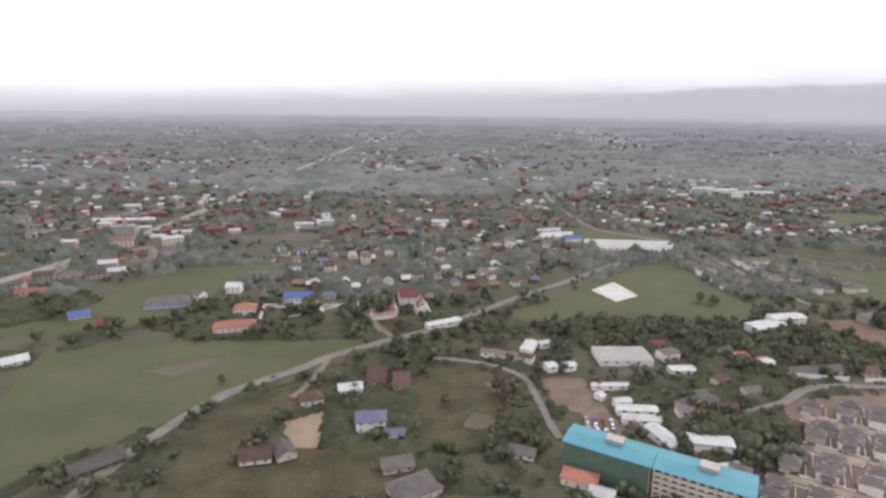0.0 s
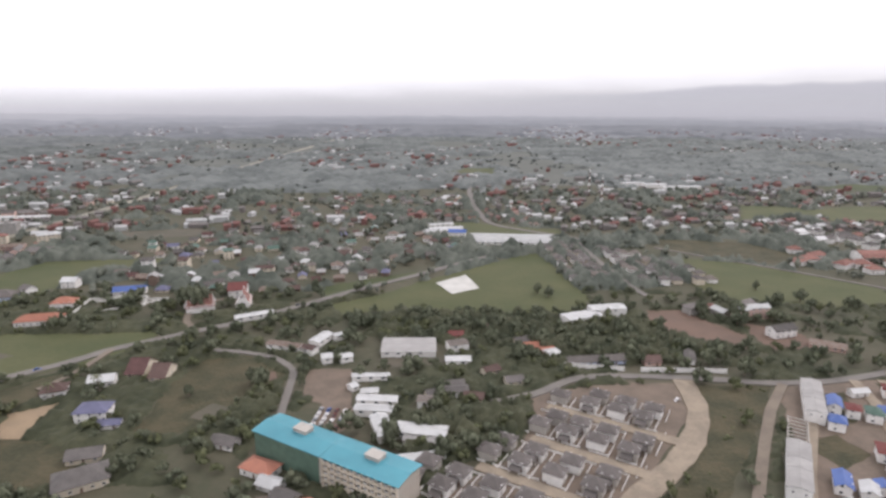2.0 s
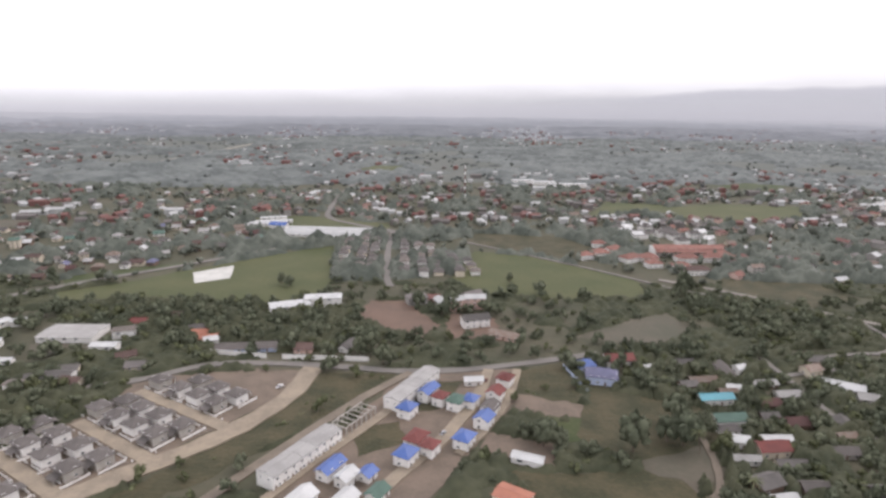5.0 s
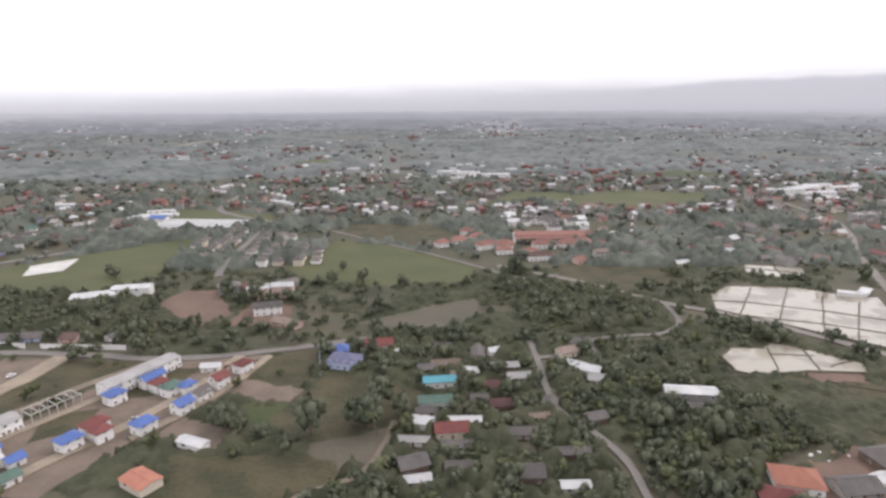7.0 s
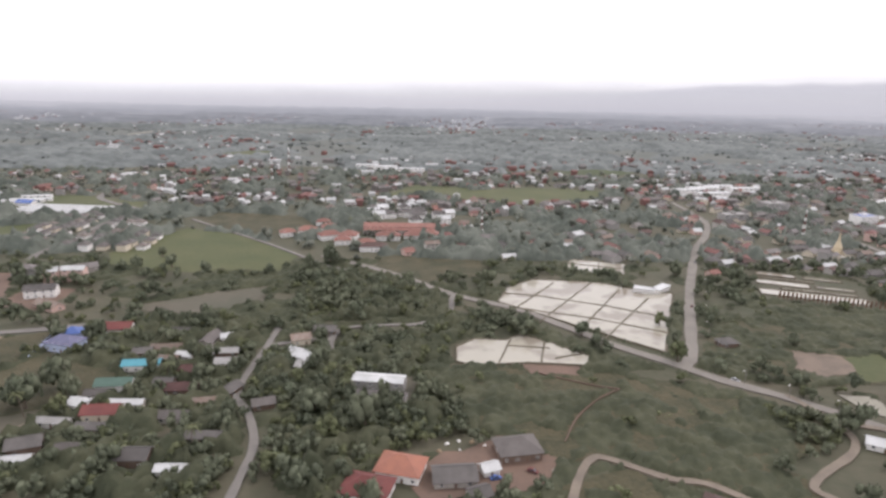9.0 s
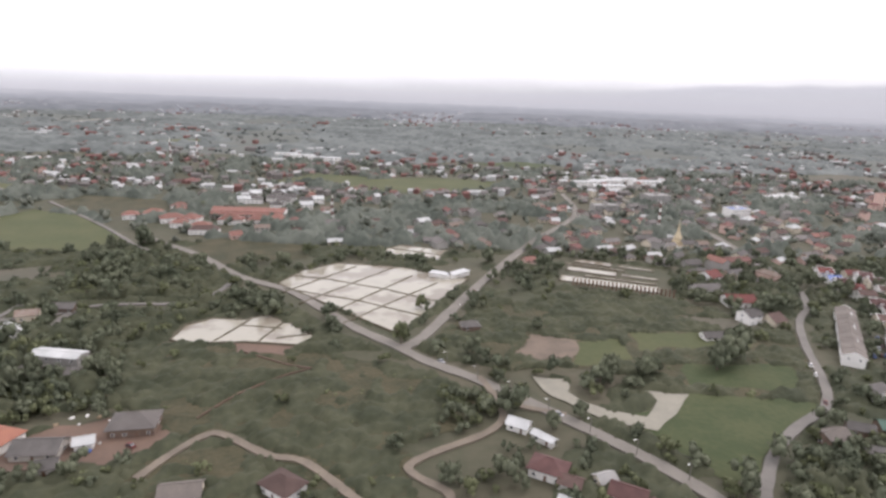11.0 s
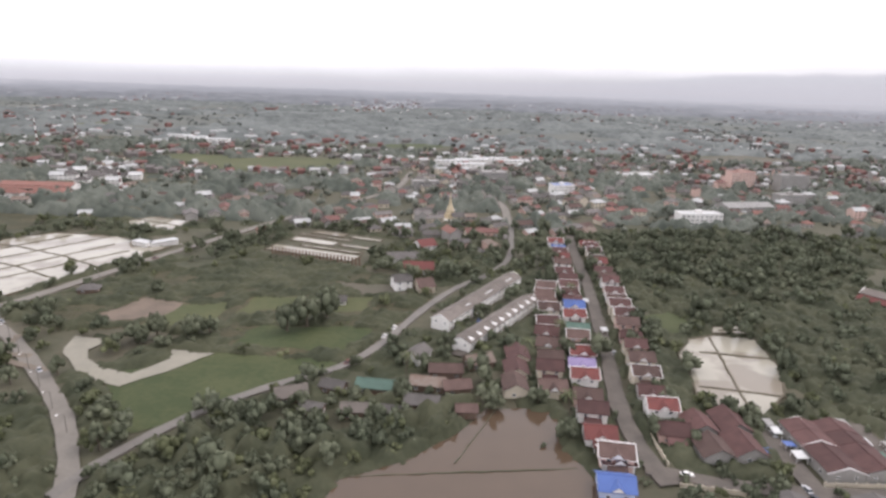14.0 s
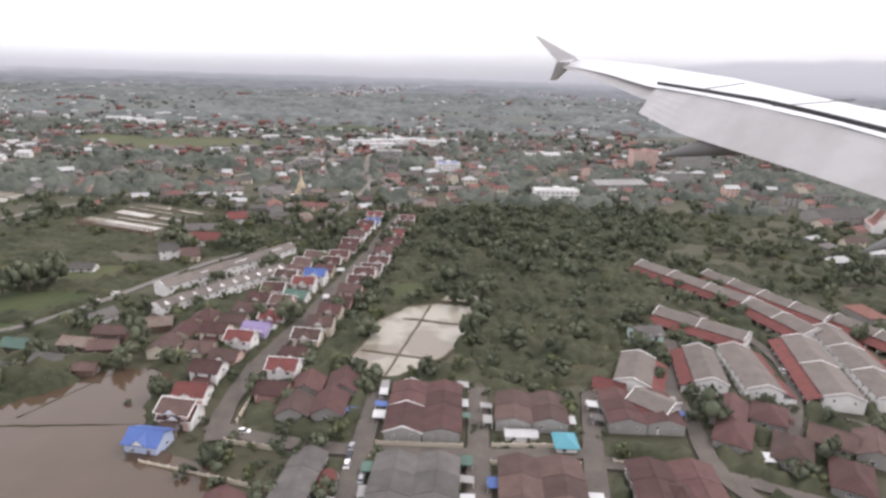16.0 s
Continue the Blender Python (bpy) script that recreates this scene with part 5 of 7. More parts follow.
RED_GROUP = "houses of the red-roofed street"
special = {(-1, 0): ("blue", "blue"), (-1, 6): ("lilac", "lilac"), (-1, 5): ("red", "white"), (-1, 9): ("green", "white"), (-1, 11): ("blue", "white"), (-1, 20): ("blue", "white"), (1, 2): ("red", "white"), (-1, 7): ("red", "white"), (-1, 21): ("red", "white"), (-1, 18): ("red", "white")}
for side in (-1, 1):
    y, i = (147.0, 0) if side < 0 else (176.0, 1)
    while y < 425:
        rf, wl_ = special.get((side, i), (("maroon", "brown", "maroon", "maroon", "brown", "red")[rng.randrange(6) if i % 3 else 0], ("white", "cream", "pink")[rng.randrange(3)]))
        big = rng.uniform(0, 1.5)
        x = street_x(y) + side * (12.2 + rng.uniform(-0.8, 0.8))
        if taken(x, y) != 1 or side < 0:
            house(x if i or side > 0 else 1045, y if i or side > 0 else 147, rng.uniform(-3, 3) - 6, 9 + round(big), 8.5, rng.choice((4, 4, 6)), rf, wl_, True, trim=rng.random() < 0.45, wing=i > 0 and rng.random() < 0.5, cross=rng.random() < 0.85, group=RED_GROUP, where=" on a narrow plot")
        y += 12.2 + rng.uniform(0, 0.8)
        i += 1
y = 178.0
while y < 330:
    x = street_x(y) - 26 + rng.uniform(-1, 1)
    if not inside([(1035, 191), (1013, 192), (1003, 173), (952, 148), (962, 110), (1070, 100), (1044, 150)], np.array([x]), np.array([y]))[0]:
        house(x, y, rng.uniform(-6, 6) - 8, 10, 9, rng.choice((4, 4, 6)), rng.choice(("maroon", "brown", "maroon", "rust")), rng.choice(("white", "cream")), True, trim=rng.random() < 0.3, wing=rng.random() < 0.5, cross=rng.random() < 0.6, group=RED_GROUP, where=" on a narrow plot")
    y += 13.0
y = 205.0
while y < 235:
    house(street_x(y) - 40, y, 90, 11, 9, 4, rng.choice(("maroon", "brown")), "cream", True, group=RED_GROUP, where=" on a narrow plot")
    y += 13

# ---------------------------------------------------------------- back-to-back terraces of dark tiled roofs
for k, (xa, xb) in enumerate(((1112.5, 1136), (1147, 1170), (1183, 1207))):
    for j in (0, 1):
        x = xa + (xb - xa) * (0.25 + 0.5 * j)
        wd = (xb - xa) / 2 - 0.4
        terrace("terrace", (x + 0.4, (153, 160, 161)[k]), (x + (1.2, 1.8, 1.2)[k], (182, 177, 181)[k]), wd, 3.6, ("maroon", "brown", "maroon")[k], "dull", "low terrace of dark red-brown tiled roofs", unit=5, rise=1.9, gables=2 if k == 0 and j == 0 else 0)
        terrace("terrace", (x - 2, 108), (x, 142.5), wd, 3.6, ("grey", "brown", "maroon")[k], "dull", "low terrace of %s roofs between streets" % ("weathered grey" if k == 0 else "dark brown tiled"), unit=5, rise=1.9)
for x, y, w, rf in ((1094, 168, 12, "maroon"), (1083, 166, 10, "brown"), (1096, 182, 12, "maroon"), (1084, 180, 10, "maroon"), (1076, 118, 12, "maroon"), (1222, 160, 15, "maroon"), (1236, 152, 15, "brown"), (1226, 172, 14, "maroon"), (1246, 140, 15, "maroon"), (1262, 154, 14, "brown"), (1276, 140, 15, "maroon"), (1240, 122, 15, "grey"), (1258, 126, 14, "maroon"), (1282, 160, 14, "maroon"), (1296, 140, 14, "brown"), (1194, 128, 13, "maroon"), (1200, 116, 13, "brown")):
    house(x, y, 90 if w < 14 else 60, w, 10, 3.5, rf, "dull", w % 2 == 0, group="dark-roofed bungalows", where=" between streets")
terrace("terrace", (1090, 108), (1094, 143), 9, 3.6, "grey", "dull", "low terrace of weathered grey roofs beside the pond", unit=5, rise=1.7)
house(1100, 131, 85, 7, 4, 3, "red", "white", True, where=" beside the terrace")
house(1168, 153, 90, 7, 6, 3, "teal", "white", False, where=" at a street corner")
house(1155, 156, 0, 9, 3, 3, "white", "white")
house(1049, 160, -4, 10, 9, 4, "maroon", "white", True, trim=True, cross=True, group=RED_GROUP, where=" on a narrow plot")

# the long terraces with grey roofs and red porch roofs
TG = "long terraces with red porch roofs"
for k, (a, b, wd, g_) in enumerate((((1243, 322), (1279, 268), 11, 3), ((1279, 266), (1290, 232), 12, 2), ((1229, 252), (1258, 226), 11, 2), ((1232, 214), (1226, 186), 11, 1), ((1247, 216), (1243, 182), 12, 1), ((1279, 226), (1268, 178), 13, 2), ((1297, 238), (1287, 178), 13, 3), ((1275, 308), (1306, 248), 10, 4), ((1310, 250), (1326, 215), 10, 2), ((1314, 210), (1306, 172), 12, 2), ((1206, 206), (1197, 184), 12, 1), ((1196, 178), (1206, 168), 11, 1))):
    terrace("terrace", a, b, wd, 5.2, "umber", "white", "long terrace with grey roof and red porch roofs", unit=4.5, eave="red", sides=(1,) if k in (4, 6, 10) else (-1,), gables=g_, rise=2.0, group=TG)
house(1216, 229, 10, 12, 9, 5, "grey", "mint", True, where=" at the edge of the bushes")
house(1190, 187, -20, 10, 7, 3, "red", "pink")

rng = random.Random(77)
for row in range(6):
    for col in range(9):
        x, y = 1216 + col * 13.5 + row * 2 + rng.uniform(-1, 1), 108 + row * 12.5 + rng.uniform(-1, 1)
        if x < 1200 + 0.62 * (y - 100) + 118 and not any(taken(x + p, y + q) for p, q in ((0, 0), (4, 0), (-4, 0), (0, 4), (0, -4))):
            house(x, y, rng.choice((60, 60, 150)), rng.choice((11, 12)), rng.choice((9, 10)), 3.5, rng.choice(("maroon", "brown", "maroon")), "dull", rng.random() < 0.6, group="dark-roofed bungalows", where=" between streets")

# carports, low walls and lean-tos of the terrace streets


def carport(x, y, turn, w, d, roof):
    key = ("carport", w, d, roof)
    if key in MADE:
        return copy_thing(MADE[key], at(x, y, 0, turn))
    t = thing("carport", "%s carport roof on thin posts beside a house" % WORD[roof], "carport", "carports of the terraces")
    part("roof", Shape().slab([(-w / 2, -d / 2, 2.5), (w / 2, -d / 2, 2.5), (w / 2, d / 2, 2.9), (-w / 2, d / 2, 2.9)], 0.1), ROOF[roof], t)
    for sx in (-1, 1):
        for sy in (-1, 1):
            put("post", Shape().box(-0.06, -0.06, -0.1, 0.06, 0.06, 2.45).mesh("post", M_TRIM), t, sx * (w / 2 - 0.2), sy * (d / 2 - 0.2), 0)
    t.matrix_basis = at(x, y, 0, turn)
    MADE[key] = t
    return t


rng = random.Random(31)
for x, ys in ((1110.5, (164, 170, 178, 183, 128, 138)), (1137.8, (165, 172, 184, 126, 134, 142)), (1145.2, (163, 171, 124, 133)), (1171.8, (164, 172, 128)), (1181, (166, 174)), (1208.8, (170, 178)), (1101.5, (124, 133, 166, 176)), (1073.5, (262, 301, 350)), (1058, (226, 262, 318)), (1226, (148,)), (1250, (160,)), (1270, (146,))):
    for y in ys:
        carport(x, y, rng.choice((0, 90)), rng.choice((3.0, 4.0)), 4.0, rng.choice(("white", "pale", "grey", "white", "green", "blue")))
for a, b in (((1111, 151.4), (1137, 151.2)), ((1146, 152), (1171, 153)), ((1110, 143.8), (1137, 143.6)), ((1145, 143.8), (1171, 144)), ((1181, 146), (1206, 143)), ((1066, 150), (1084, 146.5)), ((1046, 139), (1092, 128)), ((1066, 160), (1066, 185))):
    garden_wall(a, b, 1.5, "low pale street wall with posts", M_CREAM, 3.0)


# ---------------------------------------------------------------- the village temple with stepped steep roofs
def temple_hall(x, y, turn, w, d):
    """Two-tiered steep gable roofs over a pale hall, white boards along the gables."""
    t = thing("temple_hall", "temple hall with steep tiered orange roofs and white gable boards", "temple")
    take_disc(x, y, w * 0.55)
    part("wall", house_walls(w, d, 5, d * 0.5, True), M_WHITE, t)
    for k, (ww, dd, z, rise) in enumerate(((w, d, 4.6, d * 0.32), (w * 0.86, d * 0.66, 6.4, d * 0.5), (w * 0.6, d * 0.5, 8.2, d * 0.45))):
        part("roof_tier", gable_roof(ww, dd, z, rise, 0.6), ROOF["salmon"], t)
        for sx in (-1, 1):
            s = Shape()
            for sg in (-1, 1):
                s.beam((sx * (ww / 2 + 0.62), sg * (dd / 2 + 0.6), z - rise * 0.6 / (dd / 2) + 0.2), (sx * (ww / 2 + 0.62), 0, z + rise + 0.2), 0.25, 0.4)
            s.beam((sx * (ww / 2 + 0.62), 0, z + rise), (sx * (ww / 2 + 1.0), 0, z + rise + 1.4), 0.2, 0.2)
            part("gable_board", s, M_TRIM, t, "white gable board with pointed finial")
    t.matrix_basis = at(x, y, 0, turn)


temple_hall(-32, 427, 20, 20, 11)
temple_hall(-2, 437, 100, 18, 10)


house(69, 224, -25, 15, 9, 4, "orange", "white", False, where=" below the apartment block")
house(76, 214, -25, 10, 7, 3, "white", "white", True, where=" below the apartment block")

# ---------------------------------------------------------------- villages and town farther off
rng = random.Random(3)
MIX_OLD = ("brown", "grey", "slate", "rust", "umber", "grey", "maroon", "pale", "green", "rust", "brown", "dusk", "white")
MIX_TOWN = ("far_white", "grey", "far_red", "brown", "far_grey", "far_red", "grey", "brown", "far_white", "rust", "far_grey", "salmon")
TOWN = Shape()
TOWN_MATS, TOWN_INDEX = [], []


def town_house(x, y, turn, w, d, h, roof, wall, gable):
    """A distant house, joined into the mass of the town."""
    take_disc(x, y, max(w, d) * 0.62)
    rise = round(d * 0.27, 1)
    ca, sa = math.cos(radians(turn)), math.sin(radians(turn))
    for shape, mat in ((house_walls(w, d, h, rise, gable), WALL[wall]), (gable_roof(w, d, h, rise, 0.7) if gable else hip_roof(w, d, h, rise, 0.7), ROOF[roof])):
        if mat not in TOWN_MATS:
            TOWN_MATS.append(mat)
        TOWN_INDEX.extend([TOWN_MATS.index(mat)] * len(shape.f))
        TOWN.add([(x + px * ca - py * sa, y + px * sa + py * ca, pz) for px, py, pz in shape.v], shape.f)
    for k in range(max(1, int(h / 3))):
        for i in range(max(1, int(w / 4))):
            n = max(1, int(w / 4))
            wx, wz = (i + 0.5) / n * w - w / 2, 0.9 + 3 * k
            if M_GLASS not in TOWN_MATS:
                TOWN_MATS.append(M_GLASS)
            b = Shape().box(wx - 0.7, -d / 2 - 0.05, wz, wx + 0.7, -d / 2 + 0.1, wz + 1.2)
            TOWN_INDEX.extend([TOWN_MATS.index(M_GLASS)] * len(b.f))
            TOWN.add([(x + px * ca - py * sa, y + px * sa + py * ca, pz) for px, py, pz in b.v], b.f)




def village(poly, count, mix, turn, detail, group, tall=0.15, size=(9, 15)):
    """Houses strewn over a quarter, clear of roads, fields and water."""
    xs, ys = [p[0] for p in poly], [p[1] for p in poly]
    made = tries = 0
    while made < count and tries < count * 12:
        tries += 1
        x, y = rng.uniform(min(xs), max(xs)), rng.uniform(min(ys), max(ys))
        if not inside(poly, np.array([x]), np.array([y]))[0] or any(taken(x + a, y + b) in (1, 2) for a, b in ((0, 0), (5, 0), (-5, 0), (0, 5), (0, -5))):
            continue
        w = rng.choice((size[0], (size[0] + size[1]) // 2, size[1]))
        h = rng.choice((6, 9)) if rng.random() < tall else rng.choice((3, 3, 4))
        (house if group else town_house)(x, y, turn + rng.choice((0, 90, 0, 15, -15)), w, rng.choice((7, 9)), h, rng.choice(mix), rng.choice(("white", "cream", "wood") if mix is MIX_OLD else ("dull", "dull", "cement", "cream", "pink")), rng.random() < 0.7, **({"detail": detail, "group": group, "where": " among trees"} if group else {}))
        made += 1


village([(-110, 470), (60, 465), (140, 555), (200, 640), (120, 700), (-80, 720), (-190, 600)], 135, MIX_OLD, 12, 0, "", 0.08, (7, 11))
village([(-420, 420), (-300, 470), (-250, 640), (-330, 700), (-480, 600)], 34, MIX_TOWN, 20, 0, "", 0.4, (10, 22))
SUBURB = "grey-roofed suburban houses"
for k, (xa, ya, xb, yb) in enumerate(((272, 500, 268, 630), (290, 500, 284, 632), (301, 496, 296, 620), (331, 490, 326, 620), (348, 488, 340, 606), (361, 492, 352, 590), (379, 490, 370, 572), (393, 494, 386, 548))):
    n = int((yb - ya) / 14)
    for i in range(n):
        u = (i + rng.uniform(-0.12, 0.12)) / n
        house(xa + (xb - xa) * u, ya + (yb - ya) * u, 90 + rng.choice((0, 0, 4, -3)), rng.choice((9, 10)), 8, rng.choice((4, 6)), rng.choice(("slate", "grey", "slate", "umber")), "white" if rng.random() < 0.7 else "cream", False, detail=0, group=SUBURB, where=" in a row")
village([(320, 410), (390, 440), (400, 400), (360, 395)], 6, MIX_TOWN, 20, 1, "houses round the red field", 0.5)
village([(820, 395), (870, 520), (980, 560), (1045, 470), (1035, 380), (970, 405), (960, 440), (890, 460)], 46, MIX_TOWN, 25, 0, "", 0.25)
village([(1040, 420), (1075, 420), (1180, 520), (1200, 640), (900, 660), (900, 580), (1040, 560)], 85, MIX_TOWN, 20, 0, "", 0.25, (8, 13))
village([(1200, 520), (1330, 470), (1480, 480), (1500, 640), (1240, 660)], 60, MIX_TOWN, 10, 0, "", 0.3, (8, 14))
village([(780, 450), (840, 470), (880, 600), (800, 640), (760, 520)], 22, MIX_TOWN, 20, 0, "", 0.15)
village([(1320, 240), (1460, 250), (1480, 420), (1400, 440)], 14, MIX_TOWN, 10, 0, "", 0.2)
village([(420, 650), (700, 680), (720, 800), (400, 800)], 16, MIX_TOWN, 10, 0, "", 0.2)
village([(560, 640), (800, 660), (840, 900), (560, 900)], 60, MIX_TOWN, 15, 0, "", 0.1, (6, 11))
village([(-60, 720), (300, 700), (320, 960), (-60, 960)], 95, MIX_TOWN, 10, 0, "", 0.08, (6, 11))
village([(900, 660), (1300, 660), (1320, 930), (900, 930)], 150, MIX_TOWN, 20, 0, "", 0.2, (7, 12))
village([(1300, 480), (1600, 520), (1800, 900), (1330, 900)], 120, MIX_TOWN, 10, 0, "", 0.2, (7, 12))
village([(-560, 640), (-340, 720), (-300, 960), (-620, 960)], 60, MIX_TOWN, 15, 0, "", 0.3, (8, 15))
village([(600, 440), (700, 460), (760, 560), (660, 640)], 16, MIX_TOWN, 15, 0, "", 0.2, (7, 12))
town_mesh = TOWN.mesh("town_houses", TOWN_MATS[0])
for m in TOWN_MATS[1:]:
    town_mesh.materials.append(m)
town_mesh.polygons.foreach_set("material_index", TOWN_INDEX)
tagged(new("town_houses", town_mesh), "many small houses with mixed roofs among trees", "houses", kind="stuff")


def office(x, y, turn, w, d, floors, label, wall="white", roof="white"):
    """A flat-roofed building with rows of windows and a parapet."""
    t = thing("office_building", label, "building")
    h = floors * 3.2
    take_disc(x, y, max(w, d) * 0.6)
    part("wall", Shape().box(-w / 2, -d / 2, -0.3, w / 2, d / 2, h), WALL[wall], t)
    s = Shape()
    for x0, y0, x1, y1 in ((-w / 2 - 0.15, -d / 2 - 0.15, w / 2 + 0.15, -d / 2 + 0.15), (-w / 2 - 0.15, d / 2 - 0.15, w / 2 + 0.15, d / 2 + 0.15), (-w / 2 - 0.15, -d / 2 + 0.15, -w / 2 + 0.15, d / 2 - 0.15), (w / 2 - 0.15, -d / 2 + 0.15, w / 2 + 0.15, d / 2 - 0.15)):
        s.box(x0, y0, h, x1, y1, h + 0.9)
    part("parapet", s, WALL[wall], t)
    part("roof_deck", Shape().box(-w / 2 + 0.15, -d / 2 + 0.15, h, w / 2 - 0.15, d / 2 - 0.15, h + 0.12), ROOF[roof], t)
    part("stair_head", Shape().box(-2, -1, h + 0.12, 3, 3, h + 2.8), WALL[wall], t)
    n = int(w / 4)
    for f in range(floors):
        for i in range(n):
            put("window", WINDOW[(2.4, 1.3)], t, (i + 0.5) / n * w - w / 2, -d / 2, f * 3.2 + 0.9)
    t.matrix_basis = at(x, y, 0, turn)


office(1225, 508, 5, 38, 14, 3, "four-square white school block with rows of windows")
office(1360, 600, 10, 30, 14, 4, "pale town building with rows of windows", "dull", "pale")
office(1420, 700, 0, 34, 18, 6, "tall pale town building with rows of windows", "dull", "pale")
shed((1268, 556), (1318, 566), 22, 8, "pale", "large pale-roofed hall among town houses", "dull", 3.0, "hall")
shed((1417, 452), (1461, 464), 24, 7, "grey", "large hall with weathered grey gable roof", "dull", 5.0, "hall")
office(1250, 760, 5, 44, 20, 2, "long white market hall", "white", "white")
office(1130, 640, 15, 24, 16, 3, "blue-roofed white town building", "white", "blue")
office(1060, 700, 10, 30, 20, 4, "white town building with flat roof", "dull", "pale")
office(980, 640, 10, 30, 14, 3, "white town building with flat roof", "dull", "pale")
office(-355, 690, 15, 24, 14, 4, "white highway building with flat roof", "dull", "pale")
for x, y in ((990, 830), (1020, 850), (1050, 870), (1080, 850), (1010, 800)):
    shed((x, y), (x + 46, y + 8), 16, 8, "white", "large white-roofed market hall", category="hall")
for x, y in ((505, 1090), (540, 1070), (560, 1040), (590, 1040)):
    shed((x, y), (x + 40, y + 6), 16, 6, "white", "large white-roofed factory hall", category="hall")
for x, y in ((-430, 760), (-390, 765)):
    shed((x, y), (x + 34, y + 4), 14, 6, "white", "large white-roofed factory hall", category="hall")

temple_hall(1459, 436, 70, 24, 15)
office(1366, 717, 5, 30, 16, 6, "tall pink town building with red roof deck", "pink", "red")

# the golden stupa at the end of the village
st = thing("stupa", "tall pale golden stupa with a pointed spire", "monument")
M_GOLD = material("dull_gold_paint", (0.52, 0.43, 0.28), (0.44, 0.36, 0.25), rough=0.5, scale=0.3, detail_scale=2)
prof = ((6, 0), (6, 2.5), (4.6, 2.5), (4.6, 5), (3.6, 5.2), (3.4, 8), (2.2, 11), (1.3, 13), (0.7, 17), (0.25, 22), (0.05, 25))
s = Shape()
for (ra, za), (rb, zb) in zip(prof, prof[1:]):
    ring = [(ra * math.cos(k * math.pi / 6), ra * math.sin(k * math.pi / 6), za) for k in range(12)] + [(rb * math.cos(k * math.pi / 6), rb * math.sin(k * math.pi / 6), zb) for k in range(12)]
    s.add(ring, [(k, (k + 1) % 12, 12 + (k + 1) % 12, 12 + k) for k in range(12)])
part("bell", s, M_GOLD, st)
part("terrace_base", Shape().box(-8, -8, -0.2, 8, 8, 0.9), M_WHITE, st)
st.matrix_basis = at(1004, 500, 0)
take_disc(1004, 500, 10)


# ---------------------------------------------------------------- masts and lamp posts
def mast(x, y, h):
    t = thing("radio_mast", "tall thin red and white lattice mast", "mast")
    M_RED = ROOF["red"]
    n = 8
    for i in range(n):
        s = Shape()
        z0, z1 = h * i / n, h * (i + 1) / n
        a, b = 1.6 * (1 - i / n) + 0.25, 1.6 * (1 - (i + 1) / n) + 0.25
        for k in range(4):
            c0, c1 = math.cos(k * math.pi / 2 + 0.78), math.sin(k * math.pi / 2 + 0.78)
            d0, d1 = math.cos((k + 1) * math.pi / 2 + 0.78), math.sin((k + 1) * math.pi / 2 + 0.78)
            s.beam((a * c0, a * c1, z0), (b * c0, b * c1, z1), 0.3, 0.3)
            s.beam((a * c0, a * c1, z0), (b * d0, b * d1, z1), 0.18, 0.18)
        part("section", s, M_TRIM if i % 2 else M_RED, t)
    t.matrix_basis = at(x, y, 0)


mast(405, 880, 45), mast(1010, 560, 30), mast(690, 560, 26), mast(410, 970, 45)


def lamp_post(x, y, turn):
    key = "lamp_post"
    if key in MADE:
        return copy_thing(MADE[key], at(x, y, 0, turn))
    t = thing("street_lamp", "grey concrete street lamp post with one arm", "lamp", "lamp posts along the road")
    part("post", Shape().beam((0, 0, -0.2), (0, 0, 7.5), 0.22, 0.22), M_ROAD, t)
    part("arm", Shape().beam((0, 0, 7.4), (1.8, 0, 7.9), 0.12, 0.12), M_ROAD, t)
    part("lantern", Shape().box(1.6, -0.18, 7.82, 2.4, 0.18, 8.02), M_TRIM, t)
    t.matrix_basis = at(x, y, 0, turn)
    MADE[key] = t
    return t


for i in range(7):
    q = Vector((786, 250)).lerp(Vector((866, 166)), i / 6)
    lamp_post(q.x + 4.6, q.y + 4.4, 215)
for i in range(6):
    q = Vector((796, 318)).lerp(Vector((858, 456)), i / 5)
    lamp_post(q.x + 6, q.y - 2, 160)


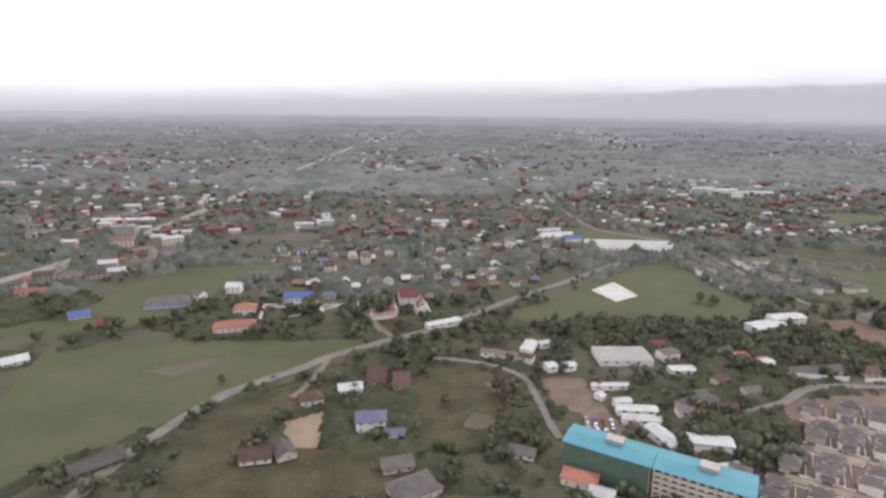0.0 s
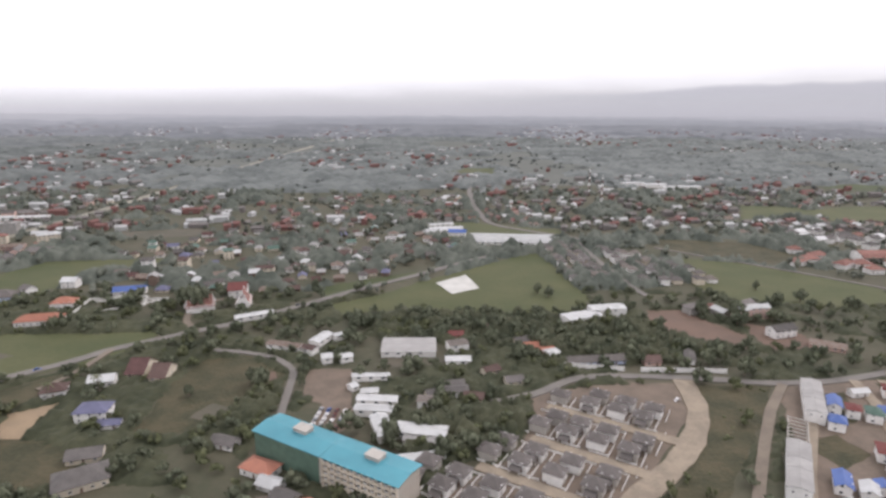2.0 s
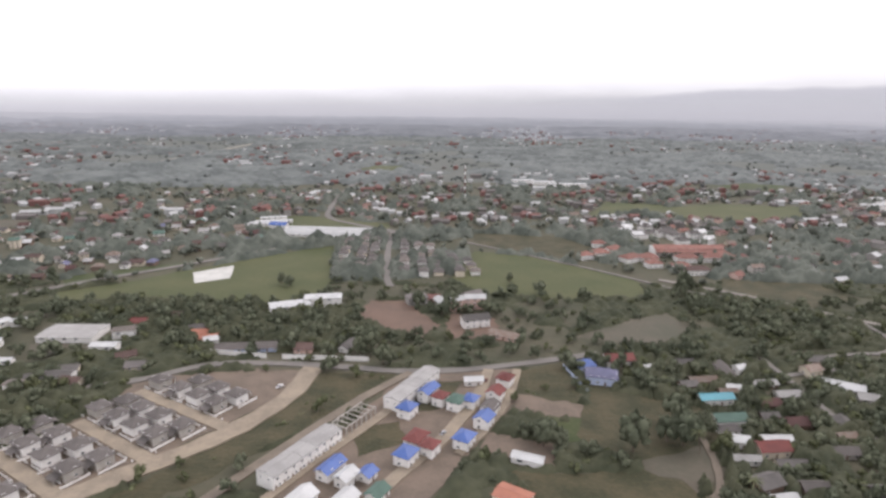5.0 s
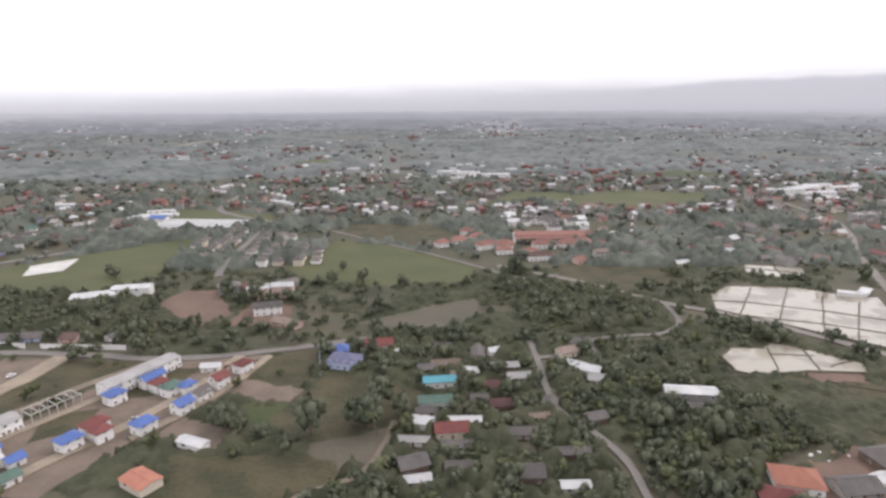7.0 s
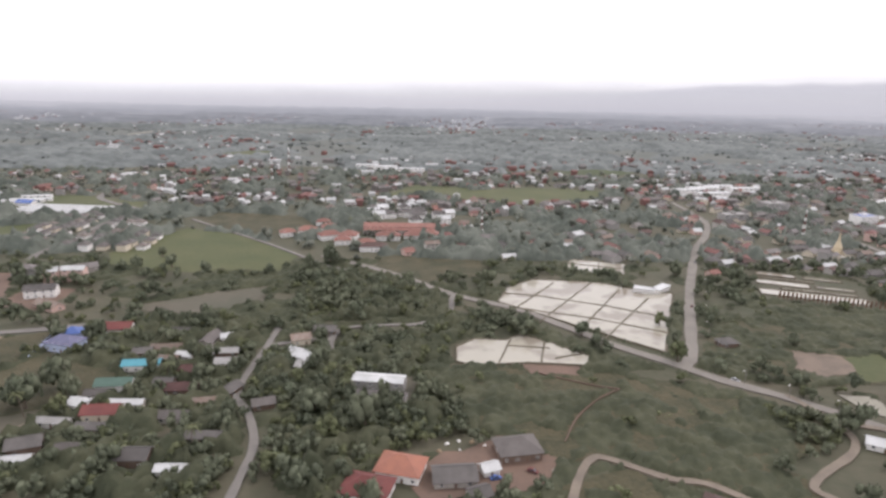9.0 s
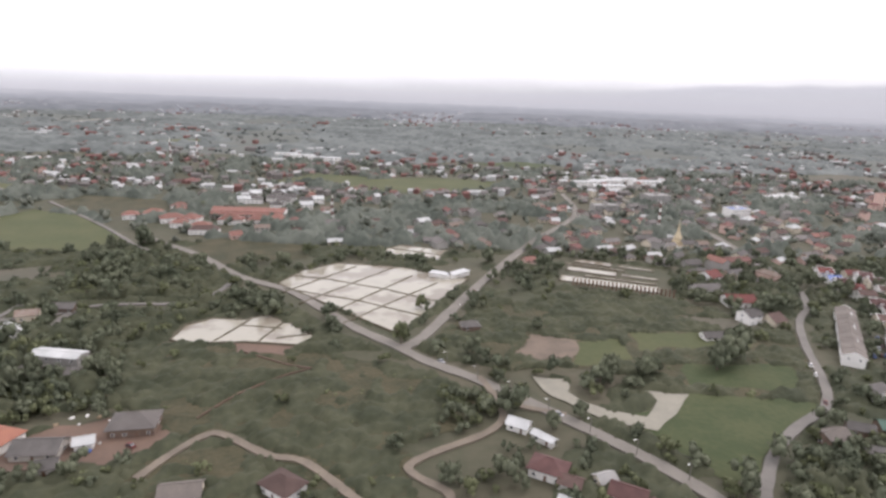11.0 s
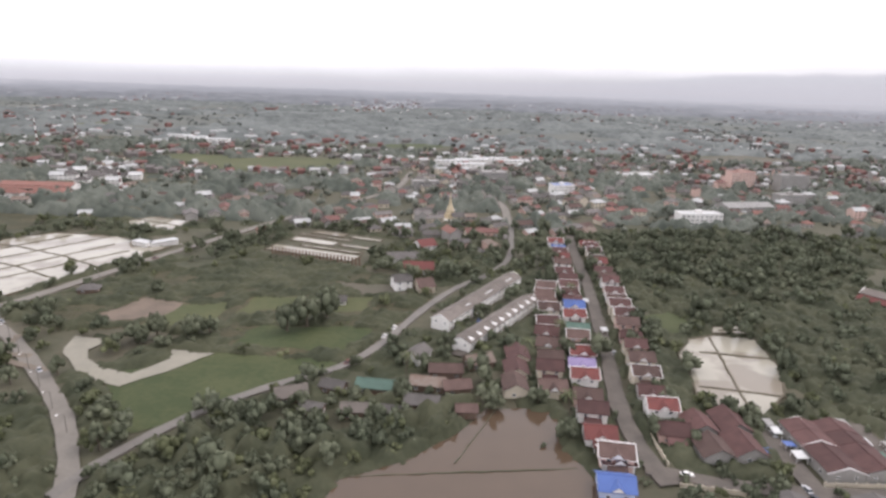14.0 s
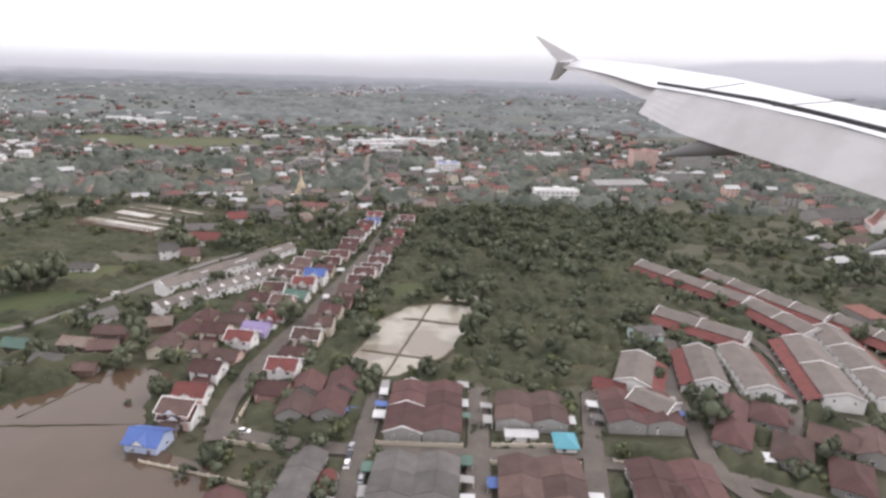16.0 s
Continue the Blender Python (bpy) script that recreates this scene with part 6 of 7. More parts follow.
# ---------------------------------------------------------------- cars
def car(x, y, turn, paint):
    key = ("car", paint)
    if key in MADE:
        return copy_thing(MADE[key], at(x, y, 0.28, turn))
    mats = {"white": M_TRIM, "silver": material("silver_car_paint", (0.45, 0.45, 0.46), rough=0.35, metal=0.3), "dark": material("dark_car_paint", (0.05, 0.05, 0.06), rough=0.3), "red": ROOF["red"], "blue": ROOF["blue"]}
    t = thing("car", "%s saloon car parked on the street" % paint, "car", "parked cars")
    s = Shape()
    for x0, x1, z0, z1 in ((-2.1, 2.1, 0.3, 0.85),):
        s.add([(x0, -0.85, z0), (x1, -0.85, z0), (x1, 0.85, z0), (x0, 0.85, z0), (x0 + 0.1, -0.8, z1), (x1 - 0.15, -0.8, z1 - 0.08), (x1 - 0.15, 0.8, z1 - 0.08), (x0 + 0.1, 0.8, z1)],
              [(3, 2, 1, 0), (4, 5, 6, 7), (0, 1, 5, 4), (1, 2, 6, 5), (2, 3, 7, 6), (3, 0, 4, 7)])
    part("body", s, mats[paint], t)
    part("cabin", Shape().add([(-1.5, -0.76, 0.84), (1.0, -0.76, 0.82), (1.0, 0.76, 0.82), (-1.5, 0.76, 0.84), (-1.1, -0.62, 1.4), (0.35, -0.62, 1.4), (0.35, 0.62, 1.4), (-1.1, 0.62, 1.4)],
                              [(0, 1, 5, 4), (1, 2, 6, 5), (2, 3, 7, 6), (3, 0, 4, 7), (4, 5, 6, 7)]), M_GLASS, t, "dark glazed cabin")
    part("roof_panel", Shape().box(-1.1, -0.6, 1.41, 0.35, 0.6, 1.47), mats[paint], t)
    wheel = Shape()
    ring = [(0.32 * math.cos(k * math.pi / 5), 0.32 * math.sin(k * math.pi / 5)) for k in range(10)]
    wheel.add([(a, -0.1, b) for a, b in ring] + [(a, 0.1, b) for a, b in ring], [tuple(range(10)), tuple(range(19, 9, -1))] + [(k, k + 10, (k + 1) % 10 + 10, (k + 1) % 10) for k in range(10)])
    me = wheel.mesh("wheel", M_GLASS)
    for wx in (-1.3, 1.3):
        for wy in (-0.8, 0.8):
            put("wheel", me, t, wx, wy, 0.32)
    t.matrix_basis = at(x, y, 0.28, turn)
    MADE[key] = t
    return t


rng = random.Random(8)
PAINT = ("white", "silver", "dark", "white", "red", "silver", "blue")
for i in range(16):
    car(84 + (i % 4) * 4.2 + (i // 4) * 0.6, 261 + (i // 4) * 5.0 - (i % 4) * 0.8, 75 + rng.uniform(-5, 5), PAINT[rng.randrange(7)])
for x, y, a in ((1109, 135, 88), (1104, 141, 90), (1104, 145, 90), (1104, 149, 90), (1110, 178, 85), (1082, 170, 88), (1070, 155, 0), (1072, 240, 80), (1086, 300, 80), (1180, 168, 80), (1210, 172, 90), (1224, 205, 60), (1228, 215, 70), (1246, 170, 60), (1262, 205, 80), (955, 225, 60), (968, 252, 75), (972, 262, 75), (1020, 335, 60), (835, 212, -45), (788, 258, -42), (662, 182, 15), (676, 186, -30), (275, 283, 50), (360, 238, 60), (384, 290, 70), (560, 236, 100), (862, 470, 65), (812, 362, 65), (40, 436, 45), (-90, 325, 40), (640, 328, 10), (1006, 250, 57), (1013, 262, 57), (1021, 275, 57), (1028, 287, 57)):
    car(x, y, a, PAINT[rng.randrange(7)])


for x, y, a in ((1004, 252, 57), (1010, 257, 57), (1014, 274, 57), (1019, 276, 57), (1024, 284, 57), (1030, 290, 57), (1008, 247, 57), (1034, 298, 57)):
    car(x, y, a + rng.uniform(-4, 4), PAINT[rng.randrange(7)])


# ---------------------------------------------------------------- trees
def ico():
    p = (1 + 5 ** 0.5) / 2
    v = np.array([(-1, p, 0), (1, p, 0), (-1, -p, 0), (1, -p, 0), (0, -1, p), (0, 1, p), (0, -1, -p), (0, 1, -p), (p, 0, -1), (p, 0, 1), (-p, 0, -1), (-p, 0, 1)], float)
    f = np.array([(0, 11, 5), (0, 5, 1), (0, 1, 7), (0, 7, 10), (0, 10, 11), (1, 5, 9), (5, 11, 4), (11, 10, 2), (10, 7, 6), (7, 1, 8), (3, 9, 4), (3, 4, 2), (3, 2, 6), (3, 6, 8), (3, 8, 9), (4, 9, 5), (2, 4, 11), (6, 2, 10), (8, 6, 7), (9, 8, 1)])
    return v / np.linalg.norm(v[0]), f


ICO_V, ICO_F = ico()
gen = np.random.default_rng(4)


def crown(clumps, leaves, spread=0.62, flat=0.72, bottom=0.35, size=(0.26, 0.46)):
    """Crown of radius about 1 over its own base: lumpy clumps of foliage with loose leaf sprays round them."""
    vs, fs, k = [], [], 0
    mids = []
    for i in range(clumps):
        a, u = gen.uniform(0, 2 * np.pi), gen.uniform(0, 1) ** 0.5
        c = np.array([spread * u * np.cos(a), spread * u * np.sin(a), bottom + flat * gen.uniform(0.25, 1.0) * (1 - 0.45 * u * u)])
        r = gen.uniform(*size) * (1.15 - 0.25 * u)
        v = ICO_V * r * gen.uniform(0.72, 1.25, (12, 1)) * np.array([1, 1, gen.uniform(0.7, 0.95)]) + c
        vs.append(v), fs.append(ICO_F + k)
        k += 12
        mids.append((c, r))
    for i in range(leaves):
        c, r = mids[gen.integers(len(mids))]
        d = gen.normal(size=3)
        d /= np.linalg.norm(d)
        d[2] = abs(d[2]) * 0.9 - 0.15
        p = c + d * r * gen.uniform(0.85, 1.25)
        a, b = gen.normal(size=3), gen.normal(size=3)
        sz = gen.uniform(0.10, 0.25)
        a, b = a / np.linalg.norm(a) * sz, b / np.linalg.norm(b) * sz
        vs.append(np.array([p - a, p + b, p + a])), fs.append(np.array([(k, k + 1, k + 2)]))
        k += 3
    return np.concatenate(vs), np.concatenate(fs)


def raw_mesh(name, v, f, mat):
    me = bpy.data.meshes.new(name)
    me.vertices.add(len(v))
    me.vertices.foreach_set("co", (np.asarray(v) * S).astype(np.float32).ravel())
    me.loops.add(3 * len(f))
    me.loops.foreach_set("vertex_index", np.asarray(f).astype(np.int32).ravel())
    me.polygons.add(len(f))
    me.polygons.foreach_set("loop_start", np.arange(0, 3 * len(f), 3, dtype=np.int32))
    me.materials.append(mat)
    me.update()
    me.validate()
    return me


def trunk_shape(h, r):
    """Tapered trunk with four limbs."""
    s = Shape()
    for (za, ra), (zb, rb) in (((-0.3, r * 1.3), (h * 0.3, r)), ((h * 0.3, r), (h * 0.75, r * 0.6))):
        ring = [(ra * math.cos(k * math.pi / 3), ra * math.sin(k * math.pi / 3), za) for k in range(6)] + [(rb * math.cos(k * math.pi / 3), rb * math.sin(k * math.pi / 3), zb) for k in range(6)]
        s.add(ring, [(k, (k + 1) % 6, 6 + (k + 1) % 6, 6 + k) for k in range(6)])
    for k in range(4):
        a = k * 1.57 + 0.4
        s.beam((0, 0, h * 0.35), (h * 0.3 * math.cos(a), h * 0.3 * math.sin(a), h * 0.7), r * 0.6, r * 0.6)
    return s


TREE = []
for i in range(8):
    h, r = (9, 11, 8, 13, 7, 10, 12, 8)[i], (4.2, 5.0, 3.8, 5.4, 3.4, 4.4, 4.0, 4.4)[i]
    v, f = crown(22, 190, size=(0.2, 0.36), flat=(0.8, 0.7, 0.9, 0.75, 0.8, 0.6, 1.3, 0.7)[i])
    v = v * np.array([r, r, h / 1.25])
    TREE.append((raw_mesh("crown", v, f, M_LEAF_LIT if i in (2, 5) else M_LEAF), trunk_shape(h, 0.32).mesh("trunk", M_BARK), ("broad dark green", "broad dark green", "yellow-green", "tall spreading", "small round", "flat-topped yellow-green", "tall narrow", "round dark green")[i]))
TREES = 0


def tree(x, y, i, scale=1.0):
    global TREES
    TREES += 1
    key = ("tree", i)
    if key not in MADE:
        t = thing("tree", TREE[i][2] + " leafy tree with a short trunk", "tree", "standing trees")
        part("trunk", TREE[i][1], None, t)
        part("crown", TREE[i][0], None, t)
        t.matrix_basis = at(x, y, 0, 0) @ Matrix.Scale(scale, 4)
        MADE[key] = t
        return t
    t = copy_thing(MADE[key], at(x, y, 0, gen.uniform(0, 360)))
    t.scale = (scale,) * 3
    return t


def palm(x, y, h):
    """A palm: thin leaning trunk and drooping fronds."""
    key = ("palm", h)
    if key in MADE:
        return copy_thing(MADE[key], at(x, y, 0, gen.uniform(0, 360)))
    t = thing("palm_tree", "slender palm with drooping green fronds", "tree", "palms")
    s = Shape()
    for k in range(5):
        s.beam((0.12 * k * k / 2, 0, h * k / 5 - 0.2), (0.12 * (k + 1) ** 2 / 2, 0, h * (k + 1) / 5), 0.3, 0.3)
    part("trunk", s, M_BARK, t)
    c = Shape()
    for k in range(14):
        a, lift = k * 0.45, 0.9 if k % 2 else 0.2
        p = [(1.5 + q * 1.1 * math.cos(a), q * 1.1 * math.sin(a), h + lift * q - 0.26 * q * q) for q in range(4)]
        for (xa, ya, za), (xb, yb, zb) in zip(p, p[1:]):
            c.beam((xa, ya, za), (xb, yb, zb), 0.55, 0.08)
    part("frond", c, M_LEAF_LIT, t)
    t.matrix_basis = at(x, y, 0, 0)
    MADE[key] = t
    return t


def rubble_heap(x, y, r, mat, words):
    """A low uneven heap."""
    t = thing("rubble_heap", words, "heap", "heaps in the farm yard")
    v = ICO_V * gen.uniform(0.7, 1.3, (12, 1)) * np.array([r, r * 0.8, r * 0.45])
    part("heap", raw_mesh("heap", v, ICO_F, mat), None, t)
    t.matrix_basis = at(x, y, 0.2, gen.uniform(0, 360))


for x, y, r in ((645, 204, 1.2), (650, 206, 0.9), (655, 205, 1.4), (660, 203, 0.8), (642, 199, 1.6), (650, 200, 0.7)):
    rubble_heap(x, y, r, M_WHITE if r < 1.3 else M_SAND, "pale heap of building rubble on orange earth" if r < 1.3 else "low heap of orange sand in a yard")
for x, y, r in ((664, 188, 0.9), (684, 187, 1.0), (688, 192, 0.8), (640, 182, 0.9)):
    rubble_heap(x, y, r, M_GREYWALL, "grey heap of stones beside a farmhouse")

# trees that stand alone or mark a place
for x, y, i, k in ((726, 312, 7, 1.25), (768, 279, 5, 1.3), (778, 330, 2, 1.1), (-42, 428, 1, 1.9), (-32, 426, 3, 1.6), (48, 300, 1, 1.3), (42, 306, 0, 1.1), (12, 292, 4, 1.0), (470, 246, 1, 1.6), (480, 238, 0, 1.3), (442, 224, 3, 1.5), (466, 229, 1, 1.7), (460, 232, 0, 1.4), (404, 229, 1, 1.4), (410, 226, 0, 1.2), (598, 205, 2, 1.5), (612, 214, 3, 1.4), (590, 222, 1, 1.5),
                   (318, 330, 3, 1.2), (312, 326, 1, 1.1), (930, 262, 1, 1.7), (922, 256, 0, 1.5), (938, 270, 3, 1.4), (842, 300, 4, 1.2), (860, 240, 7, 1.3), (866, 246, 0, 1.3), (882, 246, 1, 1.2), (888, 250, 7, 1.2), (84, 468, 7, 1.4), (232, 462, 4, 1.4), (240, 455, 7, 1.2), (-118, 318, 4, 0.8),
                   (1036, 172, 0, 1.0), (1030, 194, 7, 1.1), (1106, 187, 7, 1.0), (1126, 192, 4, 1.0), (1100, 190, 0, 0.9), (1064, 142, 4, 0.8), (1090, 142, 4, 0.8), (1095, 148, 7, 0.8), (362, 388, 7, 1.4), (345, 408, 0, 1.4), (368, 402, 1, 1.5), (392, 396, 7, 1.3), (420, 470, 4, 1.2), (440, 440, 7, 1.4), (560, 452, 3, 1.3)):
    tree(x, y, i, k)
for x, y in ((-60, 286), (-38, 296), (470, 222), (515, 255), (548, 198), (600, 236), (1030, 230), (1050, 250), (1066, 300), (1040, 185), (560, 580), (650, 590), (880, 540), (990, 420), (476, 190), (980, 214)):
    palm(x, y, 9 if int(x) % 2 else 11)


def strewn(n, x0, y0, x1, y1):
    """Random places, evenly strewn."""
    return np.stack([gen.uniform(x0, x1, n), gen.uniform(y0, y1, n)], 1)


def cover(p):
    """How wooded a place is, 0 to 1, in soft patches."""
    return 0.5 + 0.5 * noise.noise(Vector((p[0] * 0.012, p[1] * 0.012, 3.0))) + 0.35 * noise.noise(Vector((p[0] * 0.05, p[1] * 0.05, 9.0)))


# trees nearest to the way are single things, the rest are woods
PACK = [crown(7, 92, size=(0.17, 0.36), spread=0.7) for _ in range(8)]
BUSH = [crown(3, 14, spread=0.8, flat=0.5, bottom=0.05) for _ in range(6)]


def woods(name, places, pack, mat, label, size, tall):
    """One mesh of many crowns that nobody could count."""
    vs, fs, k = [], [], 0
    for x, y in places:
        v, f = pack[gen.integers(len(pack))]
        a, r = gen.uniform(0, 6.28), gen.uniform(*size)
        r *= gen.choice((0.7, 0.9, 1.0, 1.0, 1.35))
        ca, sa = math.cos(a) * r, math.sin(a) * r
        h = r * gen.uniform(*tall)
        vs.append(np.stack([v[:, 0] * ca - v[:, 1] * sa + x, v[:, 0] * sa + v[:, 1] * ca + y, v[:, 2] * h - 0.2 * r], 1))
        fs.append(f + k)
        k += len(v)
    ob = new(name, raw_mesh(name, np.concatenate(vs), np.concatenate(fs), mat))
    return tagged(ob, label, "trees", kind="stuff")


near, lit, bush = [], [], []
for x, y in strewn(30000, -420, 95, 1500, 470):
    if x < -0.62 * y - 30 or x > 1130 + 0.8 * y + 40:
        continue
    k = taken(x, y)
    c = cover((x, y))
    if k == 0 and gen.uniform() < 0.08 + 0.5 * max(0.0, c - 0.22):
        if TREES < 290 and gen.uniform() < 0.03:
            tree(x, y, int(gen.integers(8)), gen.uniform(0.7, 1.15))
        else:
            (lit if gen.uniform() < 0.3 else near).append((x, y))
    elif k == 3 and gen.uniform() < 0.42 * max(0.0, c - 0.15):
        bush.append((x, y))
        if gen.uniform() < 0.12:
            lit.append((x, y))
THICK = ([(888, 122), (903, 168), (940, 198), (1008, 194), (998, 174), (950, 150), (940, 112)], [(468, 182), (468, 330), (545, 330), (548, 250), (566, 200), (560, 165)], [(556, 240), (556, 315), (650, 335), (700, 345), (650, 300), (645, 240), (600, 200)],
         [(128, 235), (150, 290), (196, 290), (188, 250), (160, 226)], [(196, 325), (200, 400), (300, 395), (320, 330)], [(560, 330), (540, 420), (600, 430), (650, 390), (640, 340)], [(580, 180), (580, 235), (640, 250), (660, 215), (620, 195), (604, 168)],
         [(900, 395), (990, 410), (1045, 430), (1045, 350), (1000, 330)], [(30, 240), (30, 290), (62, 300), (58, 240)], [(120, 355), (80, 410), (250, 415), (230, 380)], [(840, 100), (850, 160), (880, 150), (885, 100)], [(420, 180), (400, 225), (470, 215), (470, 180)])
for poly in THICK:
    xs, ys = [p[0] for p in poly], [p[1] for p in poly]
    for x, y in strewn(int((max(xs) - min(xs)) * (max(ys) - min(ys)) / 36), min(xs), min(ys), max(xs), max(ys)):
        if taken(x, y) == 0 and inside(poly, np.array([x]), np.array([y]))[0]:
            (lit if gen.uniform() < 0.42 else near).append((x, y))
HEDGE = [(780, 234), (800, 238), (820, 216), (808, 200), (788, 204)]
for x, y in strewn(90, 778, 198, 822, 240):
    if taken(x, y) != 1 and inside(HEDGE, np.array([x]), np.array([y]))[0]:
        (near if gen.uniform() < 0.35 else lit).append((x, y))
TANGLE = [(1071, 366), (1112, 412), (1214, 476), (1291, 433), (1262, 329), (1225, 250), (1190, 200), (1170, 188), (1148, 190), (1141, 210), (1152, 262), (1120, 280)]
for x, y in strewn(5200, 1071, 186, 1300, 478):
    if taken(x, y) == 3 and inside(TANGLE, np.array([x]), np.array([y]))[0]:
        c = cover((x, y))
        (near if gen.uniform() < 0.10 + 0.2 * (y > 330) else bush).append((x, y))
garden = []
for y in np.arange(152.0, 420.0, 5.5):
    for off in (-33, -19.5, -5.6, 5.6, 19.0, 21.5):
        x = street_x(y) + off + gen.uniform(-1.2, 1.2)
        if gen.uniform() < (0.75 if off > 15 else 0.42):
            garden.append((x, y + gen.uniform(-2, 2)))
for x, y in ((1110, 184), (1139, 184), (1145, 180), (1172, 180), (1180, 184), (1090, 184), (1076, 182), (1090, 150), (1112, 146), (1140, 158), (1173, 158), (1180, 158), (1212, 168), (1060, 134), (1070, 130), (1078, 138), (1066, 142), (1084, 136), (1236, 172), (1250, 176), (1262, 168), (1218, 214), (1236, 236), (1222, 196)):
    garden += [(x, y), (x + 1.8, y + 2.2)]
woods("garden_trees", garden, PACK, M_LEAF, "small green garden trees between tiled houses", (1.3, 2.6), (1.0, 1.6))
woods("woods", near, PACK, M_LEAF, "dense dark green trees between houses and lanes", (2.6, 5.8), (1.0, 1.7))
woods("woods", lit, PACK, M_LEAF_LIT, "yellow-green trees and shrubs among the woods", (2.4, 4.2), (1.0, 1.6))
woods("bushes", bush, BUSH, M_LEAF_LIT, "low green bushes and creepers over rough ground", (1.2, 2.8), (0.7, 1.2))
# far roofs over the plain, too many and too small to tell apart
ROOFED = []
for rf, count in (("far_white", 1100), ("far_grey", 1500), ("far_red", 1300)):
    s = Shape()
    for _ in range(count):
        y = 700 + 3000 * gen.uniform() ** 1.5
        x = 565 + gen.uniform(-1, 1) * (500 + 0.78 * y)
        if noise.noise(Vector((x * 0.0022, y * 0.0016, 1.0))) < -0.12 + 0.25 * gen.uniform() or (y < 1480 and taken(x, y)):
            continue
        ROOFED.append((x, y))
        w, d, h = gen.choice((7, 8, 9, 11, 13, 22)), gen.uniform(6, 9), gen.choice((3, 4, 5, 7))
        r = gable_roof(w, d, h, 1.8, 0.5)
        r.add(*(lambda q: (q.v, q.f))(Shape().box(-w / 2, -d / 2, 0, w / 2, d / 2, h)))
        ca, sa = (1, 0.15) if gen.uniform() < 0.6 else (0.2, 0.98)
        s.add([(x + px * ca - py * sa, y + px * sa + py * ca, pz) for px, py, pz in r.v], r.f)
    tagged(part("far_houses", s, ROOF[rf]), "far houses with %s roofs over the plain" % WORD[rf], "houses", kind="stuff")


# closed canopies: sheets of touching crowns over woods, hedges and scrub that nobody could count
LATTICE = np.random.default_rng(5).random((128, 128))


def soft_noise(x, y):
    """Smooth value noise, 0 to 1."""
    xi, yi = np.floor(x).astype(int), np.floor(y).astype(int)
    u, v = x - xi, y - yi
    u, v = u * u * (3 - 2 * u), v * v * (3 - 2 * v)
    q = lambda a, b: LATTICE[(yi + b) % 128, (xi + a) % 128]
    return (q(0, 0) * (1 - u) + q(1, 0) * u) * (1 - v) + (q(0, 1) * (1 - u) + q(1, 1) * u) * v


def canopy(name, label, mat, box, cell, crown_wide, height, open_at, patch_wide, where=None, clear=(), category="trees"):
    """A sheet that rises over every crown and sinks to the ground in the open."""
    x0, y0, x1, y1 = box
    r = np.random.default_rng(int(abs(x0 + y0) + crown_wide * 10))
    nx, ny = int((x1 - x0) / cell), int((y1 - y0) / cell)
    X, Y = np.meshgrid(x0 + cell * np.arange(nx), y0 + cell * np.arange(ny))
    X, Y = X + r.uniform(-0.3, 0.3, X.shape) * cell, Y + r.uniform(-0.3, 0.3, X.shape) * cell
    green = 0.62 * soft_noise(X / patch_wide, Y / patch_wide * 1.3 + 7) + 0.38 * soft_noise(X / patch_wide * 3.1 + 5, Y / patch_wide * 3.7)
    keep = green > open_at
    if where is not None:
        keep &= where(X, Y)
    for hx, hy in clear:
        i, j = int((hx - x0) / cell), int((hy - y0) / cell)
        k = max(1, int(12 / cell))
        if -k < i < nx + k and 0 < j < ny:
            keep[max(0, j - 3 * k):j + k + 1, max(0, i - k):max(0, i + k + 1)] = False
    keep[0], keep[-1], keep[:, 0], keep[:, -1] = False, False, False, False
    gx, gy = X / crown_wide, Y / crown_wide
    ix, iy = np.floor(gx).astype(int), np.floor(gy).astype(int)
    Z = np.full(X.shape, height[0] * 0.15)
    for a in (-1, 0, 1):
        for b in (-1, 0, 1):
            h1, h2, h3 = (LATTICE[(iy + b + o) % 128, (ix + a + 3 * o) % 128] for o in (0, 37, 71))
            d2 = (gx - ix - a - 0.15 - 0.7 * h1) ** 2 + (gy - iy - b - 0.15 - 0.7 * h2) ** 2
            top = height[0] + (height[1] - height[0]) * h3
            Z = np.maximum(Z, top * np.sqrt(np.clip(1 - d2 / (0.45 + 0.35 * h3) ** 2, 0, 1)))
    Z = Z * r.uniform(0.7, 1.2, Z.shape) * np.clip(0.45 + (green - open_at) * 5, 0.45, 1)
    Z[~keep] = -0.6
    idx = np.arange(nx * ny).reshape(ny, nx)
    full = keep[:-1, :-1].astype(int) + keep[1:, :-1] + keep[:-1, 1:] + keep[1:, 1:]
    use = full >= 1
    a, b, c, d = idx[:-1, :-1][use], idx[:-1, 1:][use], idx[1:, 1:][use], idx[1:, :-1][use]
    faces = np.concatenate([np.stack([a, b, c], 1), np.stack([a, c, d], 1)])
    used, faces = np.unique(faces, return_inverse=True)
    v = np.stack([X.ravel(), Y.ravel(), Z.ravel()], 1)[used]
    return tagged(new(name, raw_mesh(name, v, faces.reshape(-1, 3), mat)), label, category, kind="stuff")


def on_grid(*kinds):
    """Whether places on the plan carry one of these kinds."""
    def test(x, y):
        i, j = ((x - GX0) / CELL).astype(int), ((y - GY0) / CELL).astype(int)
        ok = (i >= 0) & (i < GRID.shape[1]) & (j >= 0) & (j < GRID.shape[0])
        k = np.zeros(x.shape, int)
        k[ok] = GRID[j[ok], i[ok]]
        return np.isin(k, kinds)
    return test


def in_wedge(x, y):
    return np.abs(x - 565) < 700 + 0.8 * y


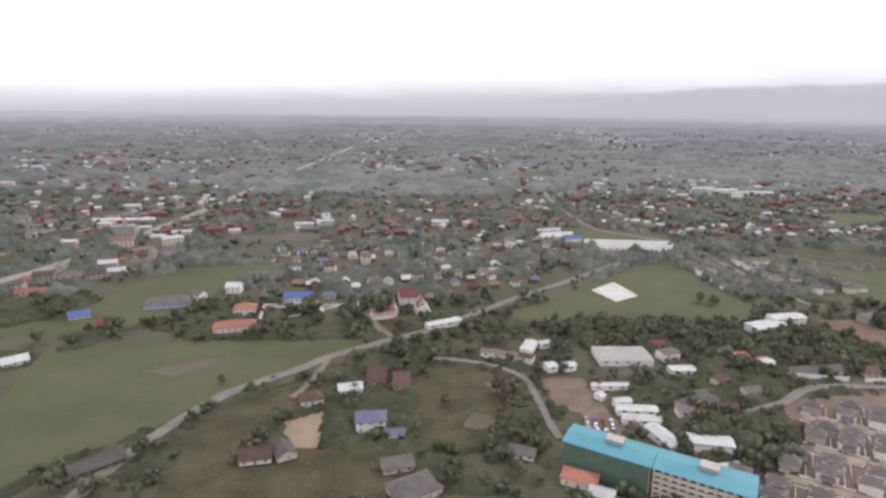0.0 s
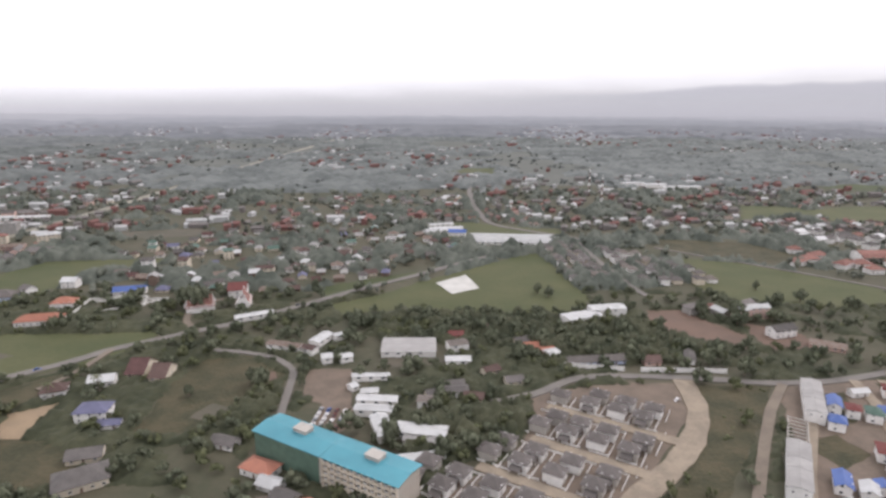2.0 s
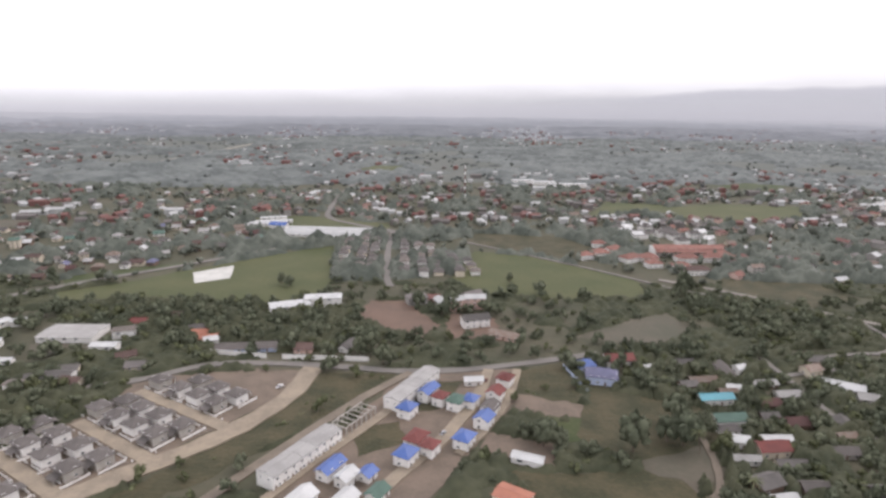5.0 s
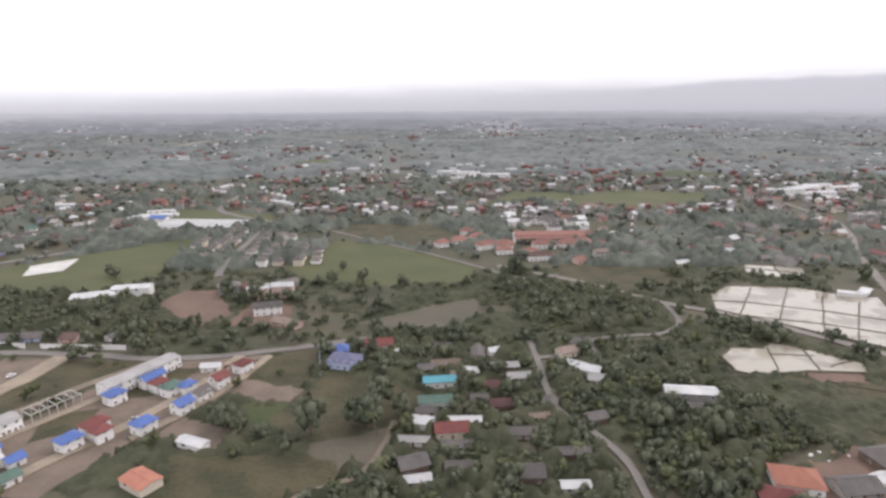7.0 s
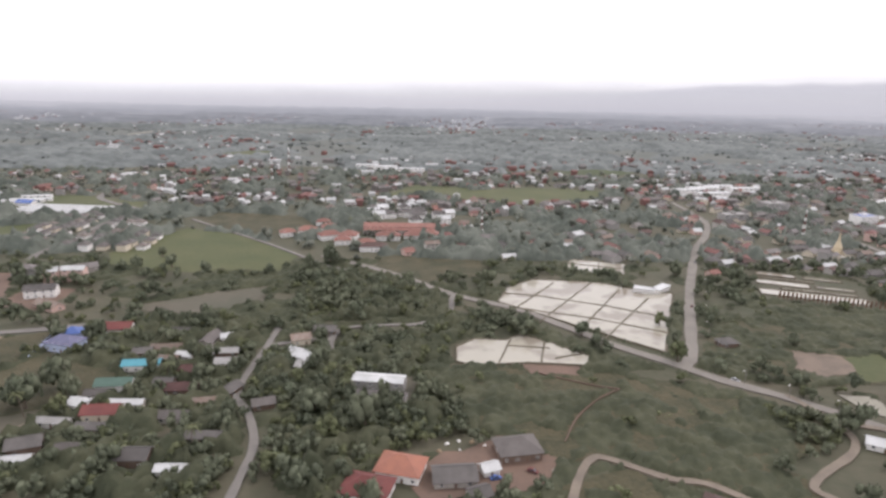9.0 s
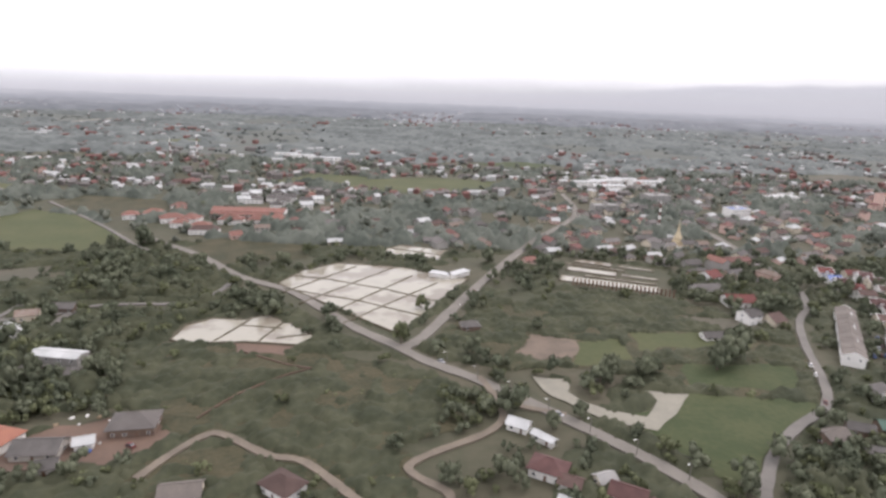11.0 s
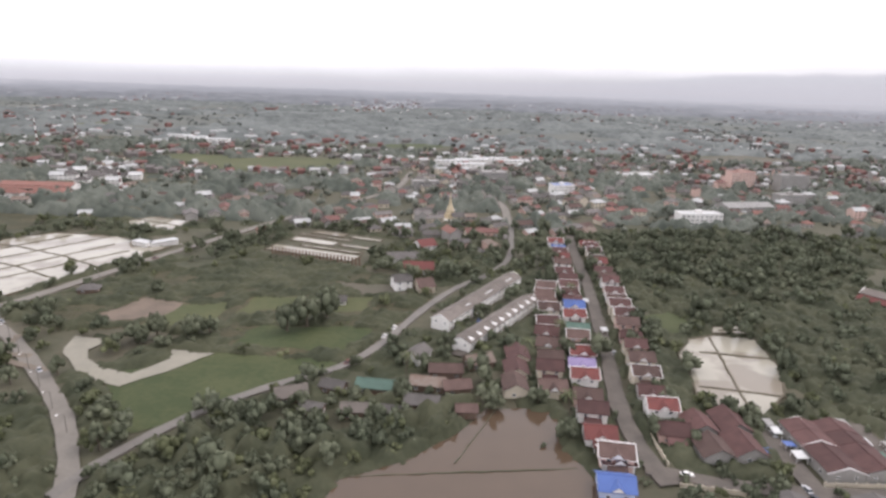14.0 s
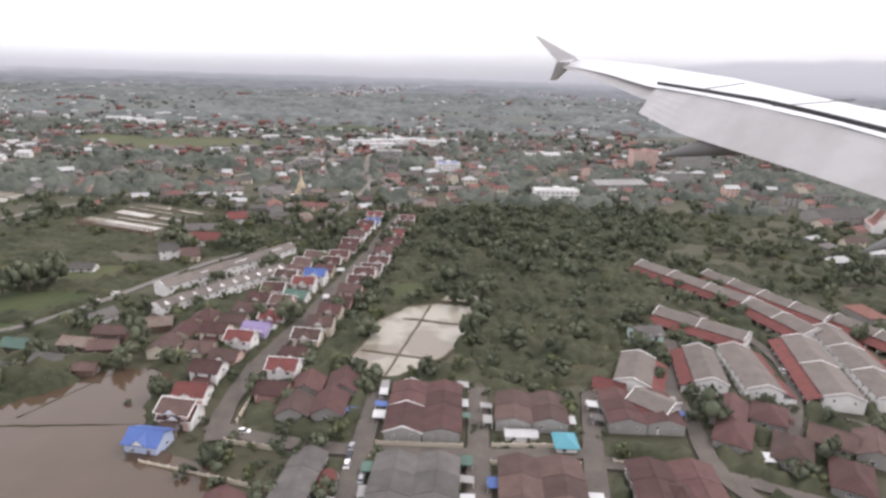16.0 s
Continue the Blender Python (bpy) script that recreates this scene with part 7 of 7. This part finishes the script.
free = on_grid(0)
HIGHWAY = [lerp2((-316, 958), (-297, 1275), k / 16) for k in range(16)] + [lerp2((-297, 1275), (-256, 1849), k / 30) for k in range(30)] + [lerp2((-256, 1849), (-205, 2464), k / 30) for k in range(30)]
ROOFED += HIGHWAY
SPARE = [crown(4, 8) for _ in range(6)]
mid = [(x, y) for x, y in strewn(10000, -900, 460, 1900, 1010) if taken(x, y) == 0 and abs(x - 565) < 640 + 0.7 * y and gen.uniform() < 0.1 + 0.6 * max(0.0, cover((x, y)) - 0.1)]
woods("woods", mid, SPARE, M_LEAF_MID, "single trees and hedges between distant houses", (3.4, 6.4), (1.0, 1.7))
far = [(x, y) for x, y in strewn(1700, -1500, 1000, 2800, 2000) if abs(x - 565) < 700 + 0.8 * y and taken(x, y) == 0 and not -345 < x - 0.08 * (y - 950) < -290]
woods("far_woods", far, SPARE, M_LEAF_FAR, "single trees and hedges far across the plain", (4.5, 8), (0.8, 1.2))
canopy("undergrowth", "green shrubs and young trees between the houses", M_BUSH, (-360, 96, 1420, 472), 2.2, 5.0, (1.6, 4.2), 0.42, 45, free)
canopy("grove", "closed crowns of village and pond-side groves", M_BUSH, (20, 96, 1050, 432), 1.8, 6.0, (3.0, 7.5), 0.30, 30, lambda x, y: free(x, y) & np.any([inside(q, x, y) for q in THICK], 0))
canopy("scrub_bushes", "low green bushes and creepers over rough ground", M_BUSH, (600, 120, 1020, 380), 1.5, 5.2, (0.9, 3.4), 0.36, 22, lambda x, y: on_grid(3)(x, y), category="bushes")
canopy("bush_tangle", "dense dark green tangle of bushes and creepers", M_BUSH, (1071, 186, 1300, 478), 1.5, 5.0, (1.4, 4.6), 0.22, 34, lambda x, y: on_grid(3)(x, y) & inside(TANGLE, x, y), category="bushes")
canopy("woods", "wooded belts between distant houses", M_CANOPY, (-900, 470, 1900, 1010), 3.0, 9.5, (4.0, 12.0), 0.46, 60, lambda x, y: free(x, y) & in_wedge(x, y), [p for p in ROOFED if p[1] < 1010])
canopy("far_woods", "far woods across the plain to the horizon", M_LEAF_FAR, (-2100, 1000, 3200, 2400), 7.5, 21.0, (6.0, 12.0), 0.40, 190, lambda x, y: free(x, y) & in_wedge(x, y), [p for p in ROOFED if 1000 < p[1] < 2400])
canopy("far_woods", "woods along the horizon, paled in colour for haze", M_LEAF_HORIZON, (-2900, 2380, 4100, 3500), 20.0, 55.0, (9.0, 18.0), 0.36, 420, in_wedge, [p for p in ROOFED if p[1] > 2380])
canopy("far_woods", "skyline woods with haze painted into their colour", M_LEAF_HAZE, (-3900, 3480, 5100, 5300), 28.0, 75.0, (10.0, 20.0), 0.3, 500, in_wedge)

# ---------------------------------------------------------------- the airliner's own wing, hung in the air beside the last camera pose
# Metres from the last eye: x ahead along the flight, y outwards along the wing, z up. The points are fitted to that
# view.
M_SKIN = material("light_grey_wing_paint", (0.60, 0.60, 0.61), (0.54, 0.54, 0.55), rough=0.32, scale=0.5, detail_scale=3, spec=0.5)
M_FLAP = material("grey_flap_paint", (0.45, 0.435, 0.425), (0.37, 0.355, 0.345), rough=0.4, scale=0.9, detail_scale=3, contrast=1.4, spec=0.45)
M_FAIR = material("dark_grey_fairing_paint", (0.17, 0.165, 0.16), (0.14, 0.135, 0.13), rough=0.5, scale=0.6, detail_scale=3)
# Near-black for the painted shade of the flap gap and for panel joints.
M_GAP = material("dark_gap_shade_and_joint", (0.05, 0.05, 0.05), rough=0.7)


def span(a, b, u):
    return tuple(p + (q - p) * u for p, q in zip(a, b))


def loft(sections):
    """A closed skin through rings of points."""
    n, m = len(sections[0]), len(sections)
    s = Shape()
    s.add([p for ring in sections for p in ring], [(k * n + i, k * n + (i + 1) % n, (k + 1) * n + (i + 1) % n, (k + 1) * n + i) for k in range(m - 1) for i in range(n)]
          + [tuple(range(n - 1, -1, -1)), tuple(range((m - 1) * n, m * n))])
    return s


def aerofoil(lead, trail, thick, n=7):
    """A rounded wing section from leading to trailing edge."""
    top, low = [], []
    for i in range(n):
        u = i / (n - 1)
        h = thick * (1.48 * u ** 0.5 - 0.63 * u - 1.76 * u * u + 1.42 * u ** 3 - 0.51 * u ** 4)
        x, y, z = span(lead, trail, u)
        top.append((x, y, z + h * 0.55)), low.append((x, y, z - h))
    return top + low[-1:0:-1]


wing_thing = thing("aircraft_wing", "light grey airliner wing with lowered flaps and tip fence", "wing")
# Edge points chosen along the last camera's sight lines.
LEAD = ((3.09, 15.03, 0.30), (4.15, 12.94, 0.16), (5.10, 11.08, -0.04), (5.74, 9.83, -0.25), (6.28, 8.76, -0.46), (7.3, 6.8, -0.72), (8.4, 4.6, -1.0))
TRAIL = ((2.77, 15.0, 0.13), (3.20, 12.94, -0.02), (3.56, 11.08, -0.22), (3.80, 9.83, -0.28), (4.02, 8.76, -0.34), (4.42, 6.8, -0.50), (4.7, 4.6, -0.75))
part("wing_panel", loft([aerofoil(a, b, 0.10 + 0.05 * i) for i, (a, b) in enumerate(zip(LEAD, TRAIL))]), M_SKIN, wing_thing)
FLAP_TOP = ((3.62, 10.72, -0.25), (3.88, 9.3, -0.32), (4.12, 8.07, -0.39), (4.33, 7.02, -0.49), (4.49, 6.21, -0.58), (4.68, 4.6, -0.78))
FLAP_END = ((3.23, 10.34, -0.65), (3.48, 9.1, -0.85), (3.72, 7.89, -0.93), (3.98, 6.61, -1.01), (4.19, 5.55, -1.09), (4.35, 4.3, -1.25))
part("flap", loft([aerofoil(a, b, 0.13) for a, b in zip(FLAP_TOP, FLAP_END)]), M_FLAP, wing_thing, "lowered grey trailing-edge flap")
part("aileron", loft([aerofoil(span(a, b, 0.86), (b[0] - 0.06, b[1], b[2] - d), 0.08) for a, b, d in zip(LEAD[:4], TRAIL[:4], (0.06, 0.15, 0.22, 0.26))]), M_FLAP, wing_thing, "slightly lowered grey aileron")
gap_line = [span(a, b, 0.0) for a, b in zip(FLAP_TOP, FLAP_END)]
# A thin bar along the gap; its dark colour stands in for shade.
s = Shape()
for a, b in zip(gap_line, gap_line[1:]):
    s.beam((a[0] + 0.02, a[1], a[2] + 0.09), (b[0] + 0.02, b[1], b[2] + 0.09), 0.06, 0.05)
part("flap_recess", s, M_GAP, wing_thing, "dark bar painted as the shaded gap before the flap")
for a, b in (((4.6, 9.6, -0.1), (3.86, 9.5, -0.22)), ((5.3, 8.0, -0.25), (4.2, 7.9, -0.36))):
    part("panel_joint", Shape().beam(a, b, 0.016, 0.012), M_GAP, wing_thing)
part("tip_fence", Shape().add([(3.05, 14.95, 0.30), (2.60, 15.0, 0.20), (2.07, 15.6, 0.82), (2.20, 15.58, 0.80), (3.05, 15.01, 0.30), (2.60, 15.06, 0.20), (2.07, 15.66, 0.82), (2.20, 15.64, 0.80)],
                              [(0, 1, 2, 3), (7, 6, 5, 4), (0, 4, 5, 1), (1, 5, 6, 2), (2, 6, 7, 3), (3, 7, 4, 0)]), M_FLAP, wing_thing, "grey upper tip fence")
part("tip_fence", Shape().add([(3.0, 14.95, 0.20), (2.56, 15.0, 0.20), (2.46, 15.2, -0.24), (2.64, 15.18, -0.22), (3.0, 15.0, 0.20), (2.56, 15.05, 0.20), (2.46, 15.25, -0.24), (2.64, 15.23, -0.22)],
                              [(0, 1, 2, 3), (7, 6, 5, 4), (0, 4, 5, 1), (1, 5, 6, 2), (2, 6, 7, 3), (3, 7, 4, 0)]), M_FLAP, wing_thing, "dark lower tip fence")
for (ax, ay, az), (bx, by, bz), w in (((3.22, 9.12, -1.22), (4.1, 8.1, -0.78), 0.27), ((3.85, 5.23, -1.52), (4.7, 5.0, -1.0), 0.24)):
    rings = []
    for k in range(6):
        u = k / 5
        r = w * (0.06 + 0.94 * u)
        c = span((ax, ay, az), (bx, by, bz), u)
        rings.append([(c[0], c[1] + r * math.cos(q * math.pi / 4), c[2] + r * 0.9 * math.sin(q * math.pi / 4)) for q in range(8)])
    part("flap_fairing", loft(rings), M_FAIR, wing_thing, "pointed flap track fairing")
for p in wing_thing.children:
    for poly in p.data.polygons:
        poly.use_smooth = p.name.startswith(("flap_fairing", "wing_panel"))
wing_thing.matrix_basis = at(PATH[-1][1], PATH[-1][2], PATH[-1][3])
